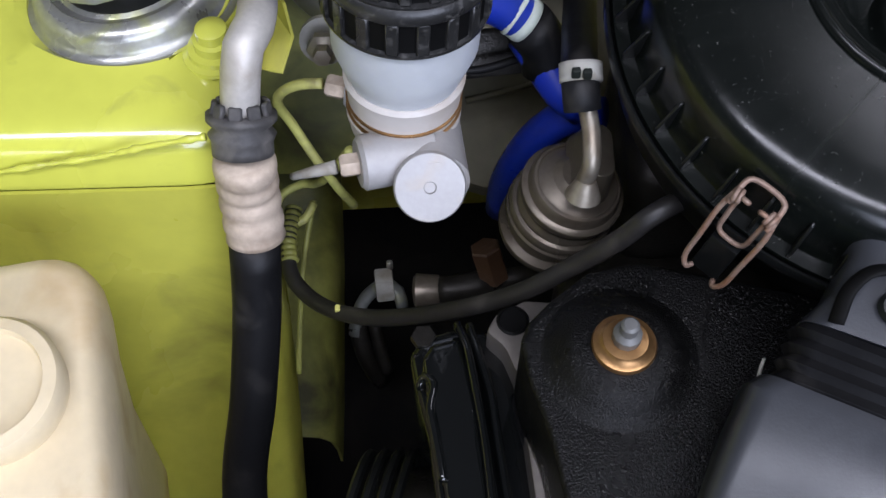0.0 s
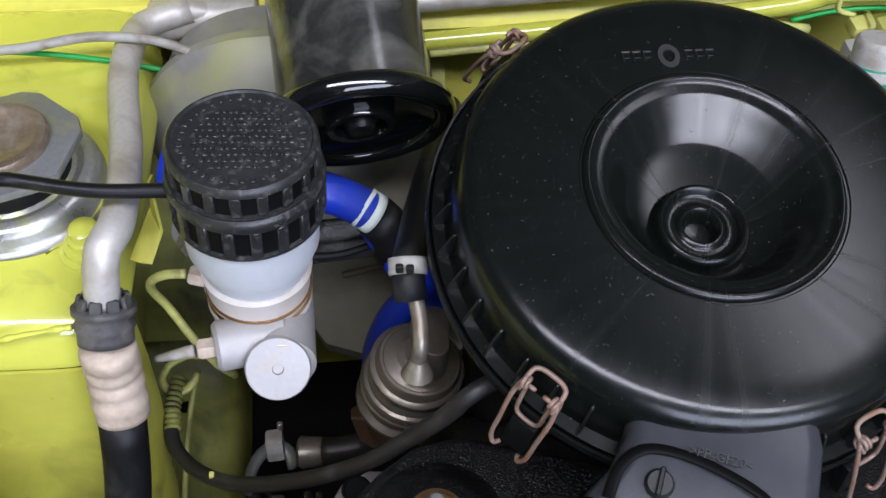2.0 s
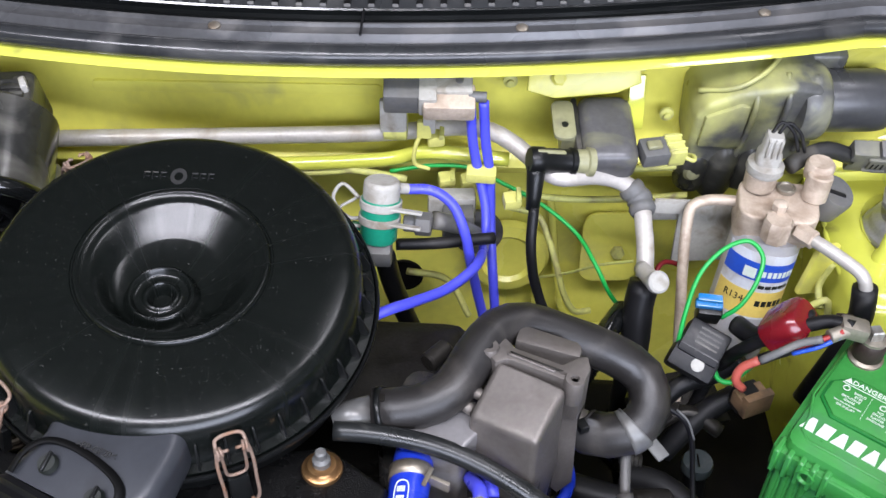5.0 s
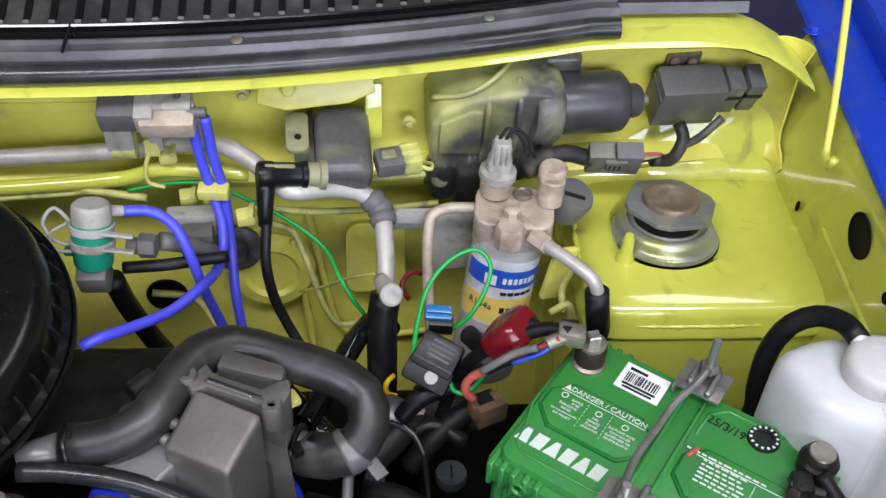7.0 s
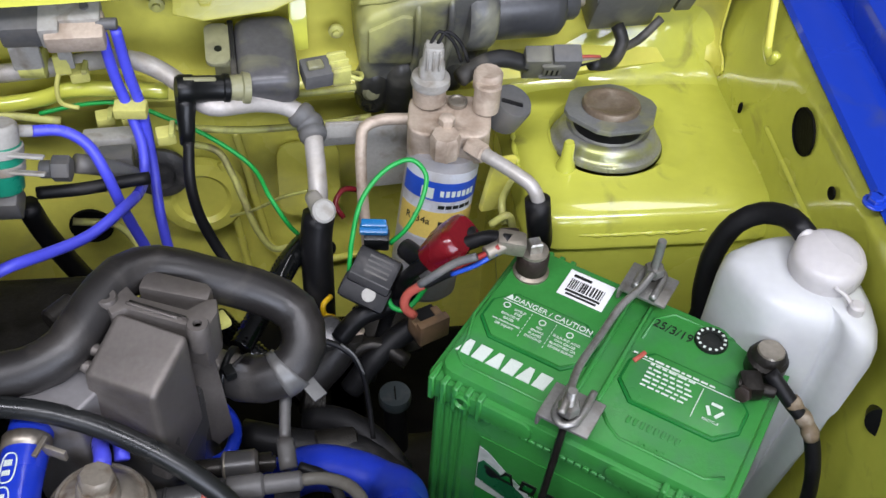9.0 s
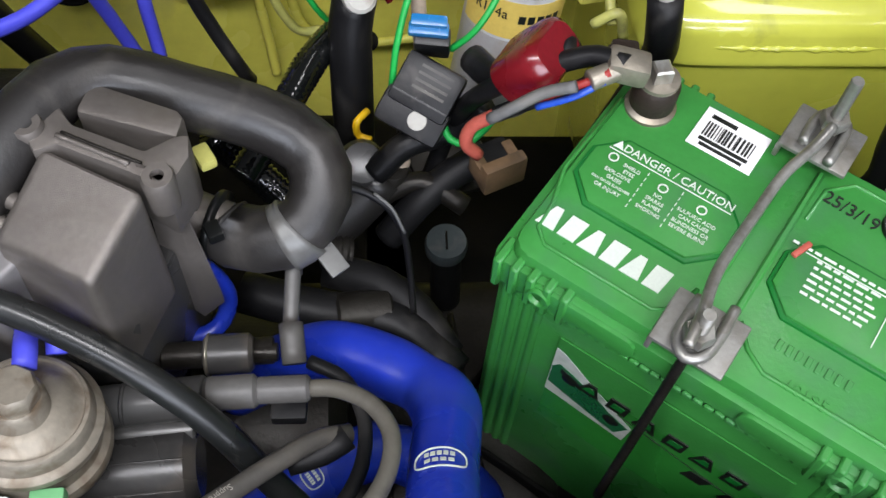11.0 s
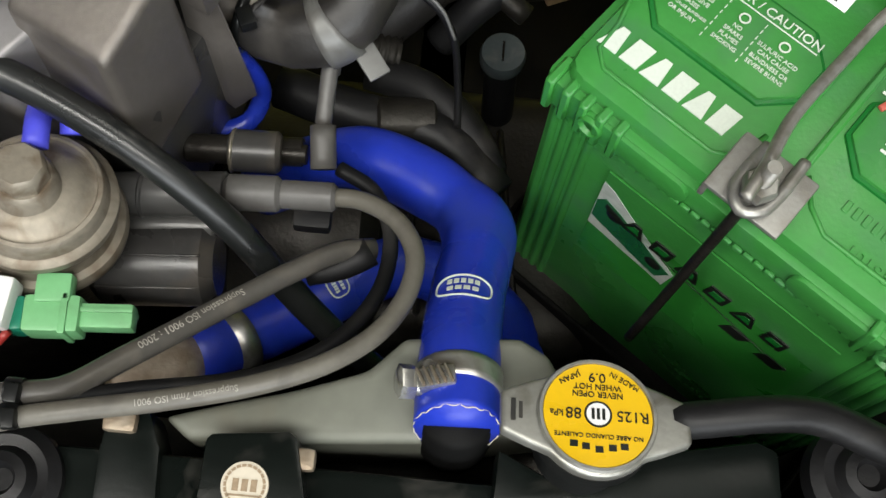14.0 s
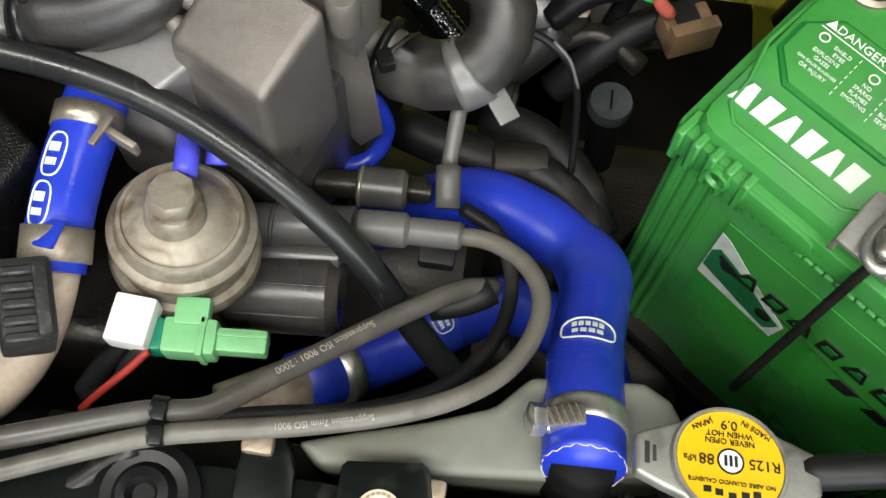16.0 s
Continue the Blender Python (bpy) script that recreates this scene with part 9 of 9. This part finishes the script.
part("pump", lathe([(0.010, 0), (0.011, 0.004), (0.010, 0.014), (0.0, 0.015)], 20, along((0.696, -0.069, 0.750), (-0.5, -0.6, 0.3))), satin_black, wt)

# ---- right wing details ----
# openings are closed near-black discs, their inner shade painted on
for y, z, rw, rh in ((0.1195, 0.833, 0.0178, 0.0178), (0.0552, 0.8325, 0.0044, 0.0048), (0.221, 0.775, 0.0022, 0.0055)):
    q = (wing_wall_x(y, z) - 0.0012, y, z)
    part("wing_opening", lathe([(1.0, 0.0), (1.0, 0.0012), (0.94, 0.0016), (0.93, 0.0004), (0.0, 0.0004)], 28, Matrix.Translation(q) @ pose(0, 0, 0, 0, -90, 0) @ Matrix.Diagonal((rh, rw, 1, 1))), near_black, bpy.data.objects["apron_right"], "dark round opening")
# pressed ridge along the foot of the wall
part("ridge", tube([(wing_wall_x(y, 0.790) - 0.0005, y, 0.792 - 0.03 * (0.20 - y)) for y in (0.175, 0.14, 0.10, 0.06, 0.02)], 0.0022, 8), lime, bpy.data.objects["apron_right"])
rod = thing("bonnet_prop", "thin bonnet prop rod clipped to the wing", "prop rod")
part("rod", tube([(0.690, 0.275, 0.971), (0.684, 0.225, 0.897), (0.678, 0.193, 0.850)], 0.0030, 10), lime_dusty, rod)
part("lower_end", tube([(0.684, 0.218, 0.881), (0.678, 0.195, 0.852), (0.676, 0.180, 0.851), (0.676, 0.175, 0.861)], 0.0034, 10), lime, rod, "lime painted hooked end")
for q in [(0.707, 0.338, 0.874), (0.679, 0.005, 0.874), (0.674, 0.002, 0.874)]:
    b = thing("wing_bolt", "blue painted bolt on the wing's edge", "bolt", "wing bolts")
    part("washer", lathe([(0.0075, 0.0), (0.0073, 0.001), (0.005, 0.0016), (0.0, 0.0016)], 20, Matrix.Translation(q)), blue_paint, b)
    part("head", lathe([(0.0048, 0.001), (0.0052, 0.002), (0.0052, 0.0050), (0.0040, 0.0060), (0.0, 0.0060)], 6, Matrix.Translation(q)), blue_paint, b)
sd = thing("tower_stud", "lime overpainted stud on the strut tower", "stud", "tower studs")
part("stud", lathe([(0.008, 0.0), (0.0075, 0.006), (0.0050, 0.012), (0.0045, 0.026), (0.0035, 0.028), (0.0, 0.028)], 14, Matrix.Translation((0.531, 0.174, 0.757))), lime, sd)
lf = thing("pipe_bracket", "lime painted sheet bracket behind the refrigerant pipe", "bracket")
part("plate", sheet([[V(-0.278, 0.112, 0.786), V(-0.276, 0.098, 0.796), V(-0.270, 0.080, 0.800)], [V(-0.276, 0.090, 0.784), V(-0.272, 0.078, 0.790), V(-0.266, 0.066, 0.792)], [V(-0.282, 0.052, 0.786), V(-0.277, 0.050, 0.786), V(-0.271, 0.050, 0.784)]], 0.0016), lime_dusty, lf)
sd = thing("tower_stud", "lime overpainted stud on the strut tower", "stud", "tower studs")
part("stud", lathe([(0.0165, 0.0), (0.0160, 0.002), (0.0135, 0.003), (0.0130, 0.0055), (0.0100, 0.0065), (0.0098, 0.011), (0.0078, 0.012), (0.0074, 0.017), (0.0050, 0.0185), (0.0, 0.019)], 24, Matrix.Translation((-0.300, 0.052, 0.797))), lime, sd)

# rubber hose at the left of the cowl
hg = thing("screenwash_hose", "black rubber screenwash hose below the cowl", "hose")
part("hose", tube([(-0.369, 0.235, 0.854), (-0.323, 0.232, 0.859), (-0.291, 0.228, 0.865), (-0.270, 0.222, 0.880), (-0.258, 0.215, 0.906), (-0.250, 0.210, 0.936)], 0.0052, 12), rubber, hg)

# brake servo behind the master cylinder
servo_grey = mat("dusty_servo_paint", (0.24, 0.235, 0.215), 0.42, metal=0.2, var=0.15, scale=20, dirt=(0.33, 0.33, 0.14), dirt_amount=0.30, dirt_scale=14)
sv = thing("brake_servo", "pale grey brake servo drum behind the master cylinder", "brake servo")
part("drum", lathe([(0.0, 0.0), (0.030, 0.002), (0.055, 0.008), (0.075, 0.020), (0.084, 0.034), (0.088, 0.038), (0.088, 0.044), (0.080, 0.050), (0.078, 0.075)], 48, along((-0.212, 0.150, 0.735), (0.02, 1.0, 0.06))), servo_grey, sv)
part("stud_nut", lathe([(0.008, 0), (0.0085, 0.001), (0.0085, 0.007), (0.005, 0.009), (0.0045, 0.016), (0.0, 0.016)], 6, along((-0.252, 0.075, 0.775), (0, -0.9, 0.4))), dull_steel, sv)
part("stud_plate", lathe([(0.013, -0.004), (0.013, 0.0), (0.0, 0.0)], 20, along((-0.252, 0.079, 0.773), (0, -0.9, 0.4))), light_grey, sv)

# thin wires gathered at the battery terminal
for pts, r, mtl, lb in (([(0.436, 0.029, 0.815), (0.423, 0.031, 0.808), (0.410, 0.029, 0.800), (0.400, 0.030, 0.790)], 0.0028, grey_plastic, "grey taped wires at the battery terminal"),):
    wire(pts, r, mtl, lb)
lg = thing("terminal_lug", "corroded brown cable lug on the battery clamp", "cable lug")
part("lug", box(0.020, 0.014, 0.012, Matrix.Translation((0.461, 0.043, 0.812)) @ pose(0, 0, 0, 0, 8, -10), 0.003), dull_steel, lg)
part("barrel", cyl((0.456, 0.041, 0.812), (0.443, 0.036, 0.810), 0.0050, 14), dull_steel, lg)
